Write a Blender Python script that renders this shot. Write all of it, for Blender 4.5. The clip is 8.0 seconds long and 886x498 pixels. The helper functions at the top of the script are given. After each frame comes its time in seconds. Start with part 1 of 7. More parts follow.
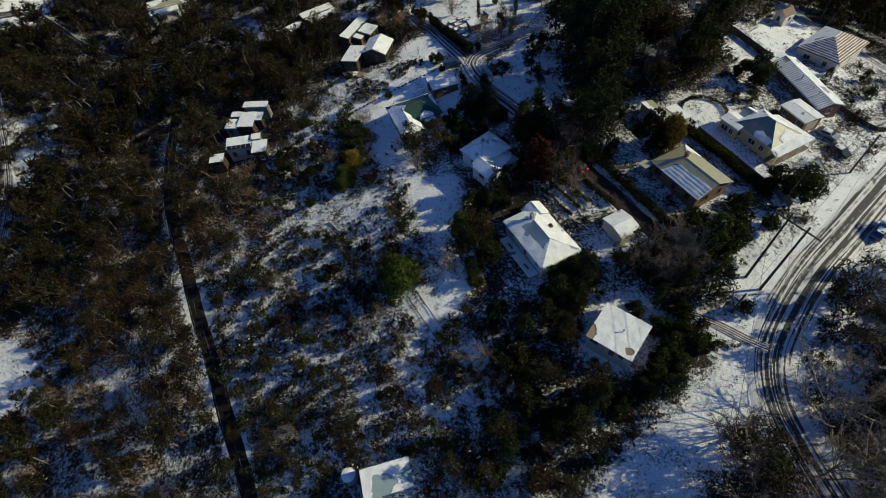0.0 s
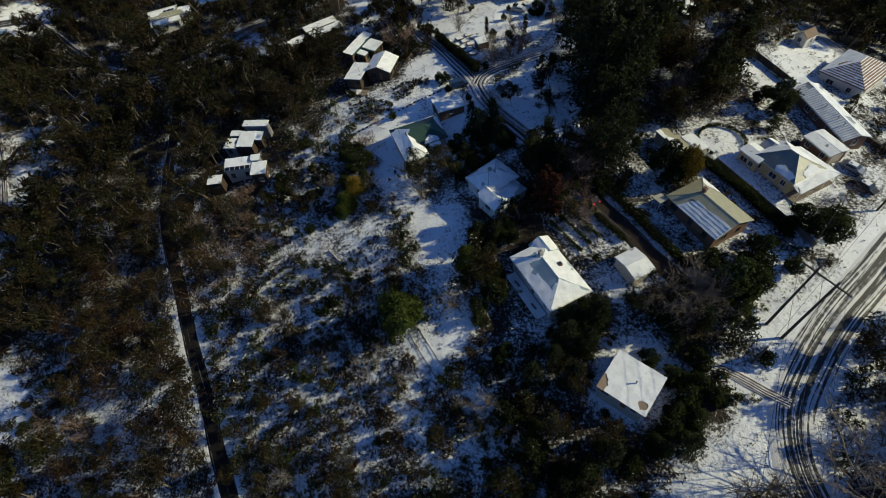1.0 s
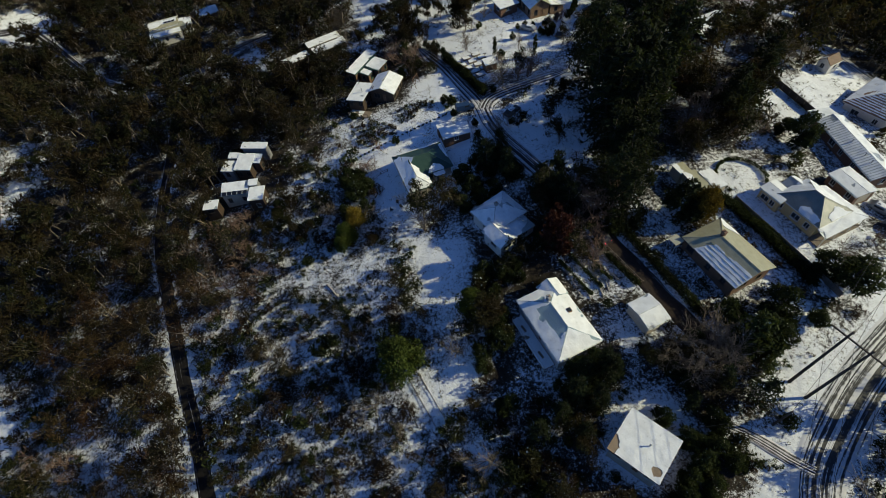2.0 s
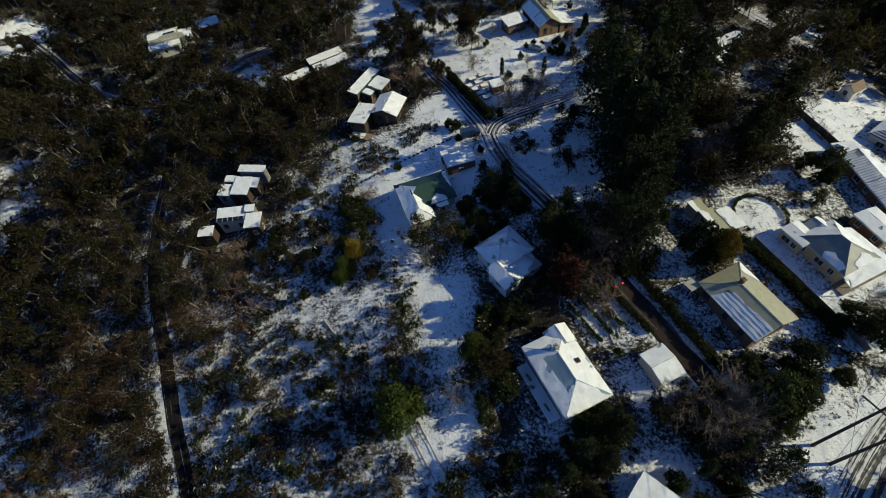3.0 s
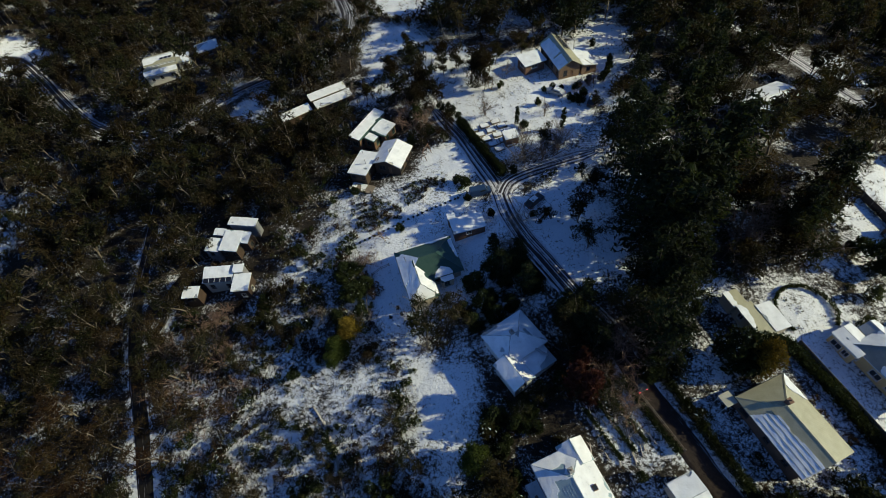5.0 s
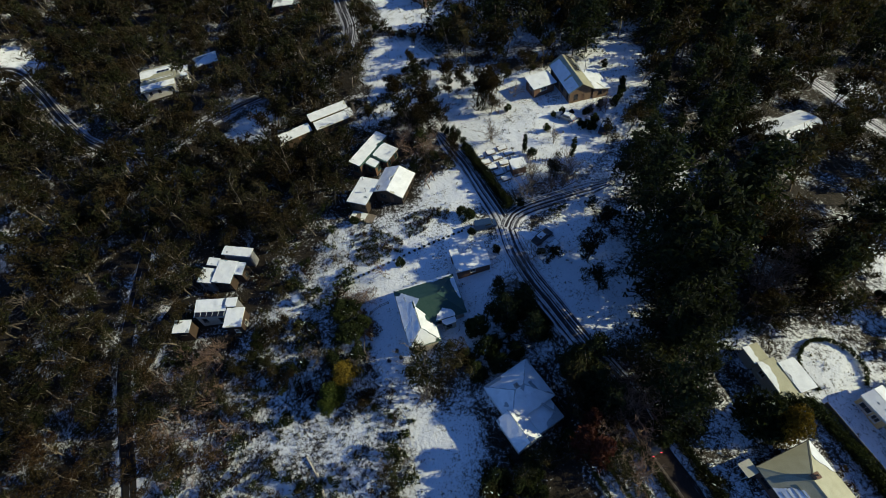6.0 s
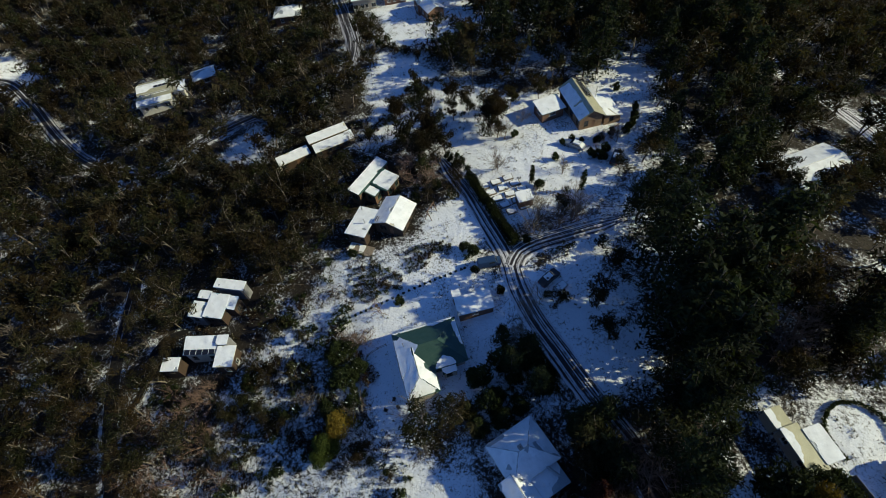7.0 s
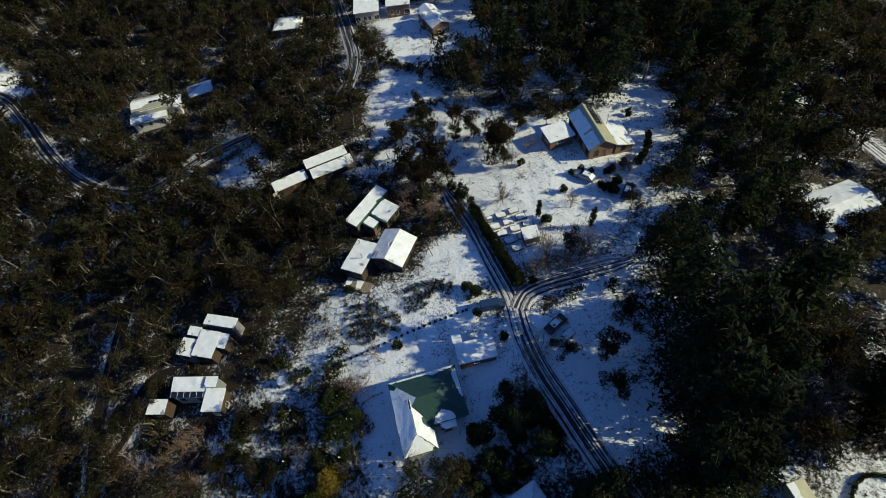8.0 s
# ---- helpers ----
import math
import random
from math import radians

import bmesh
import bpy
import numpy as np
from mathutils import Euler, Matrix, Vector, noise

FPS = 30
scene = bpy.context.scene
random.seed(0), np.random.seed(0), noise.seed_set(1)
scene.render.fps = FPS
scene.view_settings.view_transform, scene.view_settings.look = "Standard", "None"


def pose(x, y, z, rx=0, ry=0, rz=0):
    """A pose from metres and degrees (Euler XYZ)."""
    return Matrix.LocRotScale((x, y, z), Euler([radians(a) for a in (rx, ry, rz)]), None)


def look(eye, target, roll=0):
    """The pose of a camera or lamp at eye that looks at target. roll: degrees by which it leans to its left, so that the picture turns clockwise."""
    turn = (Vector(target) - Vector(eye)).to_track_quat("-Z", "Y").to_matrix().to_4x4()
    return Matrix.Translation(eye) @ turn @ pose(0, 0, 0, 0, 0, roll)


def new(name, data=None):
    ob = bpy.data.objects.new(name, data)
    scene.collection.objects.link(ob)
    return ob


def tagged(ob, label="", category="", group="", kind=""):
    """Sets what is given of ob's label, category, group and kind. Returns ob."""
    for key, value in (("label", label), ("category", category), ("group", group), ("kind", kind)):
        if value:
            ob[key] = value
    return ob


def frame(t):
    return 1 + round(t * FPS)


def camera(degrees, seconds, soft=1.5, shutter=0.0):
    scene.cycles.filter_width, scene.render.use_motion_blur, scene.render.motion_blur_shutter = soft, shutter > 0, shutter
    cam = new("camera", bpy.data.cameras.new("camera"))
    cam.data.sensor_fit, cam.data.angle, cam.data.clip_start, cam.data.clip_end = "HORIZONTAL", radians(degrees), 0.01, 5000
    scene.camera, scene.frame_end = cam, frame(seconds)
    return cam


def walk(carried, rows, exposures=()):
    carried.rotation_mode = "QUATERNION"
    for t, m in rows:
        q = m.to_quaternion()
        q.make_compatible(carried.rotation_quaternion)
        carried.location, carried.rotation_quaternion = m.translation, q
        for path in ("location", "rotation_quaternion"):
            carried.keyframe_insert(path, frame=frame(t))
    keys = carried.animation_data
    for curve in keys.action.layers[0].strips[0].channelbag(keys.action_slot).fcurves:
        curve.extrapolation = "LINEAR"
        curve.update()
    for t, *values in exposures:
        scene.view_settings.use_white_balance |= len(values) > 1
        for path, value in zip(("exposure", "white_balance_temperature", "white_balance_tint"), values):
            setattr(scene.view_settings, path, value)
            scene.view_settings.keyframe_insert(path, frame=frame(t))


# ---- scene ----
cam = camera(84.9, 8.0, soft=0.68)
METRES, EYE, TILT, LEAN, TURN = 72.0, 78.6, -53.5, 5.3, 0.0
ROWS = [
    (0.0, 0.0, 0.0, 0.0, 0.0, 0.0, -0.0),
    (0.5, 0.0001, 0.0293, 0.049, 0.3, -0.09, -0.41),
    (1.0, 0.0015, 0.0581, 0.0974, 0.55, -0.16, -0.71),
    (1.5, 0.0013, 0.0901, 0.1507, 0.79, -0.23, -1.1),
    (3.0, 0.0009, 0.1815, 0.3075, 1.53, -0.6, -2.19),
    (3.5, 0.0, 0.2155, 0.3616, 1.76, -0.71, -2.56),
    (4.0, -0.0002, 0.2472, 0.4125, 2.04, -0.86, -2.94),
    (4.5, -0.0012, 0.282, 0.4683, 2.31, -1.05, -3.33),
    (6.0, -0.0081, 0.3855, 0.6321, 3.15, -1.61, -4.42),
    (6.5, -0.0111, 0.4195, 0.683, 3.41, -1.76, -4.76),
    (7.0, -0.014, 0.4557, 0.7391, 3.68, -1.94, -5.14),
    (7.5, -0.016, 0.4907, 0.7912, 3.99, -2.11, -5.47),
    (8.0, -0.0211, 0.5274, 0.8487, 4.21, -2.36, -5.8),
]
walk(cam, [(t, pose(0, 0, EYE, TILT, LEAN, TURN) @ pose(METRES * x, METRES * y, METRES * z, 90 + pitch, roll, yaw)) for t, x, y, z, yaw, pitch, roll in ROWS],
     exposures=[(0.0, -0.10, 5290, 12), (8.0, 0.14, 5090, 11)])

# ---- light ----
SUN_AZ, SUN_EL = 4.0, 30.0          # degrees: turn from +x towards +y, height
sun_dir = Vector((math.cos(radians(SUN_EL)) * math.cos(radians(SUN_AZ)), math.cos(radians(SUN_EL)) * math.sin(radians(SUN_AZ)), math.sin(radians(SUN_EL))))
sun = new("sun", bpy.data.lights.new("sun", "SUN"))
sun.data.energy, sun.data.angle, sun.data.color = 5.0, radians(0.5), (1.0, 0.82, 0.40)
sun.matrix_world = look(sun_dir * 300, (0, 0, 0))
world = bpy.data.worlds.new("sky")
scene.world = world
world.use_nodes = True
_wt = world.node_tree
_sky = _wt.nodes.new("ShaderNodeTexSky")
_sky.sky_type, _sky.sun_disc = "NISHITA", False
_sky.sun_elevation, _sky.sun_rotation = radians(SUN_EL), radians(90 - SUN_AZ)
_sky.altitude, _sky.air_density, _sky.dust_density, _sky.ozone_density = 1000, 0.60, 0.10, 3.2
_bg = _wt.nodes["Background"]
_bg.inputs["Strength"].default_value = 0.116
_wt.links.new(_sky.outputs[0], _bg.inputs["Color"])


# ---- materials ----
class Mat:
    """Small wrapper that builds a node material step by step."""

    def __init__(self, name, rough=0.7, metal=0.0, spec=0.4):
        self.m = bpy.data.materials.new(name)
        self.m.use_nodes = True
        self.t = self.m.node_tree
        self.p = self.t.nodes["Principled BSDF"]
        self.p.inputs["Roughness"].default_value = rough
        self.p.inputs["Metallic"].default_value = metal
        self.p.inputs["Specular IOR Level"].default_value = spec
        self.co = self.t.nodes.new("ShaderNodeTexCoord")

    def n(self, kind):
        return self.t.nodes.new(kind)

    def link(self, a, b):
        self.t.links.new(a, b)

    def noise(self, scale, detail=4.0, coord="Object", rough=0.55, dist=0.0):
        x = self.n("ShaderNodeTexNoise")
        x.inputs["Scale"].default_value, x.inputs["Detail"].default_value, x.inputs["Roughness"].default_value = scale, detail, rough
        x.inputs["Distortion"].default_value = dist
        self.link(self.co.outputs[coord], x.inputs["Vector"])
        return x.outputs["Fac"]

    def ramp(self, fac, *stops):
        r = self.n("ShaderNodeValToRGB")
        e = r.color_ramp.elements
        while len(e) < len(stops):
            e.new(0.5)
        for el, (pos, col) in zip(e, stops):
            el.position = pos
            el.color = (*col, 1) if isinstance(col, tuple) else (col, col, col, 1)
        self.link(fac, r.inputs["Fac"])
        return r.outputs["Color"]

    def mix(self, fac, a, b, how="MIX"):
        x = self.n("ShaderNodeMix")
        x.data_type, x.blend_type = "RGBA", how
        for sock, v in ((x.inputs[0], fac), (x.inputs[6], a), (x.inputs[7], b)):
            if isinstance(v, (int, float)):
                sock.default_value = v
            elif isinstance(v, tuple):
                sock.default_value = (*v, 1)
            else:
                self.link(v, sock)
        return x.outputs[2]

    def math(self, op, a, b=0.0, c=0.0):
        x = self.n("ShaderNodeMath")
        x.operation = op
        for sock, v in zip(x.inputs, (a, b, c)):
            if isinstance(v, (int, float)):
                sock.default_value = v
            else:
                self.link(v, sock)
        return x.outputs[0]

    def color(self, c):
        if isinstance(c, tuple):
            self.p.inputs["Base Color"].default_value = (*c, 1)
        else:
            self.link(c, self.p.inputs["Base Color"])
        return self

    def bump(self, h, strength=0.4, dist=0.05):
        b = self.n("ShaderNodeBump")
        b.inputs["Strength"].default_value, b.inputs["Distance"].default_value = strength, dist
        self.link(h, b.inputs["Height"])
        self.link(b.outputs[0], self.p.inputs["Normal"])
        return self

    def rnd(self):
        return self.n("ShaderNodeObjectInfo").outputs["Random"]

    def island(self):
        return self.n("ShaderNodeNewGeometry").outputs["Random Per Island"]


def plain(name, a, b, rough=0.7, metal=0.0, scale=1.5, bump=0.2):
    """A two-tone surface: broad blotches and fine grain."""
    m = Mat(name, rough, metal)
    big = m.mix(m.ramp(m.noise(scale, 5), (0.35, 0.0), (0.68, 1.0)), a, b)
    fine = m.ramp(m.noise(scale * 14, 3), (0.3, 0.8), (0.7, 1.1))
    m.color(m.mix(1.0, big, fine, "MULTIPLY"))
    m.bump(m.noise(scale * 9, 4), bump)
    return m.m


def sheet_iron(name, a, b, rough=0.45, metal=0.35, pitch=0.2):
    """Corrugated iron, ribs running up the slope (local x carries the ribs)."""
    m = Mat(name, rough, metal)
    w = m.n("ShaderNodeTexWave")
    w.wave_type, w.bands_direction, w.wave_profile = "BANDS", "X", "SIN"
    w.inputs["Scale"].default_value = 0.314 / pitch
    m.link(m.co.outputs["Object"], w.inputs["Vector"])
    stain = m.ramp(m.noise(0.7, 6), (0.35, 0.0), (0.7, 1.0))
    fine = m.ramp(m.noise(9, 3), (0.3, 0.78), (0.7, 1.08))
    m.color(m.mix(1.0, m.mix(stain, a, b), fine, "MULTIPLY"))
    m.bump(w.outputs["Fac"], 0.16, 0.02)
    return m.m


def snow_material(name, tint=(0.80, 0.82, 0.85)):
    m = Mat(name, 0.75, 0, 0.25)
    base = m.mix(m.ramp(m.noise(0.55, 6), (0.35, 0.0), (0.7, 1.0)), tint, tuple(c * 0.80 for c in tint))
    thin = m.ramp(m.noise(1.1, 5, rough=0.7), (0.60, 0.0), (0.72, 0.55))
    m.color(m.mix(thin, base, (0.36, 0.38, 0.42)))
    m.bump(m.math("ADD", m.noise(0.7, 4), m.math("MULTIPLY", m.noise(4.0, 3), 0.25)), 0.5, 0.16)
    return m.m


def foliage(name, dark, light, snowy=0.0, warm=None):
    """Leaf surface: tone changes leaf by leaf and plant by plant; snowy: share of upward leaves that carry snow."""
    m = Mat(name, 0.7, 0, 0.12)
    c = m.mix(m.island(), dark, light)
    place_n = m.n("ShaderNodeTexNoise")
    place_n.inputs["Scale"].default_value, place_n.inputs["Detail"].default_value = 0.16, 2
    m.link(m.n("ShaderNodeNewGeometry").outputs["Position"], place_n.inputs["Vector"])
    if warm:
        c = m.mix(m.ramp(place_n.outputs["Fac"], (0.42, 0.0), (0.64, 0.9)), c, warm)
    wide = m.n("ShaderNodeTexNoise")
    wide.inputs["Scale"].default_value, wide.inputs["Detail"].default_value = 0.045, 3
    m.link(m.n("ShaderNodeNewGeometry").outputs["Position"], wide.inputs["Vector"])
    tone = m.ramp(m.math("ADD", m.math("MULTIPLY", place_n.outputs["Fac"], 0.5), m.math("MULTIPLY", wide.outputs["Fac"], 0.5)), (0.36, 1.1), (0.62, 0.32))
    c = m.mix(1.0, c, tone, "MULTIPLY")
    if snowy:
        g = m.n("ShaderNodeNewGeometry")
        s = m.n("ShaderNodeSeparateXYZ")
        m.link(g.outputs["True Normal"], s.inputs[0])
        up = m.math("GREATER_THAN", m.math("ABSOLUTE", s.outputs[2]), 0.55)
        some = m.math("LESS_THAN", m.math("FRACT", m.math("MULTIPLY", m.island(), 7.31)), snowy)
        c = m.mix(m.math("MULTIPLY", up, some), c, (0.74, 0.77, 0.82))
    m.color(c)
    thin = m.n("ShaderNodeBsdfTranslucent")
    m.link(m.mix(1.0, c, (1.0, 0.95, 0.45), "MULTIPLY"), thin.inputs["Color"])
    both = m.n("ShaderNodeMixShader")
    both.inputs[0].default_value = 0.45
    m.link(m.p.outputs[0], both.inputs[1])
    m.link(thin.outputs[0], both.inputs[2])
    m.link(both.outputs[0], m.t.nodes["Material Output"].inputs["Surface"])
    return m.m


def ground_material():
    """Snow over leaf litter: where the attribute 'litter' is high the litter shows through in broken patches."""
    m = Mat("snowy_ground", 0.8, 0, 0.2)
    at = m.n("ShaderNodeAttribute")
    at.attribute_name = "litter"
    n1 = m.noise(0.16, 6, rough=0.6)
    n2 = m.noise(1.7, 6, rough=0.8, dist=0.2)
    n3 = m.noise(5.5, 3)
    mixn = m.math("ADD", m.math("ADD", m.math("MULTIPLY", n1, 0.32), m.math("MULTIPLY", n2, 0.50)), m.math("MULTIPLY", n3, 0.18))
    edge = m.math("ADD", mixn, m.math("MULTIPLY", m.math("SUBTRACT", at.outputs["Fac"], 0.5), 0.45))
    cover = m.ramp(edge, (0.535, 0.0), (0.60, 1.0))
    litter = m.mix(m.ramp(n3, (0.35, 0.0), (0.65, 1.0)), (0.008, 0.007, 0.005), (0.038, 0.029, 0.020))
    snow = m.mix(m.ramp(n2, (0.3, 0.0), (0.7, 1.0)), (0.80, 0.82, 0.86), (0.70, 0.72, 0.77))
    speck = m.math("ADD", m.noise(2.3, 4, rough=0.75), m.math("MULTIPLY", m.math("SUBTRACT", n1, 0.5), 0.5))
    thin = m.ramp(speck, (0.575, 0.0), (0.66, 0.85))
    snow = m.mix(thin, snow, (0.11, 0.10, 0.06))
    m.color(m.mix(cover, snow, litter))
    m.bump(m.math("ADD", m.noise(0.35, 4, rough=0.5), m.math("MULTIPLY", m.noise(2.0, 4, rough=0.65), 0.34)), 0.75, 0.5)
    return m.m


def road_material(name, tar, tracks, amount, grey=(0.60, 0.62, 0.66), rough=0.6):
    """Wet road with slush ridges along the wheel tracks: UV x runs across (0 to 1), UV y along in metres."""
    m = Mat(name, rough, 0, 0.25)
    s = m.n("ShaderNodeSeparateXYZ")
    m.link(m.co.outputs["UV"], s.inputs[0])
    mp = m.n("ShaderNodeCombineXYZ")
    m.link(m.math("MULTIPLY", s.outputs[0], tracks * 2.0), mp.inputs[0])
    m.link(m.math("MULTIPLY", s.outputs[1], 0.045), mp.inputs[1])
    nz = m.n("ShaderNodeTexNoise")
    nz.inputs["Scale"].default_value, nz.inputs["Detail"].default_value, nz.inputs["Roughness"].default_value = 1.0, 5, 0.62
    m.link(mp.outputs[0], nz.inputs["Vector"])
    sway = m.math("MULTIPLY", m.math("SUBTRACT", nz.outputs["Fac"], 0.5), 9.0)
    ruts = m.math("SINE", m.math("ADD", m.math("MULTIPLY", s.outputs[0], 6.2832 * tracks / 2.0), sway))
    ridge = m.math("MULTIPLY", m.math("POWER", m.math("ADD", m.math("MULTIPLY", ruts, 0.5), 0.5), 4.0), 0.15)
    f = m.math("ADD", m.math("MULTIPLY", nz.outputs["Fac"], 1.0), m.math("ADD", ridge, 0.04))
    f = m.math("ADD", f, m.math("MULTIPLY", m.math("SUBTRACT", m.noise(1.2, 4), 0.5), 0.25))
    rim = m.math("MULTIPLY", m.math("POWER", m.math("ABSOLUTE", m.math("MULTIPLY", m.math("SUBTRACT", s.outputs[0], 0.5), 2.0)), 3.0), 0.16)
    f = m.math("ADD", f, rim)
    fac = m.ramp(f, (0.62 - amount, 0.0), (0.70 - amount, 1.0))
    dark = m.mix(m.ramp(m.noise(2.5, 4), (0.3, 0.0), (0.7, 1.0)), tar, tuple(c * 1.7 for c in tar))
    m.color(m.mix(fac, dark, grey))
    m.bump(f, 0.6, 0.12)
    return m.m


SNOW = snow_material("snow_cover")
GROUND = ground_material()
ROAD = road_material("wet_asphalt_slush", (0.026, 0.026, 0.028), 9.0, 0.045, (0.62, 0.62, 0.64))
LANE = road_material("lane_slush", (0.022, 0.019, 0.022), 9.0, 0.045, (0.60, 0.60, 0.64))
WET = road_material("wet_forest_road", (0.016, 0.015, 0.017), 6.0, 0.0, (0.45, 0.45, 0.50))
DIRT = road_material("dark_track", (0.009, 0.008, 0.008), 4.0, -0.13, (0.45, 0.45, 0.50), 0.95)
DRIVE = road_material("brown_gravel_drive", (0.022, 0.016, 0.013), 3.0, -0.16, (0.36, 0.36, 0.40), 0.9)
IRON_GREY = sheet_iron("iron_grey", (0.42, 0.45, 0.47), (0.30, 0.33, 0.35))
IRON_WORN = sheet_iron("iron_weathered", (0.20, 0.21, 0.19), (0.27, 0.27, 0.24), 0.5, 0.1)
IRON_GREEN = sheet_iron("iron_dark_green", (0.022, 0.055, 0.046), (0.035, 0.070, 0.058), 0.5, 0.1)
IRON_OLIVE = sheet_iron("iron_olive", (0.34, 0.33, 0.22), (0.42, 0.40, 0.28), 0.5, 0.15)
IRON_CREAM = sheet_iron("iron_cream", (0.55, 0.53, 0.42), (0.48, 0.46, 0.36), 0.5, 0.1)
IRON_BLUE = sheet_iron("iron_zinc", (0.27, 0.36, 0.41), (0.34, 0.43, 0.47), 0.45, 0.1)
TILE = plain("terracotta_tile", (0.27, 0.165, 0.11), (0.20, 0.13, 0.09), 0.8, 0, 1.2, 0.3)
BOARD_YELLOW = plain("painted_board_yellow", (0.55, 0.43, 0.20), (0.50, 0.39, 0.19), 0.65, 0, 0.6, 0.1)
BOARD_CREAM = plain("painted_board_cream", (0.52, 0.46, 0.36), (0.46, 0.41, 0.32), 0.65, 0, 0.6, 0.1)
BOARD_WHITE = plain("painted_board_white", (0.62, 0.60, 0.57), (0.55, 0.54, 0.51), 0.65, 0, 0.6, 0.1)
BOARD_DARK = plain("dark_stained_timber", (0.045, 0.030, 0.020), (0.065, 0.042, 0.028), 0.7, 0, 0.8, 0.2)
BOARD_BROWN = plain("stained_timber", (0.13, 0.075, 0.045), (0.17, 0.10, 0.06), 0.7, 0, 0.8, 0.2)
BOARD_GREY = plain("grey_sheeting", (0.24, 0.24, 0.25), (0.19, 0.19, 0.20), 0.6, 0.1, 0.8, 0.1)
STONE_ROOF = plain("tan_membrane", (0.30, 0.23, 0.16), (0.24, 0.18, 0.12), 0.85, 0, 1.2, 0.2)
BRICK = plain("brown_brick", (0.155, 0.088, 0.058), (0.21, 0.125, 0.08), 0.85, 0, 2.5, 0.3)
STONE = plain("sandstone", (0.23, 0.15, 0.09), (0.16, 0.105, 0.065), 0.85, 0, 1.6, 0.4)
TRIM = plain("painted_trim", (0.66, 0.66, 0.63), (0.58, 0.58, 0.55), 0.5, 0, 1.0, 0.05)
TRIM_GREEN = plain("painted_trim_green", (0.05, 0.10, 0.085), (0.06, 0.12, 0.10), 0.5, 0, 1.0, 0.05)
TRIM_DARK = plain("painted_trim_dark", (0.05, 0.045, 0.04), (0.07, 0.06, 0.05), 0.5, 0, 1.0, 0.05)
TIMBER = plain("weathered_timber", (0.16, 0.13, 0.10), (0.24, 0.20, 0.16), 0.85, 0, 3.0, 0.4)
LOGWOOD = plain("bleached_log", (0.46, 0.43, 0.39), (0.34, 0.31, 0.27), 0.9, 0, 2.0, 0.3)
POLEWOOD = plain("pole_timber", (0.045, 0.036, 0.028), (0.075, 0.06, 0.048), 0.9, 0, 3.0, 0.4)
METAL = plain("galvanised_steel", (0.45, 0.46, 0.47), (0.38, 0.39, 0.40), 0.4, 0.8, 2.0, 0.05)
BLACK = plain("black_rubber", (0.018, 0.018, 0.019), (0.03, 0.03, 0.03), 0.75, 0, 4.0, 0.2)
CONCRETE = plain("concrete", (0.34, 0.33, 0.31), (0.27, 0.265, 0.25), 0.9, 0, 1.5, 0.3)
BARK_PALE = plain("pale_gum_bark", (0.20, 0.165, 0.13), (0.09, 0.075, 0.058), 0.9, 0, 1.2, 0.5)
BARK_DARK = plain("dark_bark", (0.05, 0.04, 0.032), (0.085, 0.068, 0.052), 0.95, 0, 2.0, 0.6)
BARK_GREY = plain("grey_twig_bark", (0.21, 0.17, 0.13), (0.13, 0.105, 0.08), 0.95, 0, 2.0, 0.4)
BARK_RED = plain("reddish_twig_bark", (0.22, 0.145, 0.105), (0.15, 0.10, 0.075), 0.95, 0, 2.0, 0.4)
GUM_LEAF = foliage("gum_leaf", (0.013, 0.016, 0.006), (0.040, 0.042, 0.015), 0.0, (0.062, 0.042, 0.016))
GUM_SNOW = foliage("gum_leaf_dusted", (0.022, 0.027, 0.012), (0.070, 0.058, 0.028), 0.0, (0.066, 0.046, 0.021))
GUM_BROWN = foliage("gum_leaf_brown", (0.030, 0.022, 0.010), (0.085, 0.058, 0.024), 0.0, (0.070, 0.036, 0.016))
PINE_LEAF = foliage("pine_needle", (0.014, 0.021, 0.010), (0.044, 0.055, 0.022))
SHRUB_LEAF = foliage("shrub_leaf", (0.022, 0.030, 0.011), (0.070, 0.084, 0.028), 0.06, (0.075, 0.062, 0.026))
BRIGHT_LEAF = foliage("bright_shrub_leaf", (0.040, 0.060, 0.012), (0.12, 0.15, 0.030), 0.0)
GOLD_LEAF = foliage("golden_leaf", (0.15, 0.11, 0.014), (0.34, 0.24, 0.03))
MAROON_LEAF = foliage("maroon_leaf", (0.045, 0.017, 0.013), (0.10, 0.036, 0.026))
HEDGE_LEAF = foliage("hedge_leaf", (0.016, 0.025, 0.009), (0.056, 0.070, 0.022), 0.004)
HEATH_LEAF = foliage("brown_heath", (0.028, 0.020, 0.016), (0.090, 0.060, 0.038), 0.06)
GLASS = Mat("window_glass", 0.06, 0, 0.6).color((0.03, 0.035, 0.04)).m
PANEL = Mat("solar_glass", 0.12, 0, 0.6).color((0.012, 0.014, 0.022)).m


# ---- ground height and plan helpers ----
def gz(x, y):
    """Height of the smooth ground."""
    u = np.clip(x, -211, 144) / 110.8
    v = (np.clip(y, -5, 288) - 88.6) / 110.8
    return 4.43 + 12.41 * u + 8.09 * v - 10.86 * u * u - 8.92 * u * v - 11.70 * v * v - 8.52 * u ** 3 + 2.27 * v ** 3


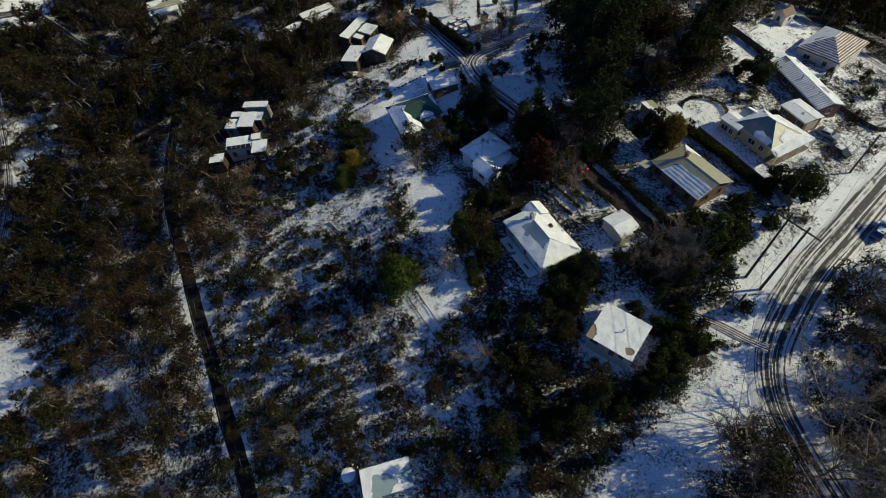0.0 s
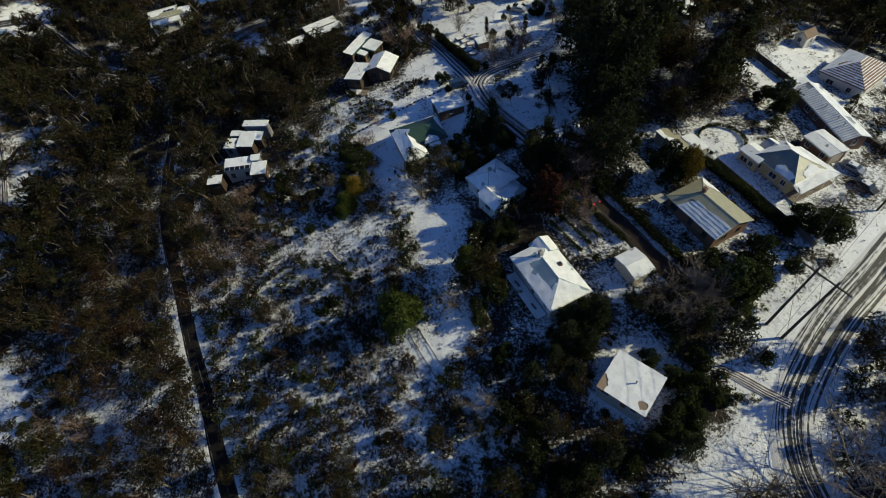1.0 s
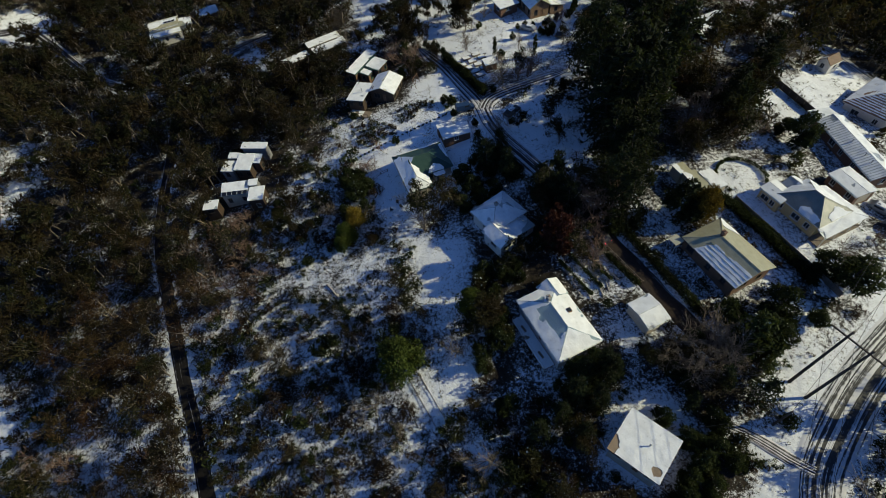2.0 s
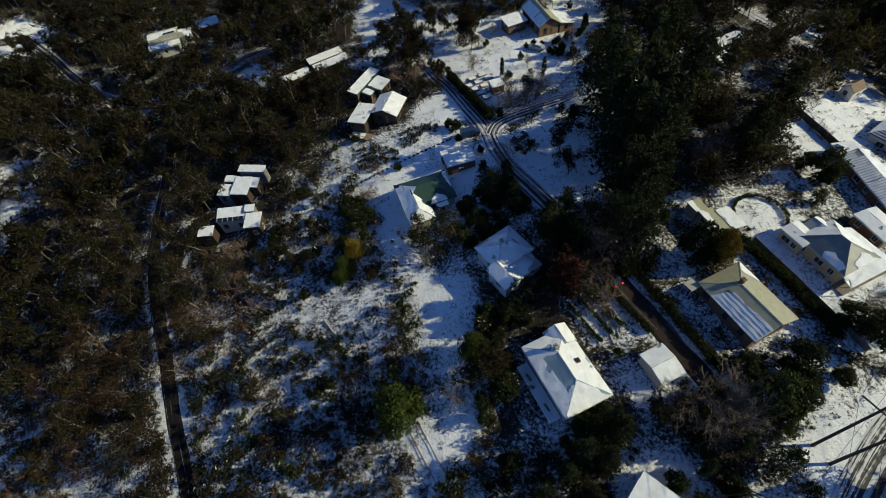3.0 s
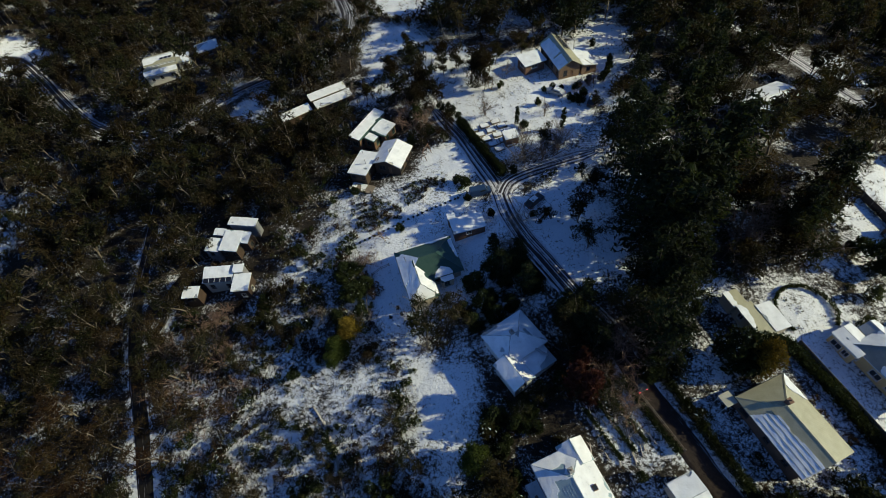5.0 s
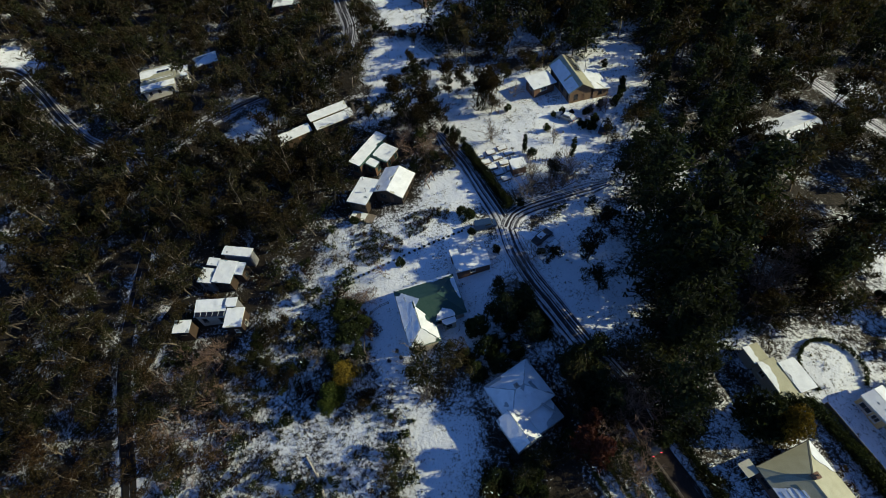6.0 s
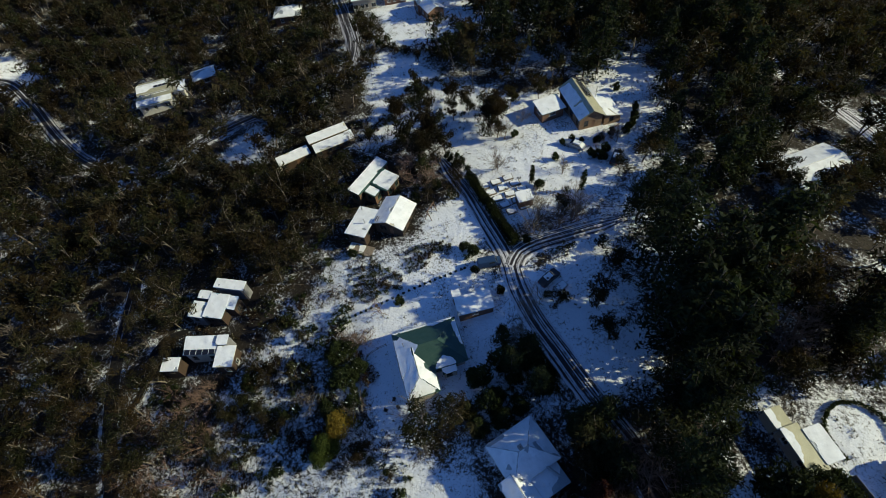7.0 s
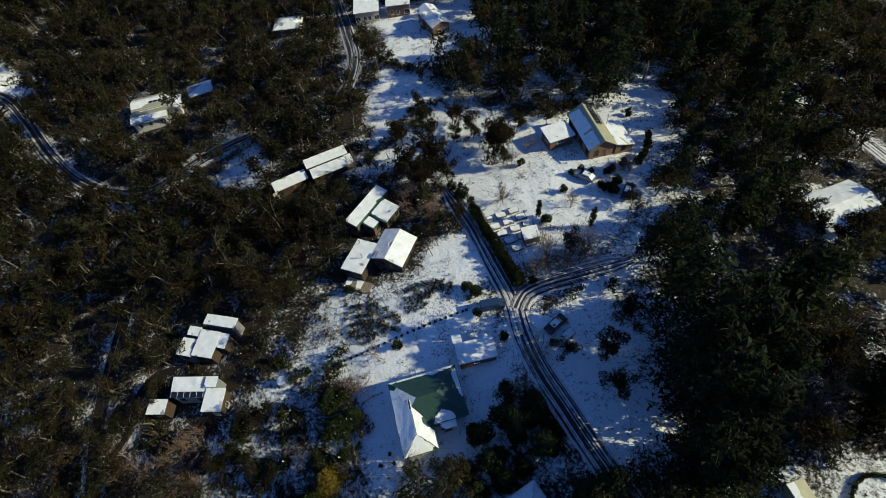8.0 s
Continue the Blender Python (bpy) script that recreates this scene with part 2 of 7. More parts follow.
def smooth_line(pts, step=1.5):
    """A rounded polyline through the plan points (Catmull-Rom), sampled every step metres."""
    p = np.array([pts[0], *pts, pts[-1]], float)
    out = []
    for i in range(1, len(p) - 2):
        n = max(2, int(np.hypot(*(p[i + 1] - p[i])) / step))
        for k in range(n):
            t = k / n
            out.append(0.5 * (2 * p[i] + (p[i + 1] - p[i - 1]) * t + (2 * p[i - 1] - 5 * p[i] + 4 * p[i + 1] - p[i + 2]) * t * t
                              + (3 * p[i] - p[i - 1] - 3 * p[i + 1] + p[i + 2]) * t ** 3))
    out.append(p[-1])
    return np.array(out)


def line_distance(line, x, y):
    """Distance of plan points to a sampled line."""
    d = np.full(np.shape(x), 1e9)
    for a in line:
        d = np.minimum(d, np.hypot(x - a[0], y - a[1]))
    return d


def inside(poly, x, y):
    """Which plan points lie inside a polygon."""
    x, y = np.asarray(x, float), np.asarray(y, float)
    r = np.zeros(x.shape, bool)
    for (ax, ay), (bx, by) in zip(poly, poly[1:] + poly[:1]):
        if ay != by:
            r ^= ((ay > y) != (by > y)) & (x < (bx - ax) * (y - ay) / (by - ay) + ax)
    return r


ROADS = {
    "road_main": (7.2, ROAD, [(116, 96), (94, 78), (78, 64.6), (66, 54.3), (57, 46.6), (50, 38.9), (45.6, 32.4), (44.2, 26), (45.3, 19), (49, 8), (56, -10)]),
    "road_lane": (4.2, LANE, [(-18.5, 145.5), (-10.6, 133.9), (-5.2, 124.1), (-1, 116.1), (1.3, 108.9), (4.5, 102.4), (8.3, 96.7), (13.1, 89.6), (18.4, 82.5)]),
    "road_branch": (4.2, LANE, [(0.2, 113.5), (1.4, 116.6), (4.8, 118.7), (9.6, 120.5), (15.2, 122.5), (22, 125)]),
    "road_west": (3.3, DIRT, [(-33, -12), (-44, 16), (-51.1, 29.9), (-56.6, 41.1), (-62.3, 51.4), (-68.1, 63), (-75.5, 77), (-80.5, 88.5), (-83, 97.5), (-85, 108), (-88, 122), (-93, 136), (-101, 145)]),
    "road_loop": (4.4, WET, [(-215, 158), (-190, 166), (-172, 175), (-163, 178.5), (-151, 171), (-134, 157.5), (-119, 148.4), (-104, 144.5), (-95.5, 146), (-90.5, 151), (-84, 158), (-72, 166), (-60, 171), (-51.5, 179), (-51.5, 196), (-58, 213), (-68.7, 237.6), (-82, 268)]),
    "road_edge": (2.8, LANE, [(-158, 141), (-147.6, 123.4), (-138.1, 107.2), (-131, 92.7), (-127, 78), (-126, 60)]),
    "road_upper": (4.6, LANE, [(60, 192), (75.1, 163), (80.6, 150.7), (85.6, 142.6), (89.1, 132.8), (95, 118), (106, 98)]),
    "driveway": (3.5, DRIVE, [(18.0, 83.0), (22.3, 74.1), (26.4, 66.9), (31.3, 58.9), (35, 53.6), (37.5, 50)]),
    "track_west": (1.8, DIRT, [(-66.5, 99.5), (-70.5, 98.5), (-72.9, 95.4), (-73.4, 91.2), (-72.4, 87.6), (-73.5, 83)]),
    "track": (1.8, LANE, [(45.5, 33.5), (42.5, 35.3), (39, 37.9), (34.5, 40.2)]),
}
LINES = {k: smooth_line(v[2]) for k, v in ROADS.items()}


# ---- mesh helpers ----
def link_mesh(name, me, parent=None, label="", m=None):
    ob = new(name, me)
    if parent:
        ob.parent = parent
    if m is not None:
        ob.matrix_basis = m
    if label:
        ob["label"] = label
    return ob


def part(name, bm, material, parent, label="", m=None):
    """A bmesh becomes one mesh object under a thing or under a part."""
    me = bpy.data.meshes.new(name)
    bm.to_mesh(me)
    bm.free()
    me.materials.append(material)
    return link_mesh(name, me, parent, label, m)


def raw(name, verts, faces, material, smooth=False):
    me = bpy.data.meshes.new(name)
    me.from_pydata([tuple(v) for v in verts], [], faces)
    me.materials.append(material)
    if smooth:
        me.shade_smooth()
    me.update()
    return me


def box(bm, x0, x1, y0, y1, z0, z1, bevel=0.0):
    r = bmesh.ops.create_cube(bm, size=1, matrix=Matrix.LocRotScale(((x0 + x1) / 2, (y0 + y1) / 2, (z0 + z1) / 2), None, (abs(x1 - x0), abs(y1 - y0), abs(z1 - z0))))
    if bevel:
        es = {e for v in r["verts"] for e in v.link_edges}
        bmesh.ops.bevel(bm, geom=list(es), offset=bevel, segments=1, affect="EDGES", profile=0.7)
    return bm


def boxes(*specs, bevel=0.0):
    bm = bmesh.new()
    for s in specs:
        box(bm, *s, bevel=bevel)
    return bm


def prism(bm, poly, thick):
    """A plate: polygon (3D points, seen from outside) with thickness below it."""
    n = (Vector(poly[1]) - Vector(poly[0])).cross(Vector(poly[2]) - Vector(poly[0])).normalized()
    if n.z < 0:
        poly = poly[::-1]
        n = -n
    top = [bm.verts.new(p) for p in poly]
    low = [bm.verts.new(Vector(p) - n * thick) for p in poly]
    bm.faces.new(top)
    bm.faces.new(low[::-1])
    k = len(poly)
    for i in range(k):
        bm.faces.new((top[i], low[i], low[(i + 1) % k], top[(i + 1) % k]))
    return bm


def empty(name, m, label, category, group="", kind=""):
    ob = new(name)
    ob.empty_display_size = 0.2
    ob.matrix_basis = m
    return tagged(ob, label, category, group, kind)


def rod(bm, a, b, r0, r1=None, n=6):
    """A tapered round bar from a to b."""
    a, b = Vector(a), Vector(b)
    d = b - a
    q = d.to_track_quat("Z", "Y").to_matrix().to_4x4()
    bmesh.ops.create_cone(bm, cap_ends=True, segments=n, radius1=r0, radius2=r0 if r1 is None else r1, depth=d.length, matrix=Matrix.Translation((a + b) / 2) @ q)
    return bm


# ---- ground ----
def build_ground():
    inner = 1.6
    xs = np.concatenate([[-2600, -1500, -900, -550, -380, -300], np.arange(-250, 180, inner), [205, 260, 380, 600, 1000, 1600, 2600]])
    ys = np.concatenate([[-2400, -1400, -800, -400, -200, -110, -70], np.arange(-45, 300, inner), [325, 380, 480, 700, 1100, 1800, 2800]])
    X, Y = np.meshgrid(xs, ys)
    Z = gz(X, Y)
    near = (X > -250) & (X < 180) & (Y > -45) & (Y < 300)
    bumps = np.zeros_like(Z)
    litter = np.full(Z.shape, 0.5)
    idx = np.argwhere(near)
    for i, j in idx:
        x, y = X[i, j], Y[i, j]
        bumps[i, j] = 0.28 * noise.noise((x * 0.11, y * 0.11, 0.0)) + 0.13 * noise.noise((x * 0.45, y * 0.45, 4.0))
    d = np.full(Z.shape, 99.0)
    for k, (w, _, _) in ROADS.items():
        d = np.minimum(d, line_distance(LINES[k], X, Y) - w / 2)
    flat = np.clip((d - 0.8) / 3.0, 0, 1)
    Z = Z + bumps * flat - 0.10 * (1 - flat)
    thick = np.full(Z.shape, 0.5)
    for i, j in idx:
        thick[i, j] = 0.5 + noise.noise((X[i, j] * 0.045, Y[i, j] * 0.045, 9.0))
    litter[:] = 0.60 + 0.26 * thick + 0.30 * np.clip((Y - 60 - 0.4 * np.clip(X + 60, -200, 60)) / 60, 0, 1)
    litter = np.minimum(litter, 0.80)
    for poly in GARDEN:
        litter[inside(poly, X, Y)] = 0.66
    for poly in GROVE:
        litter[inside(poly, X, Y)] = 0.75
    for poly in BROWN:
        litter[inside(poly, X, Y)] = np.minimum(litter, np.where(Y > 40, 0.76, 0.68))[inside(poly, X, Y)]
    for poly in SCRUB:
        litter[inside(poly, X, Y)] = 0.64
    for poly in HEATHY:
        litter[inside(poly, X, Y)] = 0.58
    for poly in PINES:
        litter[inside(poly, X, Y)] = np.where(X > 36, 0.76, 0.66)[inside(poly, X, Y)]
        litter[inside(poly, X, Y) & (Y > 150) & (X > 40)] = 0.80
    for poly in CLEAR:
        litter[inside(poly, X, Y)] = 0.44
    # soften the edges of the patches
    for _ in range(3):
        litter[1:-1, 1:-1] = (litter[1:-1, 1:-1] * 2 + litter[:-2, 1:-1] + litter[2:, 1:-1] + litter[1:-1, :-2] + litter[1:-1, 2:]) / 6
    litter[(d > -0.5) & (d < 1.2)] -= 0.10
    west = line_distance(LINES["road_west"], X, Y) - 1.5
    litter[(west > -0.6) & (west < 0.9) & (Y < 82)] -= 0.30
    nx, ny = len(xs), len(ys)
    I = np.arange(nx * ny).reshape(ny, nx)
    quads = np.stack([I[:-1, :-1], I[:-1, 1:], I[1:, 1:], I[1:, :-1]], -1).reshape(-1, 4)
    me = bpy.data.meshes.new("ground")
    me.vertices.add(nx * ny)
    me.vertices.foreach_set("co", np.stack([X, Y, Z], -1).astype(np.float32).ravel())
    me.loops.add(quads.size)
    me.loops.foreach_set("vertex_index", quads.astype(np.int32).ravel())
    me.polygons.add(len(quads))
    me.polygons.foreach_set("loop_start", np.arange(0, quads.size, 4, dtype=np.int32))
    me.polygons.foreach_set("loop_total", np.full(len(quads), 4, dtype=np.int32))
    me.update(calc_edges=True)
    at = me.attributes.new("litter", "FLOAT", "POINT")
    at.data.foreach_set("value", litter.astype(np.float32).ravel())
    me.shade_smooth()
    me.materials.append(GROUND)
    tagged(new("ground", me), "sloping ground under patchy snow and dark leaf litter", "ground", kind="structure")


ROAD_LABELS = {
    "road_main": "curving wet asphalt road with slushy wheel tracks", "road_lane": "narrow lane with dark wheel tracks through snow",
    "road_branch": "snowy side road with curved tyre tracks", "road_west": "dark narrow bush track edged with snow", "road_loop": "wet road with slush winding through forest",
    "road_edge": "snowy narrow track beside the forest", "road_upper": "snowy upper road with wheel tracks among trees", "track_west": "dark muddy track curving up beside a bush house", "driveway": "brown gravel driveway cleared of snow", "track": "short dark muddy track off the road",
}


def build_roads():
    for i, (name, (w, material, _)) in enumerate(ROADS.items()):
        line = LINES[name]
        tang = np.gradient(line, axis=0)
        tang /= np.hypot(tang[:, 0], tang[:, 1])[:, None]
        nor = np.stack([tang[:, 1], -tang[:, 0]], -1)
        along = np.concatenate([[0], np.cumsum(np.hypot(*np.diff(line, axis=0).T))])
        cols = np.linspace(-0.5, 0.5, 9)
        fade = np.ones(len(line))
        if name == "road_lane":
            fade = np.clip(0.15 + along / 9.0, 0, 1)
        if name == "road_branch":
            fade = np.clip(0.15 + (along[-1] - along) / 6.0, 0, 1)
        verts, uvs, faces = [], [], []
        for k, (p, n) in enumerate(zip(line, nor)):
            for c in cols:
                wob = 0.25 * noise.noise((p[0] * 0.3, p[1] * 0.3, c * 3)) if abs(c) == 0.5 else 0
                q = p + n * (c * w * fade[k] + wob)
                edge = 0.05 if abs(c) < 0.5 else -0.12
                verts.append((q[0], q[1], float(gz(q[0], q[1])) + edge + 0.006 * i))
                uvs.append((c + 0.5, along[k]))
        nc = len(cols)
        for k in range(len(line) - 1):
            for c in range(nc - 1):
                a = k * nc + c
                faces.append((a, a + 1, a + 1 + nc, a + nc))
        me = raw(name, verts, faces, material, True)
        uv = me.uv_layers.new(name="UVMap")
        for lp in me.loops:
            uv.data[lp.index].uv = uvs[lp.vertex_index]
        if me.polygons[0].normal.z < 0:
            me.flip_normals()
        tagged(new(name, me), ROAD_LABELS[name], "road", kind="structure")


# ---- houses ----
FOOT = []          # plan rectangles kept free of plants: centre, yaw, half sizes


def wall_with_holes(L, h0, h1, thick, holes):
    """A wall along x from 0 to L, from h0 to h1 high, y from 0 (outside) to thick, with rectangular openings (x0, x1, z0, z1): one connected mesh."""
    bm = bmesh.new()
    xs = sorted({0, L, *(v for h in holes for v in h[:2])})
    zs = sorted({h0, h1, *(v for h in holes for v in h[2:])})
    full = {(i, k): not any(h[0] < (xs[i] + xs[i + 1]) / 2 < h[1] and h[2] < (zs[k] + zs[k + 1]) / 2 < h[3] for h in holes) for i in range(len(xs) - 1) for k in range(len(zs) - 1)}
    made = {}

    def vert(i, k, s):
        if (i, k, s) not in made:
            made[i, k, s] = bm.verts.new((xs[i], s * thick, zs[k]))
        return made[i, k, s]

    for (i, k), solid in full.items():
        if not solid:
            continue
        for s in (0, 1):
            bm.faces.new([vert(i, k, s), vert(i + 1, k, s), vert(i + 1, k + 1, s), vert(i, k + 1, s)])
        for (di, dk), (p, q) in {(-1, 0): ((i, k), (i, k + 1)), (1, 0): ((i + 1, k), (i + 1, k + 1)), (0, -1): ((i, k), (i + 1, k)), (0, 1): ((i, k + 1), (i + 1, k + 1))}.items():
            if not full.get((i + di, k + dk), False):
                bm.faces.new([vert(*p, 0), vert(*q, 0), vert(*q, 1), vert(*p, 1)])
    bmesh.ops.recalc_face_normals(bm, faces=bm.faces[:])
    return bm


def snow_sheet(poly, cover, seed, thick=0.10, cell=0.2, bias=None, most=3, hole=None, patch=None):
    """Snow lying on a roof slope: uneven slabs that cover about the share `cover` of the slope; one bmesh for each patch."""
    p = [Vector(v) for v in poly]
    o = p[0]
    ex = (p[1] - p[0]).normalized()
    n = (p[1] - p[0]).cross(p[2] - p[0]).normalized()
    if n.z < 0:
        n = -n
    ey = n.cross(ex)
    flat = [((q - o).dot(ex), (q - o).dot(ey)) for q in p]
    us, vs = [f[0] for f in flat], [f[1] for f in flat]
    nu, nv = max(2, int((max(us) - min(us)) / cell)), max(2, int((max(vs) - min(vs)) / cell))
    gu, gv = np.linspace(min(us), max(us), nu + 1), np.linspace(min(vs), max(vs), nv + 1)
    cu, cv = (gu[:-1] + gu[1:]) / 2, (gv[:-1] + gv[1:]) / 2
    CU, CV = np.meshgrid(cu, cv, indexing="ij")
    keep = inside(flat, CU, CV)
    if cover < 1:
        val = np.zeros(CU.shape)
        for i in range(nu):
            for j in range(nv):
                calm = 0.35 if bias and max(abs(b) for b in bias) > 1.5 else 1.0
                val[i, j] = calm * noise.noise((cu[i] * 0.20 + seed * 7.1, cv[j] * 0.26, seed * 1.7)) + 0.14 * noise.noise((cu[i] * 0.8, cv[j] * 0.8, seed * 3.3))
        if bias:
            val += bias[0] * (CU - gu[0]) / (gu[-1] - gu[0]) + bias[1] * (CV - gv[0]) / (gv[-1] - gv[0])
        inv = val[keep]
        if inv.size:
            keep &= val > np.quantile(inv, 1 - cover)
    fu, fv = (CU - gu[0]) / (gu[-1] - gu[0]), (CV - gv[0]) / (gv[-1] - gv[0])
    for rect, inner in ((hole, False), (patch, True)):
        if rect:
            wob = np.array([[0.02 * noise.noise((a * 1.1, b * 1.1, seed)) for b in cv] for a in cu])
            if isinstance(rect[0], tuple):
                within = inside(list(rect), fu + wob, fv + wob)
            else:
                within = (fu > rect[0] + wob) & (fu < rect[1] + wob) & (fv > rect[2] + wob) & (fv < rect[3] + wob)
            keep &= within if inner else ~within
    # separate patches
    left = {tuple(c) for c in np.argwhere(keep)}
    groups = []
    while left:
        todo, got = [left.pop()], []
        while todo:
            c = todo.pop()
            got.append(c)
            for d in ((1, 0), (-1, 0), (0, 1), (0, -1)):
                q = (c[0] + d[0], c[1] + d[1])
                if q in left:
                    left.remove(q)
                    todo.append(q)
        groups.append(got)
    groups.sort(key=len, reverse=True)
    out = []
    for got in groups[:most]:
        if len(got) < 12:
            continue
        bm = bmesh.new()
        grid = {}
        for i, j in sorted(got):
            vs4 = []
            for a, b in ((i, j), (i + 1, j), (i + 1, j + 1), (i, j + 1)):
                if (a, b) not in grid:
                    lift = thick * (0.8 + 0.5 * noise.noise((gu[a] * 0.7, gv[b] * 0.7, seed)))
                    jig = cell * 0.25
                    grid[a, b] = bm.verts.new(o + ex * (gu[a] + random.uniform(-jig, jig)) + ey * (gv[b] + random.uniform(-jig, jig)) + n * lift)
                vs4.append(grid[a, b])
            bm.faces.new(vs4)
        rim = [e for e in bm.edges if e.is_boundary]
        bmesh.ops.smooth_vert(bm, verts=list({v for e in rim for v in e.verts}), factor=0.5, use_axis_x=True, use_axis_y=True, use_axis_z=True)
        bmesh.ops.recalc_face_normals(bm, faces=bm.faces[:])
        if sum(f.normal.dot(n) for f in bm.faces) < 0:
            bmesh.ops.reverse_faces(bm, faces=bm.faces[:])
        ext = bmesh.ops.extrude_edge_only(bm, edges=rim)
        for v in (g for g in ext["geom"] if isinstance(g, bmesh.types.BMVert)):
            v.co -= n * thick * 1.25
        out.append(bm)
    return out


def lay_snow(parent, poly, cover, seed, thick=0.10, cell=0.2, bias=None, label="white snow lying on the roof", hole=None, patch=None):
    for bm in snow_sheet(poly, cover, seed, thick, cell, bias, 3, hole, patch):
        part("snow_cover", bm, SNOW, parent, label)


def window_set(house, wallm, x0, x1, z0, z1, trim, thick=0.18):
    """A window in an opening of a wall whose outside lies at local y = 0."""
    w = part("window", boxes((x0, x1, 0.09, 0.11, z0, z1)), GLASS, house, "dark glass window", wallm)
    f = 0.07
    part("window_frame", boxes((x0 - f, x1 + f, -0.03, 0.08, z1, z1 + f), (x0 - f, x1 + f, -0.03, 0.08, z0 - f, z0), (x0 - f, x0, -0.03, 0.08, z0, z1), (x1, x1 + f, -0.03, 0.08, z0, z1),
                               ((x0 + x1) / 2 - 0.025, (x0 + x1) / 2 + 0.025, 0.03, 0.08, z0, z1)), trim, w)
    part("window_sill", boxes((x0 - 0.12, x1 + 0.12, -0.12, 0.0, z0 - 0.14, z0 - f - 0.003)), trim, w)


def roof_slopes(kind, L, W, eave, rise, over, hips=(1, 1)):
    """Slope polygons of a roof (eave edge first) and its ridge and hip lines, in the house's own axes."""
    a, b = L / 2 + over, W / 2 + over
    e = eave
    if kind == "flat":
        return [[(-a, -b, e), (a, -b, e), (a, b, e + rise), (-a, b, e + rise)]], []
    if kind == "gable":
        r = [(-a, 0, e + rise), (a, 0, e + rise)]
        return [[(-a, -b, e), (a, -b, e), r[1], r[0]], [(a, b, e), (-a, b, e), r[0], r[1]]], [(r[0], r[1])]
    i0, i1 = -a + (b * 0.95 if hips[0] else 0), a - (b * 0.95 if hips[1] else 0)
    if i0 > i1 - 0.3:
        i0 = i1 = (i0 + i1) / 2
        i0, i1 = i0 - 0.15, i1 + 0.15
    r = [(i0, 0, e + rise), (i1, 0, e + rise)]
    s = [[(-a, -b, e), (a, -b, e), r[1], r[0]], [(a, b, e), (-a, b, e), r[0], r[1]]]
    lines = [(r[0], r[1])]
    if hips[0]:
        s.append([(-a, b, e), (-a, -b, e), r[0]])
        lines += [(r[0], (-a, -b, e)), (r[0], (-a, b, e))]
    if hips[1]:
        s.append([(a, -b, e), (a, b, e), r[1]])
        lines += [(r[1], (a, -b, e)), (r[1], (a, b, e))]
    return s, lines


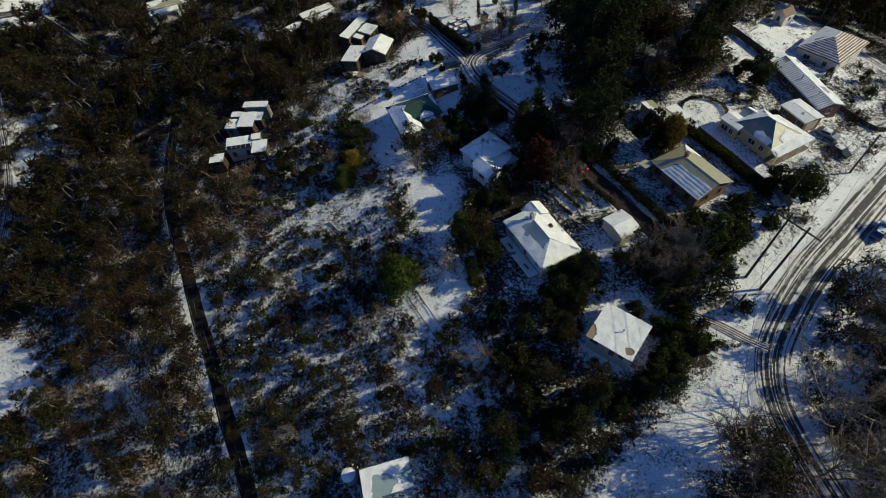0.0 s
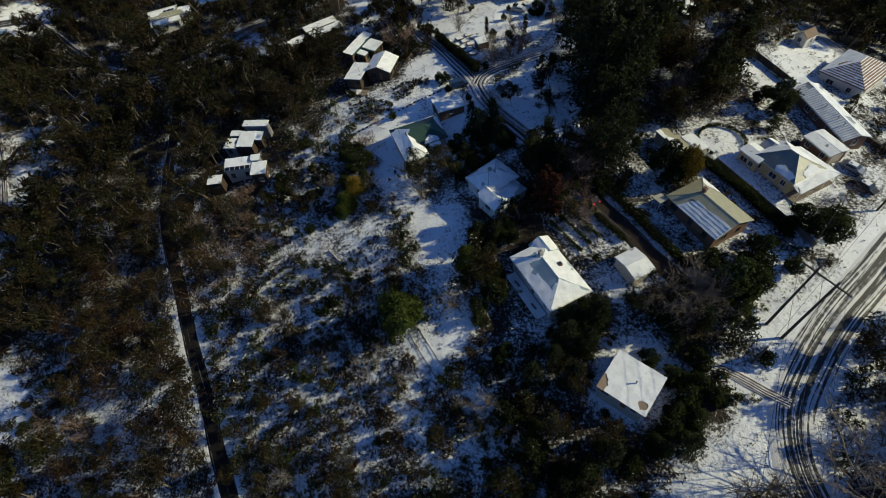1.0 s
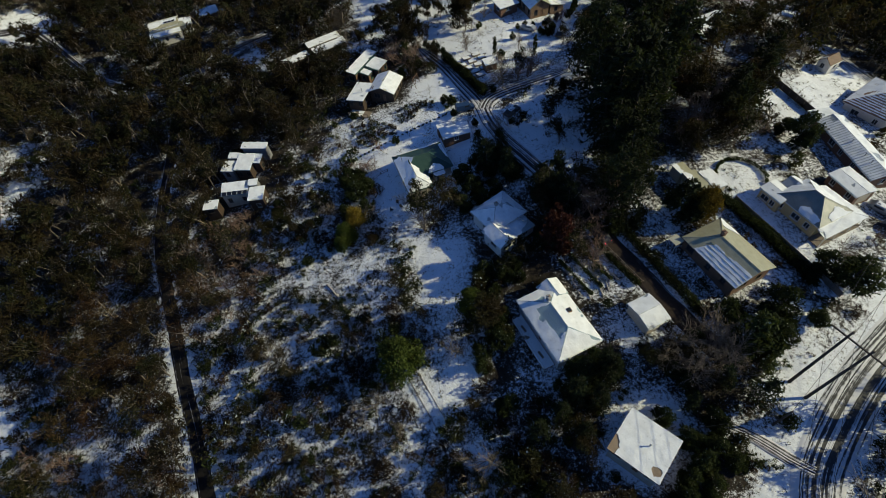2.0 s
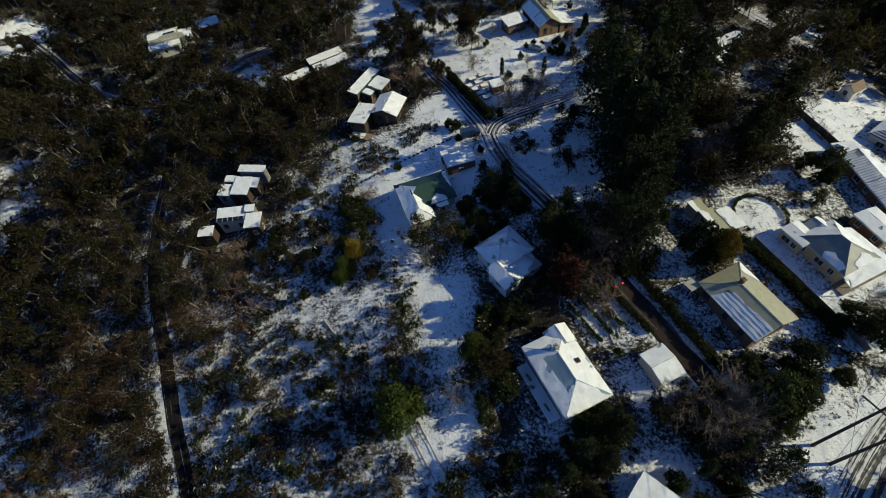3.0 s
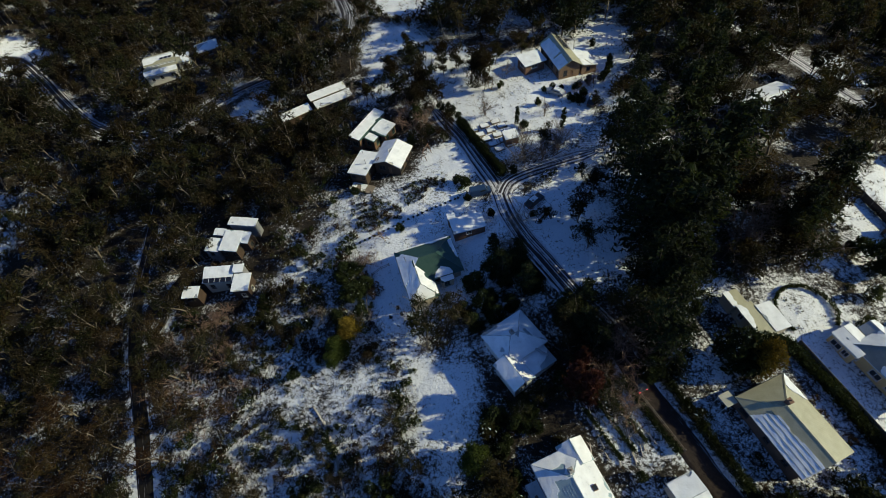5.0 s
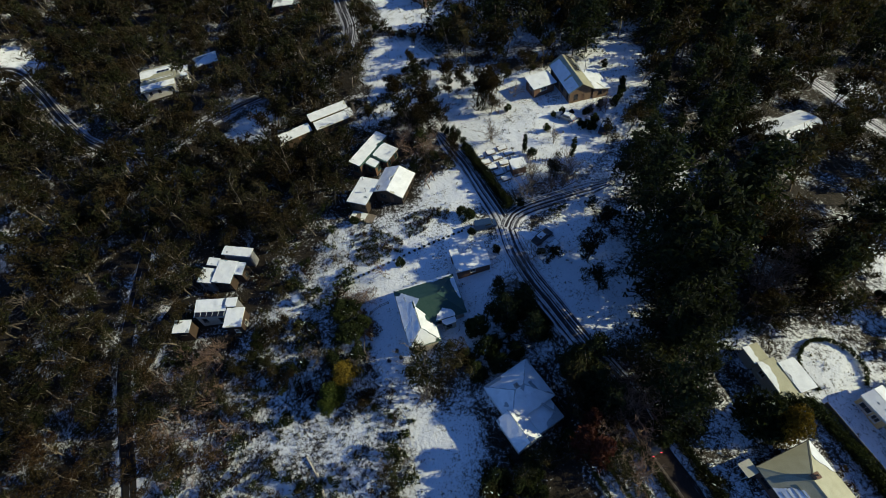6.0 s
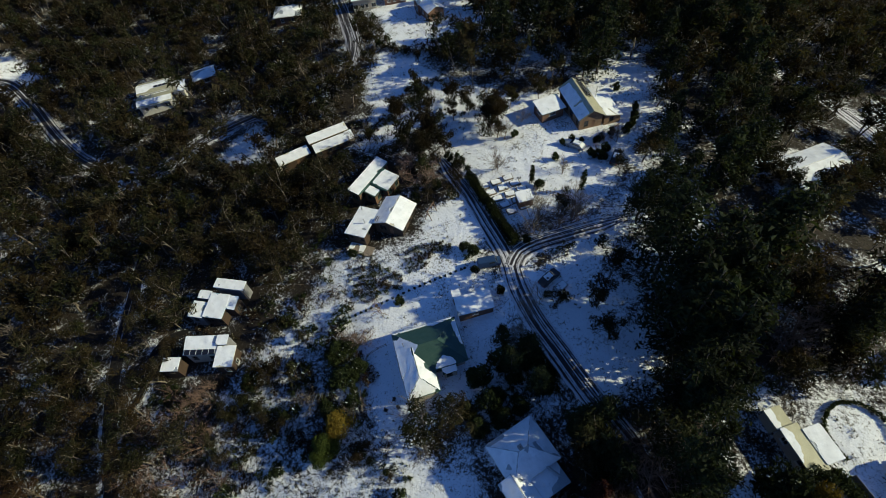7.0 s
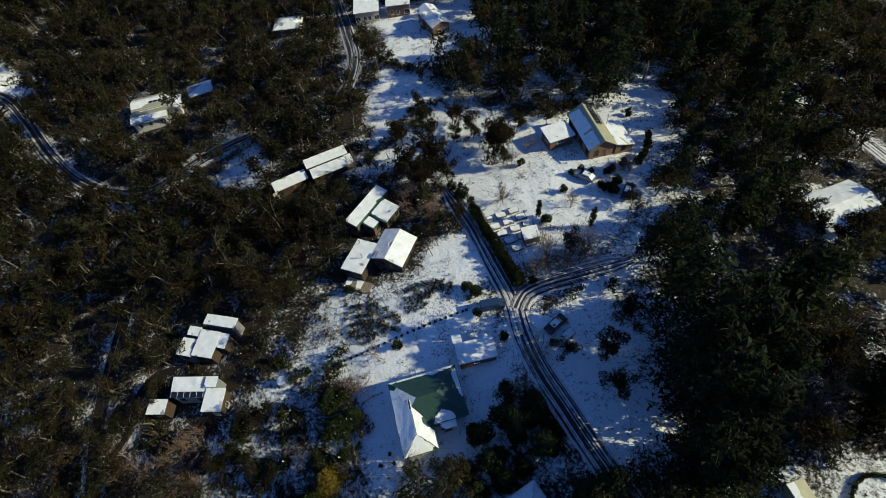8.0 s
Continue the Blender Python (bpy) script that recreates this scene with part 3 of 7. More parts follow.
def volume(house, off, L, W, eave, rise, kind, wall, roof, trim=None, snow=(), over=0.45, hips=(1, 1), wins=((2, 1, 2, 1)), seed=1, z0=-1.6, door=None, gutters=True, seams=None, tall=1.15):
    """One block of a house: four walls with windows, roof slopes, ridge caps, gutters and snow. off: x, y, turn in the house's axes."""
    trim = trim or TRIM
    base = pose(off[0], off[1], 0, 0, 0, off[2])
    t = 0.18
    sides = [(-L / 2, -W / 2, 0, L), (L / 2, -W / 2, 90, W), (L / 2, W / 2, 180, L), (-L / 2, W / 2, 270, W)]
    for s, (x, y, turn, ln) in enumerate(sides):
        wm = base @ pose(x, y, 0, 0, 0, turn)
        top = eave - 0.06
        if kind == "flat":
            lo = min(0.0, rise * W / (W + 2 * over))
            top = {0: eave - 0.14, 1: eave + lo - 0.14, 2: eave + rise * W / (W + 2 * over) - 0.14, 3: eave + lo - 0.14}[s]
        n = wins[s]
        holes = []
        for k in range(n):
            c = ln * (k + 0.5) / n + (0.25 if (k + s + seed) % 2 else -0.2)
            hw = 0.45 if (k + seed) % 3 else 0.75
            if ln > 2 * hw + 0.8:
                holes.append((c - hw, c + hw, 0.95, 0.95 + tall))
        if door == s:
            c = ln * 0.5 + 0.6
            holes = [h for h in holes if h[1] < c - 0.7 or h[0] > c + 0.7]
            dm = part("door", boxes((c - 0.42, c + 0.42, 0.06, 0.11, 0.08, 2.08), bevel=0.01), BOARD_BROWN, house, "closed timber door", wm)
            part("door_handle", boxes((c + 0.28, c + 0.33, 0.02, 0.06, 1.0, 1.12)), METAL, dm)
            holes.append((c - 0.42, c + 0.42, 0.08, 2.08))
        ends = (t + 0.002 if s % 2 else 0.0)
        bm = wall_with_holes(ln - 2 * ends, z0, top, t, [(h[0] - ends, h[1] - ends, h[2], h[3]) for h in holes])
        bmesh.ops.translate(bm, verts=bm.verts[:], vec=(ends, 0, 0))
        part("wall", bm, wall, house, "", wm)
        tri = None
        if s % 2 and (kind == "gable" or kind == "hip" and not hips[0 if s == 3 else 1]):
            tri = ((0.02, top + 0.002), (ln - 0.02, top + 0.002), (ln / 2, eave + rise - 0.22))
        if kind == "flat" and s % 2 and abs(rise) > 0.1:
            rz = rise * W / (W + 2 * over)
            tri = ((0.2, top + 0.002), (ln - 0.2, top + 0.002), (ln - 0.2 if (s == 1) == (rise > 0) else 0.2, top + abs(rz)))
        if tri:
            gb = bmesh.new()
            g = [gb.verts.new((x, yy, z)) for yy in (0, t) for x, z in tri]
            for f in ((0, 1, 2), (5, 4, 3), (0, 2, 5, 3), (2, 1, 4, 5), (0, 3, 4, 1)):
                gb.faces.new([g[i] for i in f])
            bmesh.ops.recalc_face_normals(gb, faces=gb.faces[:])
            part("gable", gb, wall, house, "", wm)
        for h in holes[:n]:
            if h[2] > 0.5:
                window_set(house, wm, *h, trim)
    slopes, lines = roof_slopes(kind, L, W, eave, rise, over, hips)
    for k, poly in enumerate(slopes):
        # each slope lies in its own axes: x along the eave
        o = Vector(poly[0])
        ex = (Vector(poly[1]) - o).normalized()
        nn = ex.cross(Vector(poly[2]) - o).normalized()
        fm = Matrix((ex, nn.cross(ex), nn)).transposed().to_4x4()
        fm.translation = o
        inv = fm.inverted()
        bm = prism(bmesh.new(), [inv @ Vector(p) for p in poly], 0.10)
        slope = part("roof_slope", bm, roof, house, "", base @ fm)
        if seams and seams[0] == k:
            ln = (Vector(poly[1]) - o).length
            dp = max((inv @ Vector(p)).y for p in poly)
            _, count, u0, u1, v0, v1, high = seams
            for i in range(abs(count)):
                share = (i + 0.5) / abs(count)
                c, d = ln * (u0 + (u1 - u0) * share), dp * (v0 + (v1 - v0) * share)
                spec = (c - 0.03, c + 0.03, dp * v0, dp * v1) if count > 0 else (ln * u0, ln * u1, d - 0.03, d + 0.03)
                part("roof_batten", boxes((*spec, 0.003, high)), IRON_OLIVE if roof is IRON_OLIVE else IRON_GREY, slope)
        cov = snow[k] if k < len(snow) else 0
        if cov:
            bias, rect = None, {}
            if isinstance(cov, tuple) and isinstance(cov[1], str):
                cov, rect = cov[0], {cov[1]: cov[2:]}
            elif isinstance(cov, tuple):
                cov, bias = cov[0], cov[1:]
            lay_snow(slope, [inv @ Vector(p) for p in poly], cov, seed * 3 + k, bias=bias, **rect)
        if gutters and kind != "flat":
            ln = (Vector(poly[1]) - o).length
            part("gutter", boxes((0.0, ln, -0.12, -0.01, -0.13, -0.02)), trim, slope)
    for a, b in lines:
        a, b = Vector(a), Vector(b)
        d = b - a
        q = d.to_track_quat("X", "Z").to_matrix().to_4x4()
        q.translation = a
        bm = bmesh.new()
        vs = [bm.verts.new(v) for v in ((0, -0.16, -0.02), (0, 0, 0.06), (0, 0.16, -0.02), (d.length, -0.16, -0.02), (d.length, 0, 0.06), (d.length, 0.16, -0.02))]
        for f in ((0, 1, 4, 3), (1, 2, 5, 4), (0, 3, 5, 2), (0, 2, 1), (3, 4, 5)):
            bm.faces.new([vs[i] for i in f])
        bmesh.ops.recalc_face_normals(bm, faces=bm.faces[:])
        part("ridge_cap", bm, roof if roof is not TILE else TILE, house, "", base @ q)
    part("floor", boxes((-L / 2 + t, L / 2 - t, -W / 2 + t, W / 2 - t, -0.1, 0.05)), TIMBER, house, "", base)


def chimney(house, x, y, z0, z1, material=BRICK):
    c = part("chimney", boxes((x - 0.35, x + 0.35, y - 0.28, y + 0.28, z0, z1), (x - 0.42, x + 0.42, y - 0.35, y + 0.35, z1, z1 + 0.14), bevel=0.015), material, house, "brick chimney")
    bm = bmesh.new()
    rod(bm, (x, y, z1 + 0.14), (x, y, z1 + 0.5), 0.12, 0.10, 8)
    part("chimney_pot", bm, TILE, c)


def flue(house, x, y, z0, z1):
    bm = bmesh.new()
    rod(bm, (x, y, z0), (x, y, z1), 0.09, None, 8)
    rod(bm, (x, y, z1), (x, y, z1 + 0.16), 0.17, 0.05, 8)
    part("flue", bm, METAL, house, "metal flue pipe")


def place(name, x, y, yaw, L, W, label, category="house", lift=0.0, group=""):
    """The empty at a building's base; keeps its footprint free of plants."""
    FOOT.append((x, y, radians(yaw), L / 2, W / 2))
    c, s = math.cos(radians(yaw)), math.sin(radians(yaw))
    zs = [float(gz(x + c * a * L / 2 - s * b * W / 2, y + s * a * L / 2 + c * b * W / 2)) for a in (-1, 1) for b in (-1, 1)]
    return empty(name, pose(x, y, sum(zs) / 4 + 0.15 + lift, 0, 0, yaw), label, category, group)


# ---- plan of open ground, scrub and dark pine stands ----
CLEAR = [
    [(15, 126), (22, 138), (36, 172), (28, 180), (14, 168), (-3, 165), (-19, 175), (-30, 186), (-41, 192), (-43, 176), (-36, 158), (-42, 151), (-36, 147), (-21, 157), (-11, 136), (-2, 120), (7, 126)],
    [(1.7, 110), (16, 121), (22.5, 93), (15, 89), (8, 97)],
    [(-27, 98), (-33, 103), (-24, 110), (-13, 114), (-1, 113), (2, 105), (0, 99), (-3, 92), (-13, 82), (-22, 79)],
    [(-15, 78), (-5, 78), (-4, 70), (-5, 60), (-9, 58), (-13, 66)],
    [(42, 43.5), (47, 49), (57, 53.5), (63, 52.5), (52, 43.5), (45, 37)],
    [(61.5, 57), (63, 64), (72, 69), (76, 66), (68, 58)],
    [(47.8, 78.4), (51, 80.4), (58.5, 66.5), (55.2, 64.5)],
    [(45, 82), (44, 88), (49, 91), (54.5, 88), (53.5, 82), (48, 80)],
    [(62, 103), (66, 114), (70, 111), (67, 103)],
    [(71, 119), (86, 128), (92, 121), (80, 112), (74, 102)],
    [(20, 47), (30, 42), (29, 35), (24, 31), (17, 36)],
    [(41.7, 35), (37, 31.5), (27.5, 24.5), (16.5, 14.5), (14, 10), (28, 10), (37.2, 21.8), (43, 29)],
    [(-12, 40), (-4, 43), (-3, 50), (-9, 54), (-13, 48)],
    [(52, 134), (62, 131), (66, 140), (58, 147), (52, 143)],
    [(-80, 146), (-72, 162), (-63, 157), (-66, 146)],
    [(-172, 164), (-160, 172), (-152, 188), (-172, 190)],
    [(-60, 230), (-20, 232), (-14, 205), (-30, 190), (-40, 196), (-45, 212)],
    [(-22, 114), (-12, 112), (-5, 121), (-11, 131), (-18, 128), (-20, 121)],
    [(-118, 54), (-103, 46), (-102, 34), (-112, 32)],
    [(-134, 110), (-126, 108), (-126, 95), (-132, 92)],
    [(62, 44), (70, 51), (84, 62), (90, 60), (76, 48), (66, 41)],
]
GARDEN = [
    [(30, 40), (40, 36), (43, 32), (51, 37), (60, 47), (76, 60), (98, 78), (104, 98), (88, 130), (64, 119), (58, 102), (47, 91), (38, 92), (29, 90), (26, 72), (24, 60), (35, 52)],
    [(12, 66), (20, 72), (33, 54), (22, 50), (19, 60)],
    [(8, 30), (20, 50), (34, 44), (37, 35), (26, 26)],
    [(-6, 92), (2, 100), (10, 90), (12, 84), (2, 86), (-4, 84)],
]
GROVE = [
    [(15, 22), (12, 32), (18, 33), (24, 30), (30, 34), (37, 36), (40, 35), (36, 31.5), (26, 25), (15, 15), (6, 12), (4, 16)],
    [(-3, 14), (0, 34), (7, 44), (12, 32), (15, 22), (7, 17.5)],
    [(12, 48.5), (21, 49.5), (22, 45), (17, 41), (16, 34), (13, 27), (8, 24), (4, 34), (7, 43)],
    [(56, 18), (62, 34), (70, 44), (92, 60), (102, 52), (82, 20), (62, -2), (53, -2)],
    [(28, 44), (33, 55), (40, 54), (43, 49), (41, 43.5), (37, 41), (31, 41.5)],
    [(-2, 46), (3, 50), (4, 62), (9, 67), (4, 71), (-2, 66), (-3, 54)],
    [(-20, 127), (-16, 134), (-20, 140), (-25, 137), (-23, 129)],
    [(28, 38), (31, 33), (36, 33), (30, 27.5), (25, 27), (25, 30), (29, 34)],
    [(16, 73), (24, 79), (20, 84), (14, 80), (10, 74), (11, 69)],
    [(-31, 82), (-24, 88), (-25, 94), (-32, 92)],
]
SCRUB = [
    [(46, 114), (52, 115), (52, 119), (47, 119)],
    [(34, 92), (38, 92), (38, 96), (34, 96)],
    [(30, 123), (35, 123), (35, 127), (30, 127)],
    [(-60, 58), (-46, 64), (-33, 72), (-22, 82), (-16, 78), (-14, 60), (-1, 48), (4, 38), (8, 22), (12, 10), (0, -8), (-34, -8), (-42, 14), (-52, 36)],
    [(-48, 62), (-54, 84), (-49, 92), (-46, 106), (-36, 114), (-22, 116), (-14, 112), (-30, 100), (-24, 84), (-34, 72)],
    [(-120, 28), (-92, 34), (-88, 52), (-104, 60), (-122, 50)],
    [(-44, 196), (-38, 214), (-20, 208), (-18, 188), (-34, 180)],
    [(-146, 122), (-134, 104), (-122, 112), (-130, 128)],
]
HEATHY = [
    [(-42, 101), (-42, 112), (-36, 117.5), (-27, 118), (-20, 122.5), (-9, 123), (-5, 116), (-12, 109), (-24, 102)],[(75, 157), (84, 168), (94, 178), (112, 176), (98, 158), (86, 152)], [(-46, 69), (-37, 75.5), (-25, 77), (-17, 74), (-18, 68), (-33, 66)]]
BROWN = [
    [(-126, 72), (-106, 92), (-90, 96), (-80, 84), (-77, 72), (-64, 48), (-52, 18), (-42, -8), (-118, -8)],
    [(-73, 82), (-64, 88), (-54, 82), (-47, 72), (-52, 60), (-61, 57), (-67, 66)],
]
PINES = [
    [(16, 123), (19, 108), (22, 92), (30, 92), (36, 97), (40, 101), (57, 103), (62, 119), (72, 131), (62, 130), (48, 133), (50, 146), (60, 152), (54, 168), (38, 172), (24, 138)],
    [(-16, 178), (12, 171), (26, 174), (40, 170), (78, 186), (78, 260), (-10, 262), (-14, 205)],
    [(96, 150), (110, 108), (150, 110), (150, 200), (80, 190)],
]
VIEW = [(-116, -2), (66, -2), (82, 42), (118, 105), (165, 190), (170, 262), (-200, 262), (-200, 185), (-145, 80)]


# ---- the buildings ----
def rel(h, x, y, yaw):
    """Plan place and turn, in the axes of a building's base."""
    o = h.matrix_basis.inverted() @ Vector((x, y, 0))
    return (o.x, o.y, yaw - math.degrees(h.matrix_basis.to_euler().z))


def cottage_white():
    h = place("cottage", 11.7, 56.8, 117.5, 13, 8, "weatherboard cottage with a snow-covered grey iron hip roof")
    volume(h, (-0.4, 0.2, 0), 12.3, 7.6, 2.9, 1.75, "hip", BOARD_WHITE, IRON_BLUE, snow=(0.98, (0.98, "hole", (0.27, 0.44), (0.32, 1.1), (0.68, 1.1), (0.76, 0.56)), 0.96, (0.80, 0, -0.5)), seed=3, wins=(3, 2, 3, 2), door=2, seams=(1, -5, 0.35, 0.66, 0.52, 0.96, 0.03))
    volume(h, (5.0, -2.2, 0), 3.2, 3.6, 2.9, 1.15, "gable", BOARD_WHITE, IRON_BLUE, snow=(0.98, 0.95), seed=5, wins=(1, 1, 1, 1), over=0.3)
    chimney(h, 2.9, 0.1, 3.6, 5.5, CONCRETE)
    sk = part("skylight", boxes((-0.6, 0.2, -2.4, -1.7, 3.7, 4.15), bevel=0.02), BOARD_BROWN, h, "raised roof skylight")
    part("pane", boxes((-0.52, 0.12, -2.32, -1.78, 4.152, 4.17)), GLASS, sk)
    d = part("deck", boxes((-6.0, 4.5, 4.15, 6.3, -0.15, 0.0)), TIMBER, h, "low timber deck")
    lay_snow(d, [(-6.0, 4.2, 0.003), (4.5, 4.2, 0.003), (4.5, 6.3, 0.003), (-6.0, 6.3, 0.003)], 0.97, 5, label="white snow lying on the deck")
    for x in (-5.8, -2.4, 1.0, 4.3):
        part("post", boxes((x - 0.06, x + 0.06, 6.15, 6.27, -2.2, 0.85)), TRIM, d)
    part("rail", boxes((-5.9, 4.4, 6.17, 6.25, 0.86, 0.93)), TRIM, d)
    for x in (-3.6, 1.9):
        tagged(link_mesh("bench", boxes_mesh("bench", TIMBER, (-0.7, 0.7, -0.2, 0.2, 0.36, 0.42), (-0.6, -0.5, -0.18, 0.18, 0, 0.36), (0.5, 0.6, -0.18, 0.18, 0, 0.36)), None, "", h.matrix_basis @ pose(x, 5.4, 0.06, 0, 0, 4)),
               "grey timber bench on the snowy deck", "bench", "benches on the deck")


def boxes_mesh(name, material, *specs):
    bm = boxes(*specs, bevel=0.01)
    me = bpy.data.meshes.new(name)
    bm.to_mesh(me)
    bm.free()
    me.materials.append(material)
    return me


def build_houses():
    cottage_white()
    h = place("shed", 26.6, 57.2, 27, 4.4, 5.4, "small shed with a white snow-covered gable roof", "shed")
    volume(h, (0, 0, 0), 4.0, 5.0, 2.3, 0.6, "gable", BOARD_CREAM, IRON_GREY, snow=(0.98, 0.98), seed=4, wins=(1, 0, 1, 0), door=1, over=0.25)

    h = place("house", 41.2, 67.2, 117.4, 12.2, 8.4, "brown timber house with an olive iron roof partly snowy")
    volume(h, (0, -0.1, 0), 11.4, 7.9, 2.9, 1.9, "hip", BOARD_BROWN, IRON_OLIVE, TRIM_DARK, snow=((0.10, 0, -1.2), (1.0, "patch", (0.21, -0.1), (0.30, 0.40), (0.38, 0.66), (0.58, 0.62), (0.80, 0.72), (1.1, 0.70), (1.1, -0.1)), 0, (0.16, 0, -2.0)), hips=(0, 1), seed=6, wins=(3, 2, 3, 2), door=0, seams=(1, -4, 0.30, 0.99, 0.05, 0.66, 0.115))
    chimney(h, 2.4, -0.5, 3.9, 5.5)
    v = part("porch_roof", prism(bmesh.new(), [(5.4, 4.2, 2.6), (7.4, 4.2, 2.4), (7.4, 6.0, 2.2), (5.4, 6.0, 2.4)], 0.08), IRON_CREAM, h, "small pale porch roof")
    for x, y in ((7.2, 4.4), (7.2, 5.8), (5.6, 5.8)):
        part("post", boxes((x - 0.05, x + 0.05, y - 0.05, y + 0.05, -1.0, 2.25)), TRIM, v)

    # hipped main roof, two white rear gables, and a lower verandah round two sides
    h = place("house", 58.0, 74.0, 117, 12, 10, "yellow weatherboard house with snowy grey hip roofs and verandah")
    volume(h, (2.5, -2.1, 0), 8.4, 7.0, 3.2, 2.3, "hip", BOARD_YELLOW, IRON_WORN, snow=((0.95, 0, 0.2), (0.45, "patch", (0.25, 0.0), (0.5, 0.55), (0.62, 0.35), (0.92, 0.25), (0.9, 0.0)), (0.62, "patch", (0.05, -0.1), (0.16, 0.30), (0.50, 0.34), (0.62, 0.52), (0.95, 0.1), (0.95, -0.1)), 0.97), seed=8, wins=(3, 2, 3, 1), door=3)
    volume(h, (7.4, 0.8, 0), 4.2, 3.3, 3.0, 0.5, "gable", BOARD_YELLOW, IRON_GREY, snow=(0.97, 0.97), seed=9, wins=(1, 1, 2, 1), over=0.3)
    volume(h, (7.2, -3.2, 0), 2.6, 2.8, 3.0, 0.8, "gable", BOARD_YELLOW, IRON_GREY, snow=(0.95, 0.30), seed=10, wins=(1, 1, 0, 0), over=0.3)
    for slab, seed in (([(-4.1, -8.1, 2.35), (-4.1, 2.1, 2.35), (-2.0, 1.9, 2.85), (-2.0, -5.9, 2.85)], 1), ([(-4.1, -8.1, 2.35), (-2.0, -5.9, 2.85), (5.6, -5.9, 2.85), (4.6, -8.1, 2.35)], 2)):
        v = part("verandah_roof", prism(bmesh.new(), slab, 0.10), IRON_GREY, h, "low verandah roof under snow")
        lay_snow(v, [(x, y, z + 0.004) for x, y, z in slab], 0.97, seed, label="white snow lying on the verandah roof")
    for x, y in ((-3.9, 1.9), (-3.9, -1.4), (-3.9, -4.7), (-3.9, -7.9), (-0.6, -7.9), (2.4, -7.9), (4.5, -7.9)):
        part("verandah_post", boxes((x - 0.06, x + 0.06, y - 0.06, y + 0.06, -1.0, 2.3)), TRIM, h)
    part("verandah_floor", boxes((-4.0, -1.75, -8.0, 2.0, -0.2, 0.0), (-1.75, 4.6, -8.0, -5.65, -0.2, -0.003)), TIMBER, h)

    h = place("house", 22.1, 36.4, -38, 8, 7.6, "low flat-roofed house under smooth snow among dark trees", lift=0.8)
    volume(h, (0, 0, 0), 7.1, 6.6, 2.8, 0.35, "flat", BOARD_CREAM, STONE_ROOF, snow=((0.97, "hole", (-0.1, -0.1), (0.12, -0.1), (0.16, 0.18), (0.06, 0.34), (-0.1, 0.36)),), seed=12, wins=(3, 1, 3, 1), door=0, over=0.45, z0=-2.6)
    flue(h, 0.6, 0.2, 2.9, 3.7)

    h = place("house", 72.9, 93.2, 98, 20.5, 6, "long low house with a thinly snowed ribbed iron roof")
    volume(h, (-1.2, 0, 0), 17.0, 4.8, 2.7, 1.0, "gable", BRICK, IRON_GREY, snow=((0.97, "hole", 0.22, 0.34, 0.3, 0.7), (0.97, "patch", 0.0, 1.1, -0.1, 1.1)), seed=14, wins=(5, 1, 5, 1), door=1, seams=(1, 30, 0.0, 1.0, 0.0, 0.97, 0.155))
    volume(h, (9.0, 0.6, 90), 4.2, 3.4, 2.6, 0.3, "flat", BRICK, IRON_GREY, snow=(0.97,), seed=15, wins=(1, 1, 1, 1), over=0.25)
    part("solar_panel", boxes((-0.8, 0.8, -0.5, 0.5, 0.0, 0.06)), PANEL, h, "dark tilted solar panel", pose(9.4, 2.2, 3.06, 14, 0, 30))
    for x in (-4.5, -0.5, -6.5):
        flue(h, x, 1.0, 3.1, 4.1)
    h = place("garage", 68.2, 82.6, 110, 6.8, 4.8, "brick garage with a snow-covered low gable roof", "garage")
    volume(h, (0, 0, 0), 6.3, 4.3, 2.5, 0.35, "gable", BRICK, IRON_GREY, snow=(0.98, 0.98), seed=16, wins=(2, 0, 2, 0), over=0.25)
    part("garage_door", boxes((-3.18, -3.155, -1.3, 1.3, 0.0, 2.1)), BOARD_CREAM, h, "pale roller door")

    h = place("house", 86.8, 108.2, 37, 13, 10, "white house with a terracotta tiled hip roof streaked with snow")
    volume(h, (0, 0, 0), 12, 9.4, 3.0, 2.6, "hip", BOARD_WHITE, TILE, snow=(0, 0.97, 0, 0), seed=18, wins=(3, 2, 3, 2), door=0)
    tile_courses(h, 12, 9.4, 3.0, 2.6, (0.45, 0.0, 0.66, 0.5))

    # hip roof bare on its crown, with a white wing and a small bay
    h = place("house", -13.9, 95.3, 22, 11.2, 8, "house with a dark green iron hip roof half bare of snow")
    volume(h, (0.3, 0.3, 0), 10.6, 7.7, 2.9, 1.9, "hip", BOARD_CREAM, IRON_GREEN, TRIM_GREEN, snow=((1.0, "patch", (0.48, -0.1), (0.54, 0.22), (0.66, 0.42), (0.78, 0.28), (0.86, -0.1)), (1.0, "patch", (-0.1, -0.1), (0.04, 0.06), (0.16, 0.10), (0.34, 0.20), (0.46, 0.09), (1.1, 0.06), (1.1, -0.1)), (1.0, "hole", (-0.1, -0.1), (0.10, -0.1), (0.2, 0.2), (0.1, 0.4)), (1.0, "patch", (0.30, -0.1), (0.36, 0.10), (0.60, 0.20), (0.86, 0.22), (0.96, -0.1))), seed=20, wins=(3, 2, 3, 2), door=1)
    volume(h, (-2.6, -3.6, 90), 7.4, 4.7, 2.85, 1.5, "hip", BOARD_CREAM, IRON_GREEN, TRIM_GREEN, snow=((1.0, "hole", (0.30, -0.1), (0.40, 0.20), (0.52, 0.55), (0.62, 0.50), (0.74, -0.1)), 0.99, 0.97), hips=(1, 0), seed=21, wins=(1, 1, 1, 0), over=0.4)
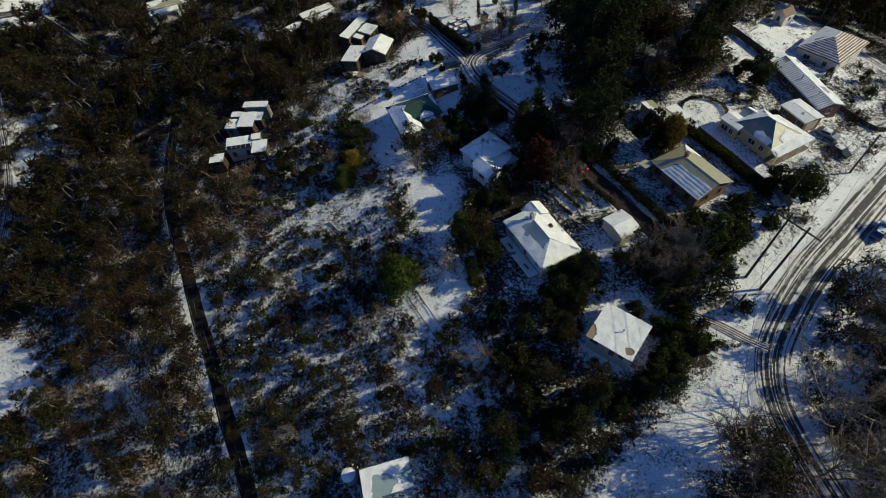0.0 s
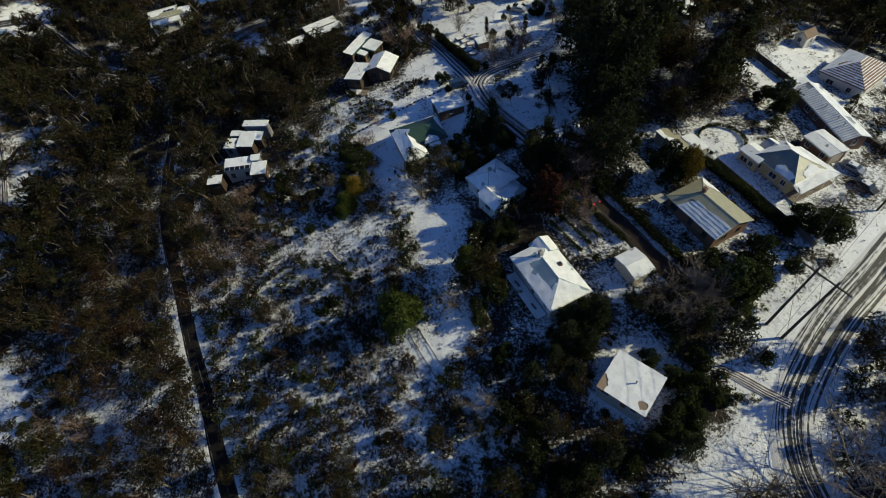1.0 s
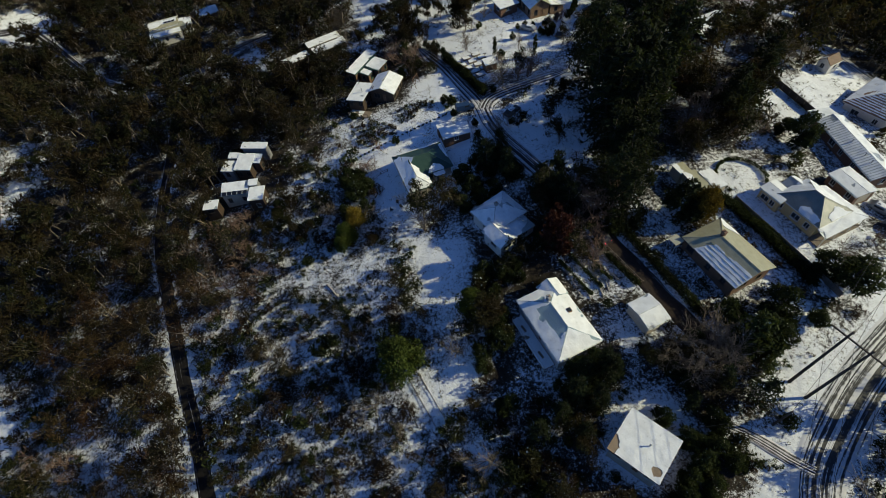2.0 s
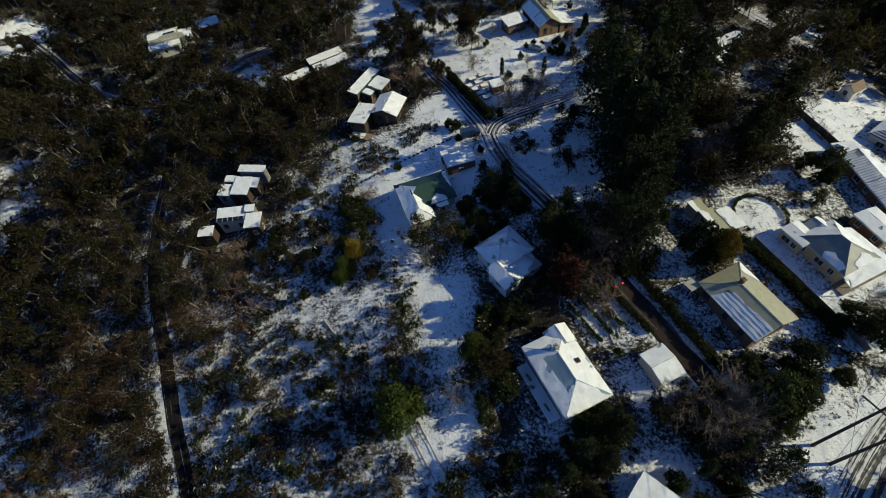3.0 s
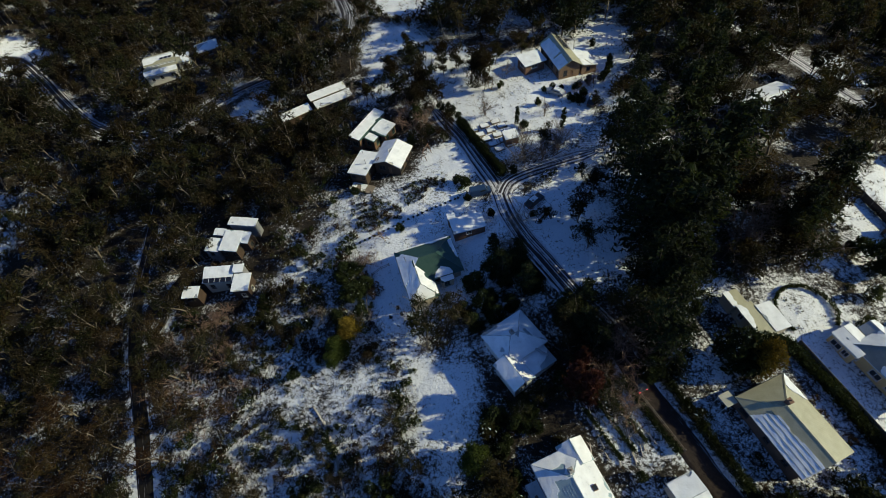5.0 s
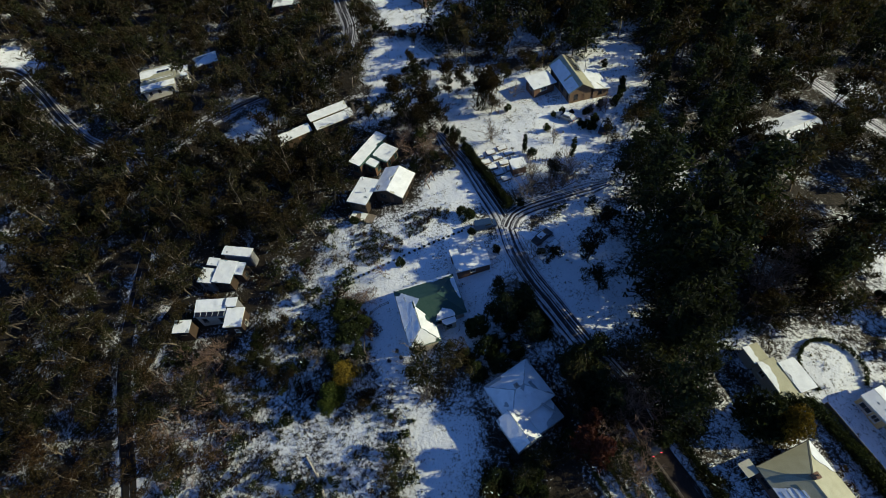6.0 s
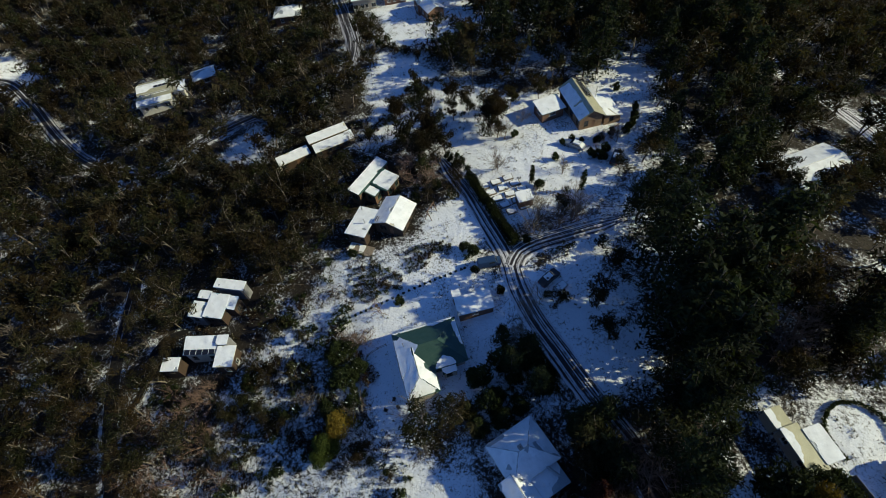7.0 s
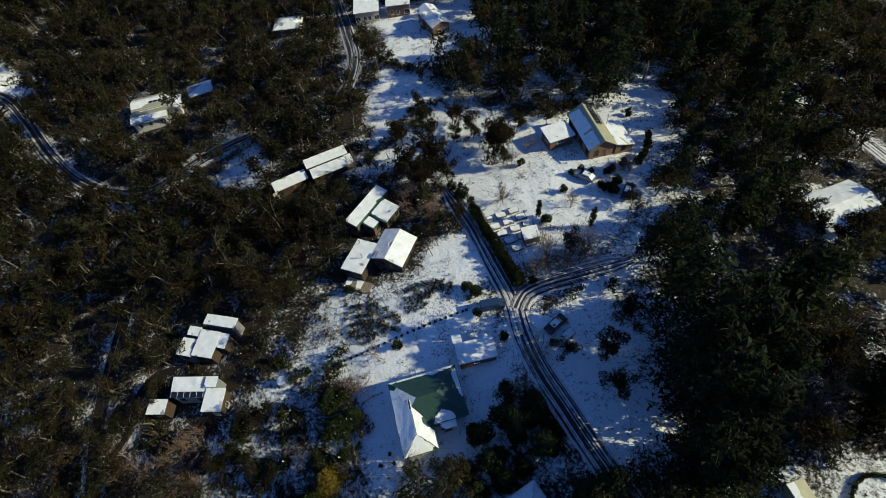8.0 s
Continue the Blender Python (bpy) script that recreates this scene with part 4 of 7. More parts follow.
    volume(h, (2.6, -4.3, 0), 2.2, 1.3, 2.5, 0.3, "flat", BOARD_CREAM, IRON_GREEN, TRIM_GREEN, snow=(0.97,), seed=22, wins=(1, 0, 0, 0), over=0.2)
    flue(h, -3.9, 1.3, 3.3, 4.9)
    d = part("porch", boxes((4.0, 6.2, -5.4, -3.75, -0.2, 0.0)), TIMBER, h, "open timber porch")
    for x in (4.1, 6.0):
        part("post", boxes((x, x + 0.12, -5.35, -5.23, -1.2, 2.4)), TRIM, d)

    h = place("garage", -6.55, 104.4, 19, 6.4, 3.9, "timber garage with a flat snow-covered roof", "garage")
    volume(h, (0, 0, 0), 6.3, 3.3, 2.2, 0.3, "flat", BOARD_BROWN, IRON_GREY, snow=(0.98,), seed=22, wins=(1, 0, 1, 0), over=0.25)
    volume(h, (-2.7, 2.7, 0), 1.4, 1.5, 2.2, 0.15, "flat", BOARD_BROWN, IRON_GREY, snow=(0.95,), seed=23, wins=(0, 0, 0, 0), over=0.15)
    volume(h, (1.9, 2.5, 0), 1.6, 1.0, 1.6, 0.15, "flat", BOARD_BROWN, IRON_GREY, snow=(0.95,), seed=24, wins=(0, 0, 0, 0), over=0.12)

    # square hip with a gabled wing and a lean-to
    h = place("house", 2.6, 78.2, 128, 10.4, 9, "cottage with a pale iron roof under thin blue snow")
    volume(h, (1.3, -0.9, 90), 7.6, 6.4, 2.9, 1.9, "hip", BOARD_WHITE, IRON_GREY, snow=((0.97, "hole", 0.62, 1.1, 0.0, 0.16), 0.98, (0.97, "hole", 0.3, 0.5, 0.55, 0.75), 0.97), seed=26, wins=(3, 1, 3, 1), door=0)
    volume(h, (-3.2, 2.6, 0), 5.0, 3.5, 2.8, 1.2, "gable", BOARD_WHITE, IRON_GREY, snow=(0.94, 0.98), seed=27, wins=(1, 1, 1, 1), over=0.35)
    volume(h, (-3.6, -1.9, 0), 3.6, 4.4, 2.3, 0.35, "flat", BOARD_WHITE, IRON_GREY, snow=((0.8, 0.5, 0.4),), seed=28, wins=(1, 1, 0, 1), over=0.25)
    chimney(h, 1.6, -0.6, 4.2, 5.2, CONCRETE)
    bm = bmesh.new()
    rod(bm, (-2.2, -2.6, 2.9), (-4.3, -3.4, 3.0), 0.20, None, 8)
    part("pipe", bm, METAL, h, "snowy ventilation pipe across the roof")

    h = place("house", -26.5, 122.6, 76, 12, 11, "dark timber house with bright snowy gable and flat roofs")
    volume(h, (3.05, -0.75, 0), 6.8, 6.4, 2.75, 1.5, "gable", BOARD_DARK, IRON_CREAM, TRIM_DARK, snow=(0.985, (0.97, "hole", 0.02, 0.2, 0.94, 1.1)), seed=30, wins=(3, 2, 3, 2), door=3, tall=1.3)
    volume(h, (-0.9, 5.0, 0), 6.9, 4.0, 2.8, -0.2, "flat", BOARD_DARK, IRON_GREY, TRIM_DARK, snow=(0.99,), seed=31, wins=(2, 1, 2, 2), over=0.4, tall=1.3, z0=-2.4)
    flue(h, 2.0, 6.4, 2.7, 3.7)
    flue(h, -1.2, 4.2, 2.7, 4.0)
    bm = bmesh.new()
    for y in (1.5, 1.9):
        box(bm, -0.6, 0.7, y - 0.05, y + 0.05, 3.58, 3.72)
    part("roof_ladder", bm, BOARD_DARK, h, "short dark roof rails")
    d = part("deck", boxes((-6.9, -4.4, 1.0, 6.6, -0.6, -0.45)), TIMBER, h, "timber deck on posts")
    lay_snow(d, [(-6.8, 2.9, -0.44), (-4.5, 2.9, -0.44), (-4.5, 6.5, -0.44), (-6.8, 6.5, -0.44)], 0.7, 6, label="snow lying on the deck")
    for y in (1.1, 3.7, 6.4):
        part("post", boxes((-6.8, -6.68, y, y + 0.12, -2.8, 0.5)), TIMBER, d)
    part("rail", boxes((-6.8, -6.72, 1.1, 6.5, 0.45, 0.53)), TIMBER, d)

    h = place("house", -30.9, 134.8, 65.6, 11.4, 8, "tall house with a white roof edged in dark green")
    volume(h, (0.0, 2.0, 0), 10.8, 2.6, 3.3, 0.4, "flat", BOARD_BROWN, IRON_GREEN, TRIM_GREEN, snow=((0.98, "patch", -0.1, 1.1, 0.08, 1.1),), seed=33, wins=(4, 1, 4, 1), over=0.3, tall=1.3)
    volume(h, (0.9, -1.9, 0), 4.4, 4.0, 2.9, 0.5, "flat", BOARD_BROWN, IRON_GREEN, TRIM_GREEN, snow=((0.98, "patch", 0.06, 1.1, 0.0, 0.92),), seed=34, wins=(2, 1, 0, 1), over=0.3, tall=1.3)
    volume(h, (-2.9, -1.0, 0), 2.1, 2.9, 2.6, 0.4, "flat", BOARD_BROWN, IRON_GREEN, TRIM_GREEN, snow=((0.98, "patch", 0.1, 0.94, 0.06, 0.88),), seed=35, wins=(1, 1, 0, 1), over=0.2, tall=1.1)
    part("roof_beam", boxes((-5.4, 5.4, 0.38, 0.58, 3.1, 3.32), bevel=0.01), TRIM_GREEN, h, "dark green exposed roof beam")
    part("roof_beam", boxes((-1.75, -1.5, -4.0, 0.3, 2.85, 3.1), bevel=0.01), TRIM_GREEN, h, "dark green exposed roof beam")

    h = place("house", -58.2, 105.0, -4, 10, 9, "bush house with stepped flat roofs under blue snow")
    volume(h, (0.6, 3.1, 0), 6.3, 1.7, 4.55, 0.2, "flat", BOARD_GREY, IRON_GREY, TRIM_DARK, snow=(0.99,), seed=37, wins=(0, 1, 2, 1), over=0.25)
    volume(h, (-0.95, -1.4, 0), 4.0, 4.9, 3.0, 0.7, "flat", BOARD_DARK, IRON_BLUE, TRIM_DARK, snow=((0.99, "hole", 0.16, 0.30, -0.1, 0.05),), seed=36, wins=(2, 1, 0, 1), over=0.2)
    volume(h, (2.1, -0.35, 0), 1.7, 2.6, 3.25, 0.4, "flat", BOARD_DARK, IRON_BLUE, TRIM_DARK, snow=((0.97, 0.4, 0.6),), seed=35, wins=(1, 1, 0, 0), over=0.18)
    volume(h, (-4.9, -2.5, 0), 3.0, 3.2, 2.75, 0.2, "flat", BOARD_GREY, IRON_GREY, TRIM_DARK, snow=((0.97, "hole", 0.72, 0.95, 0.45, 0.8),), seed=38, wins=(1, 0, 1, 1), over=0.2)
    volume(h, (-4.6, 0.7, 0), 2.4, 1.5, 3.3, 0.25, "flat", BOARD_GREY, IRON_GREY, TRIM_DARK, snow=(0.98,), seed=39, wins=(0, 0, 1, 1), over=0.18)
    part("wall_brace", boxes((3.65, 3.75, 1.9, 2.0, -1.0, 4.4), (3.65, 3.75, 0.4, 0.5, -1.0, 3.4)), TIMBER, h, "weathered timber post")

    h = place("house", -57.5, 93.4, 6, 12, 7, "cream two-level house with broken snowy roofs")
    volume(h, (-1.75, 2.0, 0), 6.2, 3.2, 3.35, 0.85, "flat", BOARD_CREAM, IRON_GREY, TRIM_DARK, snow=((1.0, "patch", -0.1, 1.1, 0.26, 1.1),), seed=40, wins=(2, 1, 2, 1), over=0.25, tall=1.2, z0=-2.4)
    for k in range(5):
        p = part("roof_panel", boxes((-4.75 + 1.24 * k, -3.61 + 1.24 * k, -0.5, 0.5, 0.0, 0.05)), PANEL, h, "dark glass roof panel", pose(0, 0.62, 3.62, 13, 0, 0))
        part("panel_frame", boxes((-4.79 + 1.24 * k, -4.75 + 1.24 * k, -0.5, 0.5, 0.0, 0.06), (-3.61 + 1.24 * k, -3.57 + 1.24 * k, -0.5, 0.5, 0.0, 0.06)), TRIM, p)
    volume(h, (2.7, 2.7, 0), 2.0, 1.7, 4.35, 0.2, "flat", BOARD_GREY, IRON_GREY, TRIM_DARK, snow=(0.98,), seed=43, wins=(0, 0, 0, 0), over=0.18)
    t = part("tilted_roof", prism(bmesh.new(), [(0.6, 2.3, 4.0), (1.5, 2.2, 4.35), (1.5, 3.7, 4.5), (0.6, 3.7, 4.15)], 0.08), IRON_GREY, h, "tilted grey roof plate")
    volume(h, (3.75, -0.4, 0), 3.3, 3.8, 3.6, 0.25, "flat", BOARD_DARK, IRON_CREAM, snow=((0.98, "hole", 0.25, 0.62, -0.1, 0.05),), seed=41, wins=(1, 1, 1, 1), over=0.25)
    volume(h, (-7.6, -1.2, 0), 3.2, 2.4, 2.3, 0.3, "flat", BOARD_DARK, IRON_GREY, TRIM_DARK, snow=((0.95, 0, 0.8),), seed=42, wins=(1, 0, 1, 1), over=0.2)

    h = place("house", 15.5, 155.2, 110, 14, 8, "two-storey brick house with a steep olive gable roof")
    volume(h, (2.3, 0.2, 0), 11.8, 5.4, 3.2, 2.1, "gable", STONE, IRON_OLIVE, TRIM_DARK, snow=(0, (1.0, "patch", (0.05, -0.1), (0.06, 0.74), (0.60, 0.78), (0.61, 0.2), (0.65, 0.2), (0.66, 0.76), (0.98, 0.72), (0.99, -0.1))), seed=46, wins=(4, 2, 4, 2), door=3, tall=1.4, over=0.5)
    volume(h, (0.0, -5.0, 0), 7.4, 3.9, 2.1, 1.0, "flat", STONE, IRON_CREAM, TRIM_DARK, snow=((0.98, "hole", (0.0, 0.30), (0.3, 0.55), (0.3, 0.62), (0.0, 0.38)),), seed=47, wins=(2, 1, 0, 1), over=0.3)
    for k in range(7):
        p = part("solar_panel", boxes((1.9 + 0.92 * k, 2.76 + 0.92 * k, -0.75, 0.75, 0.0, 0.05)), PANEL, h, "dark solar panel", pose(0.0, -1.35, 4.55, 32.5, 0, 0))
        part("panel_frame", boxes((1.87 + 0.92 * k, 1.90 + 0.92 * k, -0.75, 0.75, 0.0, 0.07)), TRIM, p)
    flue(h, 3.0, -3.6, 3.0, 5.6)
    volume(h, rel(h, 7.3, 157.1, 27), 5.4, 4.2, 2.3, 0.4, "flat", BRICK, IRON_BLUE, snow=(0.98,), seed=48, wins=(1, 1, 1, 1), over=0.45)

    h = place("house", -54.7, 145.2, 36, 8.5, 4, "long narrow hut with a white skillion roof", group="long huts")
    volume(h, (0, 0, 0), 7.8, 2.7, 2.3, 0.3, "flat", BOARD_DARK, IRON_CREAM, TRIM_DARK, snow=(0.98,), seed=50, wins=(4, 1, 4, 1), door=0, over=0.3)
    e = part("awning", prism(bmesh.new(), [(-4.9, -3.4, 1.2), (-3.7, -3.4, 1.2), (-3.7, -1.5, 2.15), (-4.9, -1.5, 2.15)], 0.08), IRON_CREAM, h, "sloping pale awning")
    part("post", boxes((-4.8, -4.7, -3.35, -3.25, -1.5, 1.15)), TIMBER, e)
    h = place("house", -46.4, 150.6, 33, 11, 7, "long hut with two white stepped roofs", group="long huts")
    volume(h, (0, 1.7, 0), 10.0, 2.5, 2.7, 0.3, "flat", BOARD_DARK, IRON_CREAM, TRIM_DARK, snow=(0.98,), seed=51, wins=(4, 1, 4, 1), over=0.25)
    volume(h, (-0.3, -1.7, 0), 8.4, 2.6, 2.2, 0.3, "flat", BOARD_DARK, IRON_CREAM, TRIM_DARK, snow=((0.95, 0.3, 0.6),), seed=52, wins=(4, 1, 0, 1), over=0.25)
    volume(h, (4.9, -1.6, 0), 1.3, 2.8, 2.3, 0.3, "flat", BOARD_DARK, IRON_CREAM, TRIM_DARK, snow=(0.98,), seed=53, wins=(0, 1, 0, 0), over=0.2)

    h = place("house", -108.2, 174.6, 23, 11, 12, "forest house with a green roof banded by snow")
    volume(h, (-0.8, 2.9, 0), 9.2, 5.2, 3.2, 0.8, "gable", BOARD_WHITE, IRON_OLIVE, snow=((1.0, "patch", (-0.1, 0.2), (0.3, 0.2), (0.42, 0.45), (0.95, 0.5), (0.95, 1.1), (-0.1, 1.1)), (1.0, "patch", -0.1, 1.1, 0.62, 1.1)), seed=54, wins=(3, 1, 3, 1))
    for k in range(3):
        part("skylight", boxes((-0.4 + 1.3 * k, 0.6 + 1.3 * k, 1.2, 1.9, 3.78, 3.95)), PANEL, h, "dark glass skylight")
    volume(h, (-0.4, -3.1, 0), 9.4, 5.2, 2.9, 0.8, "gable", BOARD_WHITE, IRON_OLIVE, snow=((1.0, "patch", -0.1, 1.1, 0.1, 0.8), (1.0, "patch", (0.0, 0.3), (0.3, 0.42), (0.9, 0.40), (0.9, 0.25), (0.3, 0.25))), seed=55, wins=(3, 1, 3, 1))
    volume(h, (6.4, 0.4, 90), 5.2, 3.2, 2.8, 0.4, "flat", BOARD_WHITE, IRON_OLIVE, snow=((0.75, 0.8, 0),), seed=56, wins=(1, 1, 1, 1))
    h = place("shed", -96.4, 183.4, 30, 6, 5, "grey forest shed with a half-snowy gable roof", "shed")
    volume(h, (0, 0, 0), 6.4, 5.0, 2.6, 1.1, "gable", BOARD_BROWN, IRON_GREY, snow=((0.8, 0.4, 0), 0.6), seed=57, wins=(1, 0, 1, 0))

    h = place("house", -53.0, 222.6, 12, 9, 8, "far house with a flat snowy roof and long window band", group="far houses")
    volume(h, (0, 0, 0), 7.6, 6.8, 3.8, 0.6, "flat", BOARD_CREAM, IRON_GREY, snow=(0.98,), seed=60, wins=(4, 2, 3, 1), over=0.4, tall=1.3)
    h = place("house", -42.8, 225.2, 10, 8, 7, "far timber house with a snowy roof", group="far houses")
    volume(h, (0, 0, 0), 7.2, 6.2, 4.0, 0.6, "flat", BRICK, IRON_GREY, snow=(0.98,), seed=61, wins=(3, 2, 3, 1), over=0.4, tall=1.3)
    h = place("house", -29.4, 213.4, -57, 14, 6, "far long house with a snowy gable roof and shaded dormer", group="far houses")
    volume(h, (0, 0, 0), 11.6, 5.2, 3.4, 1.3, "gable", BRICK, IRON_GREY, snow=(0.96, 0.96), seed=62, wins=(4, 2, 4, 2), over=0.4)
    volume(h, (-1.8, -1.0, 90), 4.6, 2.6, 3.6, 0.9, "gable", BRICK, IRON_GREY, snow=(0.3, 0.9), seed=63, wins=(1, 1, 1, 1), over=0.25)

    h = place("house", -79.0, 217.0, 10, 9, 8, "forest house with a patchy snow roof", group="far houses")
    volume(h, (0, 0, 0), 8.6, 6.8, 3.0, 1.4, "hip", BOARD_BROWN, IRON_GREY, snow=(0.85, 0.7, 0.6, 0.7), seed=65, wins=(2, 1, 2, 1), over=0.4)

    h = place("house", 58.2, 138.0, 27, 12, 8, "bright snow-roofed house among dark trees")
    volume(h, (0, 0, 0), 12.4, 7.6, 2.8, 1.0, "gable", BOARD_CREAM, IRON_CREAM, snow=(0.99, 0.98), seed=66, wins=(3, 2, 3, 2), over=0.4)
    flue(h, -1.5, 1.4, 3.4, 4.6)

    h = place("shed", -17.2, 17.0, 14, 8.4, 4.2, "iron shed with a bluish thinly snowed skillion roof", "shed")
    volume(h, (0, 0, 0), 7.8, 4.2, 2.6, 0.5, "flat", IRON_BLUE, IRON_BLUE, snow=((0.62, -0.6, 0.3),), seed=70, wins=(2, 0, 2, 0), over=0.3)
    h = place("shed", 2.0, 129.0, 20, 3, 2.6, "small white-roofed garden shed", "shed")
    volume(h, (0, 0, 0), 3.0, 2.5, 2.0, 0.3, "flat", BOARD_BROWN, IRON_GREY, snow=(1.0,), seed=72, wins=(0, 0, 0, 0), over=0.15, door=None)
    h = place("shed", 40.2, 84.2, 113, 8.5, 3.6, "low olive-roofed garden sheds beside a hedge", "shed")
    volume(h, (-1.2, 0, 0), 6.0, 2.6, 2.3, 0.35, "flat", BOARD_CREAM, IRON_OLIVE, snow=((0.25, 0, 1.0),), seed=74, wins=(2, 0, 2, 0), over=0.25)
    volume(h, (3.4, 0.4, 0), 2.6, 2.4, 2.1, 0.3, "flat", BOARD_CREAM, IRON_OLIVE, snow=((0.4, 0, 1.0),), seed=75, wins=(0, 0, 0, 0), over=0.2)
    volume(h, (-1.4, -2.9, 0), 4.6, 2.6, 2.2, 0.2, "flat", BOARD_CREAM, IRON_GREY, snow=(0.97,), seed=76, wins=(1, 0, 0, 0), over=0.2)
    h = place("shed", 82.5, 124.0, 30, 3.2, 4, "little white hut with a steep brown roof", "shed")
    volume(h, (0, 0, 0), 3.6, 3.0, 2.4, 1.4, "gable", BOARD_WHITE, BOARD_BROWN, snow=(0.0, 0.2), seed=77, wins=(1, 1, 1, 1), over=0.2)


def tile_courses(h, L, W, eave, rise, snowy):
    """Courses of roof tiles on a hip roof: stepped rows of geometry, one part a slope; snowy: share of each row that holds a strip of snow, slope by slope."""
    slopes, _ = roof_slopes("hip", L, W, eave, rise, 0.45)
    for poly, share in zip(slopes, snowy):
        p = [Vector(v) for v in poly]
        ex = (p[1] - p[0]).normalized()
        n = ex.cross(p[2] - p[0]).normalized()
        ey = n.cross(ex)
        top = max((q - p[0]).dot(ey) for q in p)
        flat = [((q - p[0]).dot(ex), (q - p[0]).dot(ey)) for q in p]
        bm, white = bmesh.new(), bmesh.new()
        rows = int(top / 0.55)
        for r in range(rows):
            v0, v1 = top * r / rows, top * (r + 1) / rows
            def span(v):
                xs = []
                for (ax, ay), (bx, by) in zip(flat, flat[1:] + flat[:1]):
                    if (ay - v) * (by - v) <= 0 and ay != by:
                        xs.append(ax + (bx - ax) * (v - ay) / (by - ay))
                return min(xs), max(xs)
            a0, a1 = span(v0 + 0.01)
            b0, b1 = span(v1 - 0.01)
            q = [p[0] + ex * a0 + ey * v0 + n * 0.07, p[0] + ex * a1 + ey * v0 + n * 0.07, p[0] + ex * b1 + ey * v1 + n * 0.01, p[0] + ex * b0 + ey * v1 + n * 0.01,
                 p[0] + ex * a0 + ey * v0, p[0] + ex * a1 + ey * v0]
            vs = [bm.verts.new(x) for x in q]
            bm.faces.new((vs[0], vs[1], vs[2], vs[3]))
            bm.faces.new((vs[4], vs[5], vs[1], vs[0]))
            c0, c1 = span(v1 - share * (v1 - v0))
            for k in range(7 if share else 0):
                f0, f1 = k / 7, (k + 0.93) / 7
                deep = v1 - (v1 - v0) * share * (0.75 + 0.5 * noise.noise((k * 1.7, r * 2.3, share)))
                prism(white, [p[0] + ex * (c0 + (c1 - c0) * f0) + ey * deep + n * 0.10, p[0] + ex * (c0 + (c1 - c0) * f1) + ey * deep + n * 0.10,
                              p[0] + ex * (b0 + (b1 - b0) * f1) + ey * v1 + n * 0.10, p[0] + ex * (b0 + (b1 - b0) * f0) + ey * v1 + n * 0.10], 0.09)
        if share:
            part("snow_strip", white, SNOW, h, "thin snow lying between the tile rows")["kind"] = "stuff"
        part("tile_course", bm, TILE, h, "stepped terracotta tile rows")["kind"] = "stuff"


# ---- plants ----
RNG = np.random.default_rng(7)


def leaf_mesh(name, centres, size, material, lean=0.35, long=1.7, wide=1.0):
    """Many small pointed leaves or leaf sprays as one mesh."""
    c = np.asarray(centres, float)
    k = len(c)
    a = RNG.normal(size=(k, 3))
    a[:, 2] *= lean + 0.5
    a /= np.linalg.norm(a, axis=1)[:, None]
    b = np.cross(a, RNG.normal(size=(k, 3)))
    b /= np.linalg.norm(b, axis=1)[:, None]
    s = (size * RNG.uniform(0.55, 1.35, k))[:, None]
    v = np.stack([c - a * s * long / 2 - b * s * 0.30 * wide, c - a * s * long * 0.35 + b * s * 0.42 * wide, c + a * s * long / 2], 1).reshape(-1, 3)
    me = bpy.data.meshes.new(name)
    me.vertices.add(3 * k)
    me.vertices.foreach_set("co", v.astype(np.float32).ravel())
    me.loops.add(3 * k)
    me.loops.foreach_set("vertex_index", np.arange(3 * k, dtype=np.int32))
    me.polygons.add(k)
    me.polygons.foreach_set("loop_start", np.arange(0, 3 * k, 3, dtype=np.int32))
    me.polygons.foreach_set("loop_total", np.full(k, 3, dtype=np.int32))
    me.update(calc_edges=True)
    me.materials.append(material)
    return me


class Wood:
    """Tapered limbs gathered into one mesh."""

    def __init__(self, sides=5):
        self.v, self.f, self.n = [], [], sides

    def limb(self, pts, r0, r1):
        pts = [Vector(p) for p in pts]
        first = len(self.v)
        for i, p in enumerate(pts):
            d = (pts[min(i + 1, len(pts) - 1)] - pts[max(i - 1, 0)]).normalized()
            u = d.orthogonal().normalized()
            w = d.cross(u)
            r = r0 + (r1 - r0) * i / (len(pts) - 1)
            for k in range(self.n):
                t = 2 * math.pi * k / self.n
                self.v.append(p + (u * math.cos(t) + w * math.sin(t)) * r)
        for i in range(len(pts) - 1):
            for k in range(self.n):
                a = first + i * self.n
                self.f.append((a + k, a + (k + 1) % self.n, a + self.n + (k + 1) % self.n, a + self.n + k))

    def mesh(self, name, material):
        return raw(name, self.v, self.f, material, True)


def wander(p, d, length, steps, bend):
    """Points of a crooked limb."""
    p, d = Vector(p), Vector(d).normalized()
    out = [p.copy()]
    for _ in range(steps):
        d = (d + Vector(RNG.normal(size=3)) * bend).normalized()
        p = p + d * (length / steps)
        out.append(p.copy())
    return out


def blob_points(centre, rad, count, flat=0.75):
    q = RNG.normal(size=(count, 3))
    q /= np.linalg.norm(q, axis=1)[:, None]
    q *= RNG.uniform(0.35, 1.0, count)[:, None] ** 0.6 * rad
    q[:, 2] *= flat
    return q + np.array(centre)


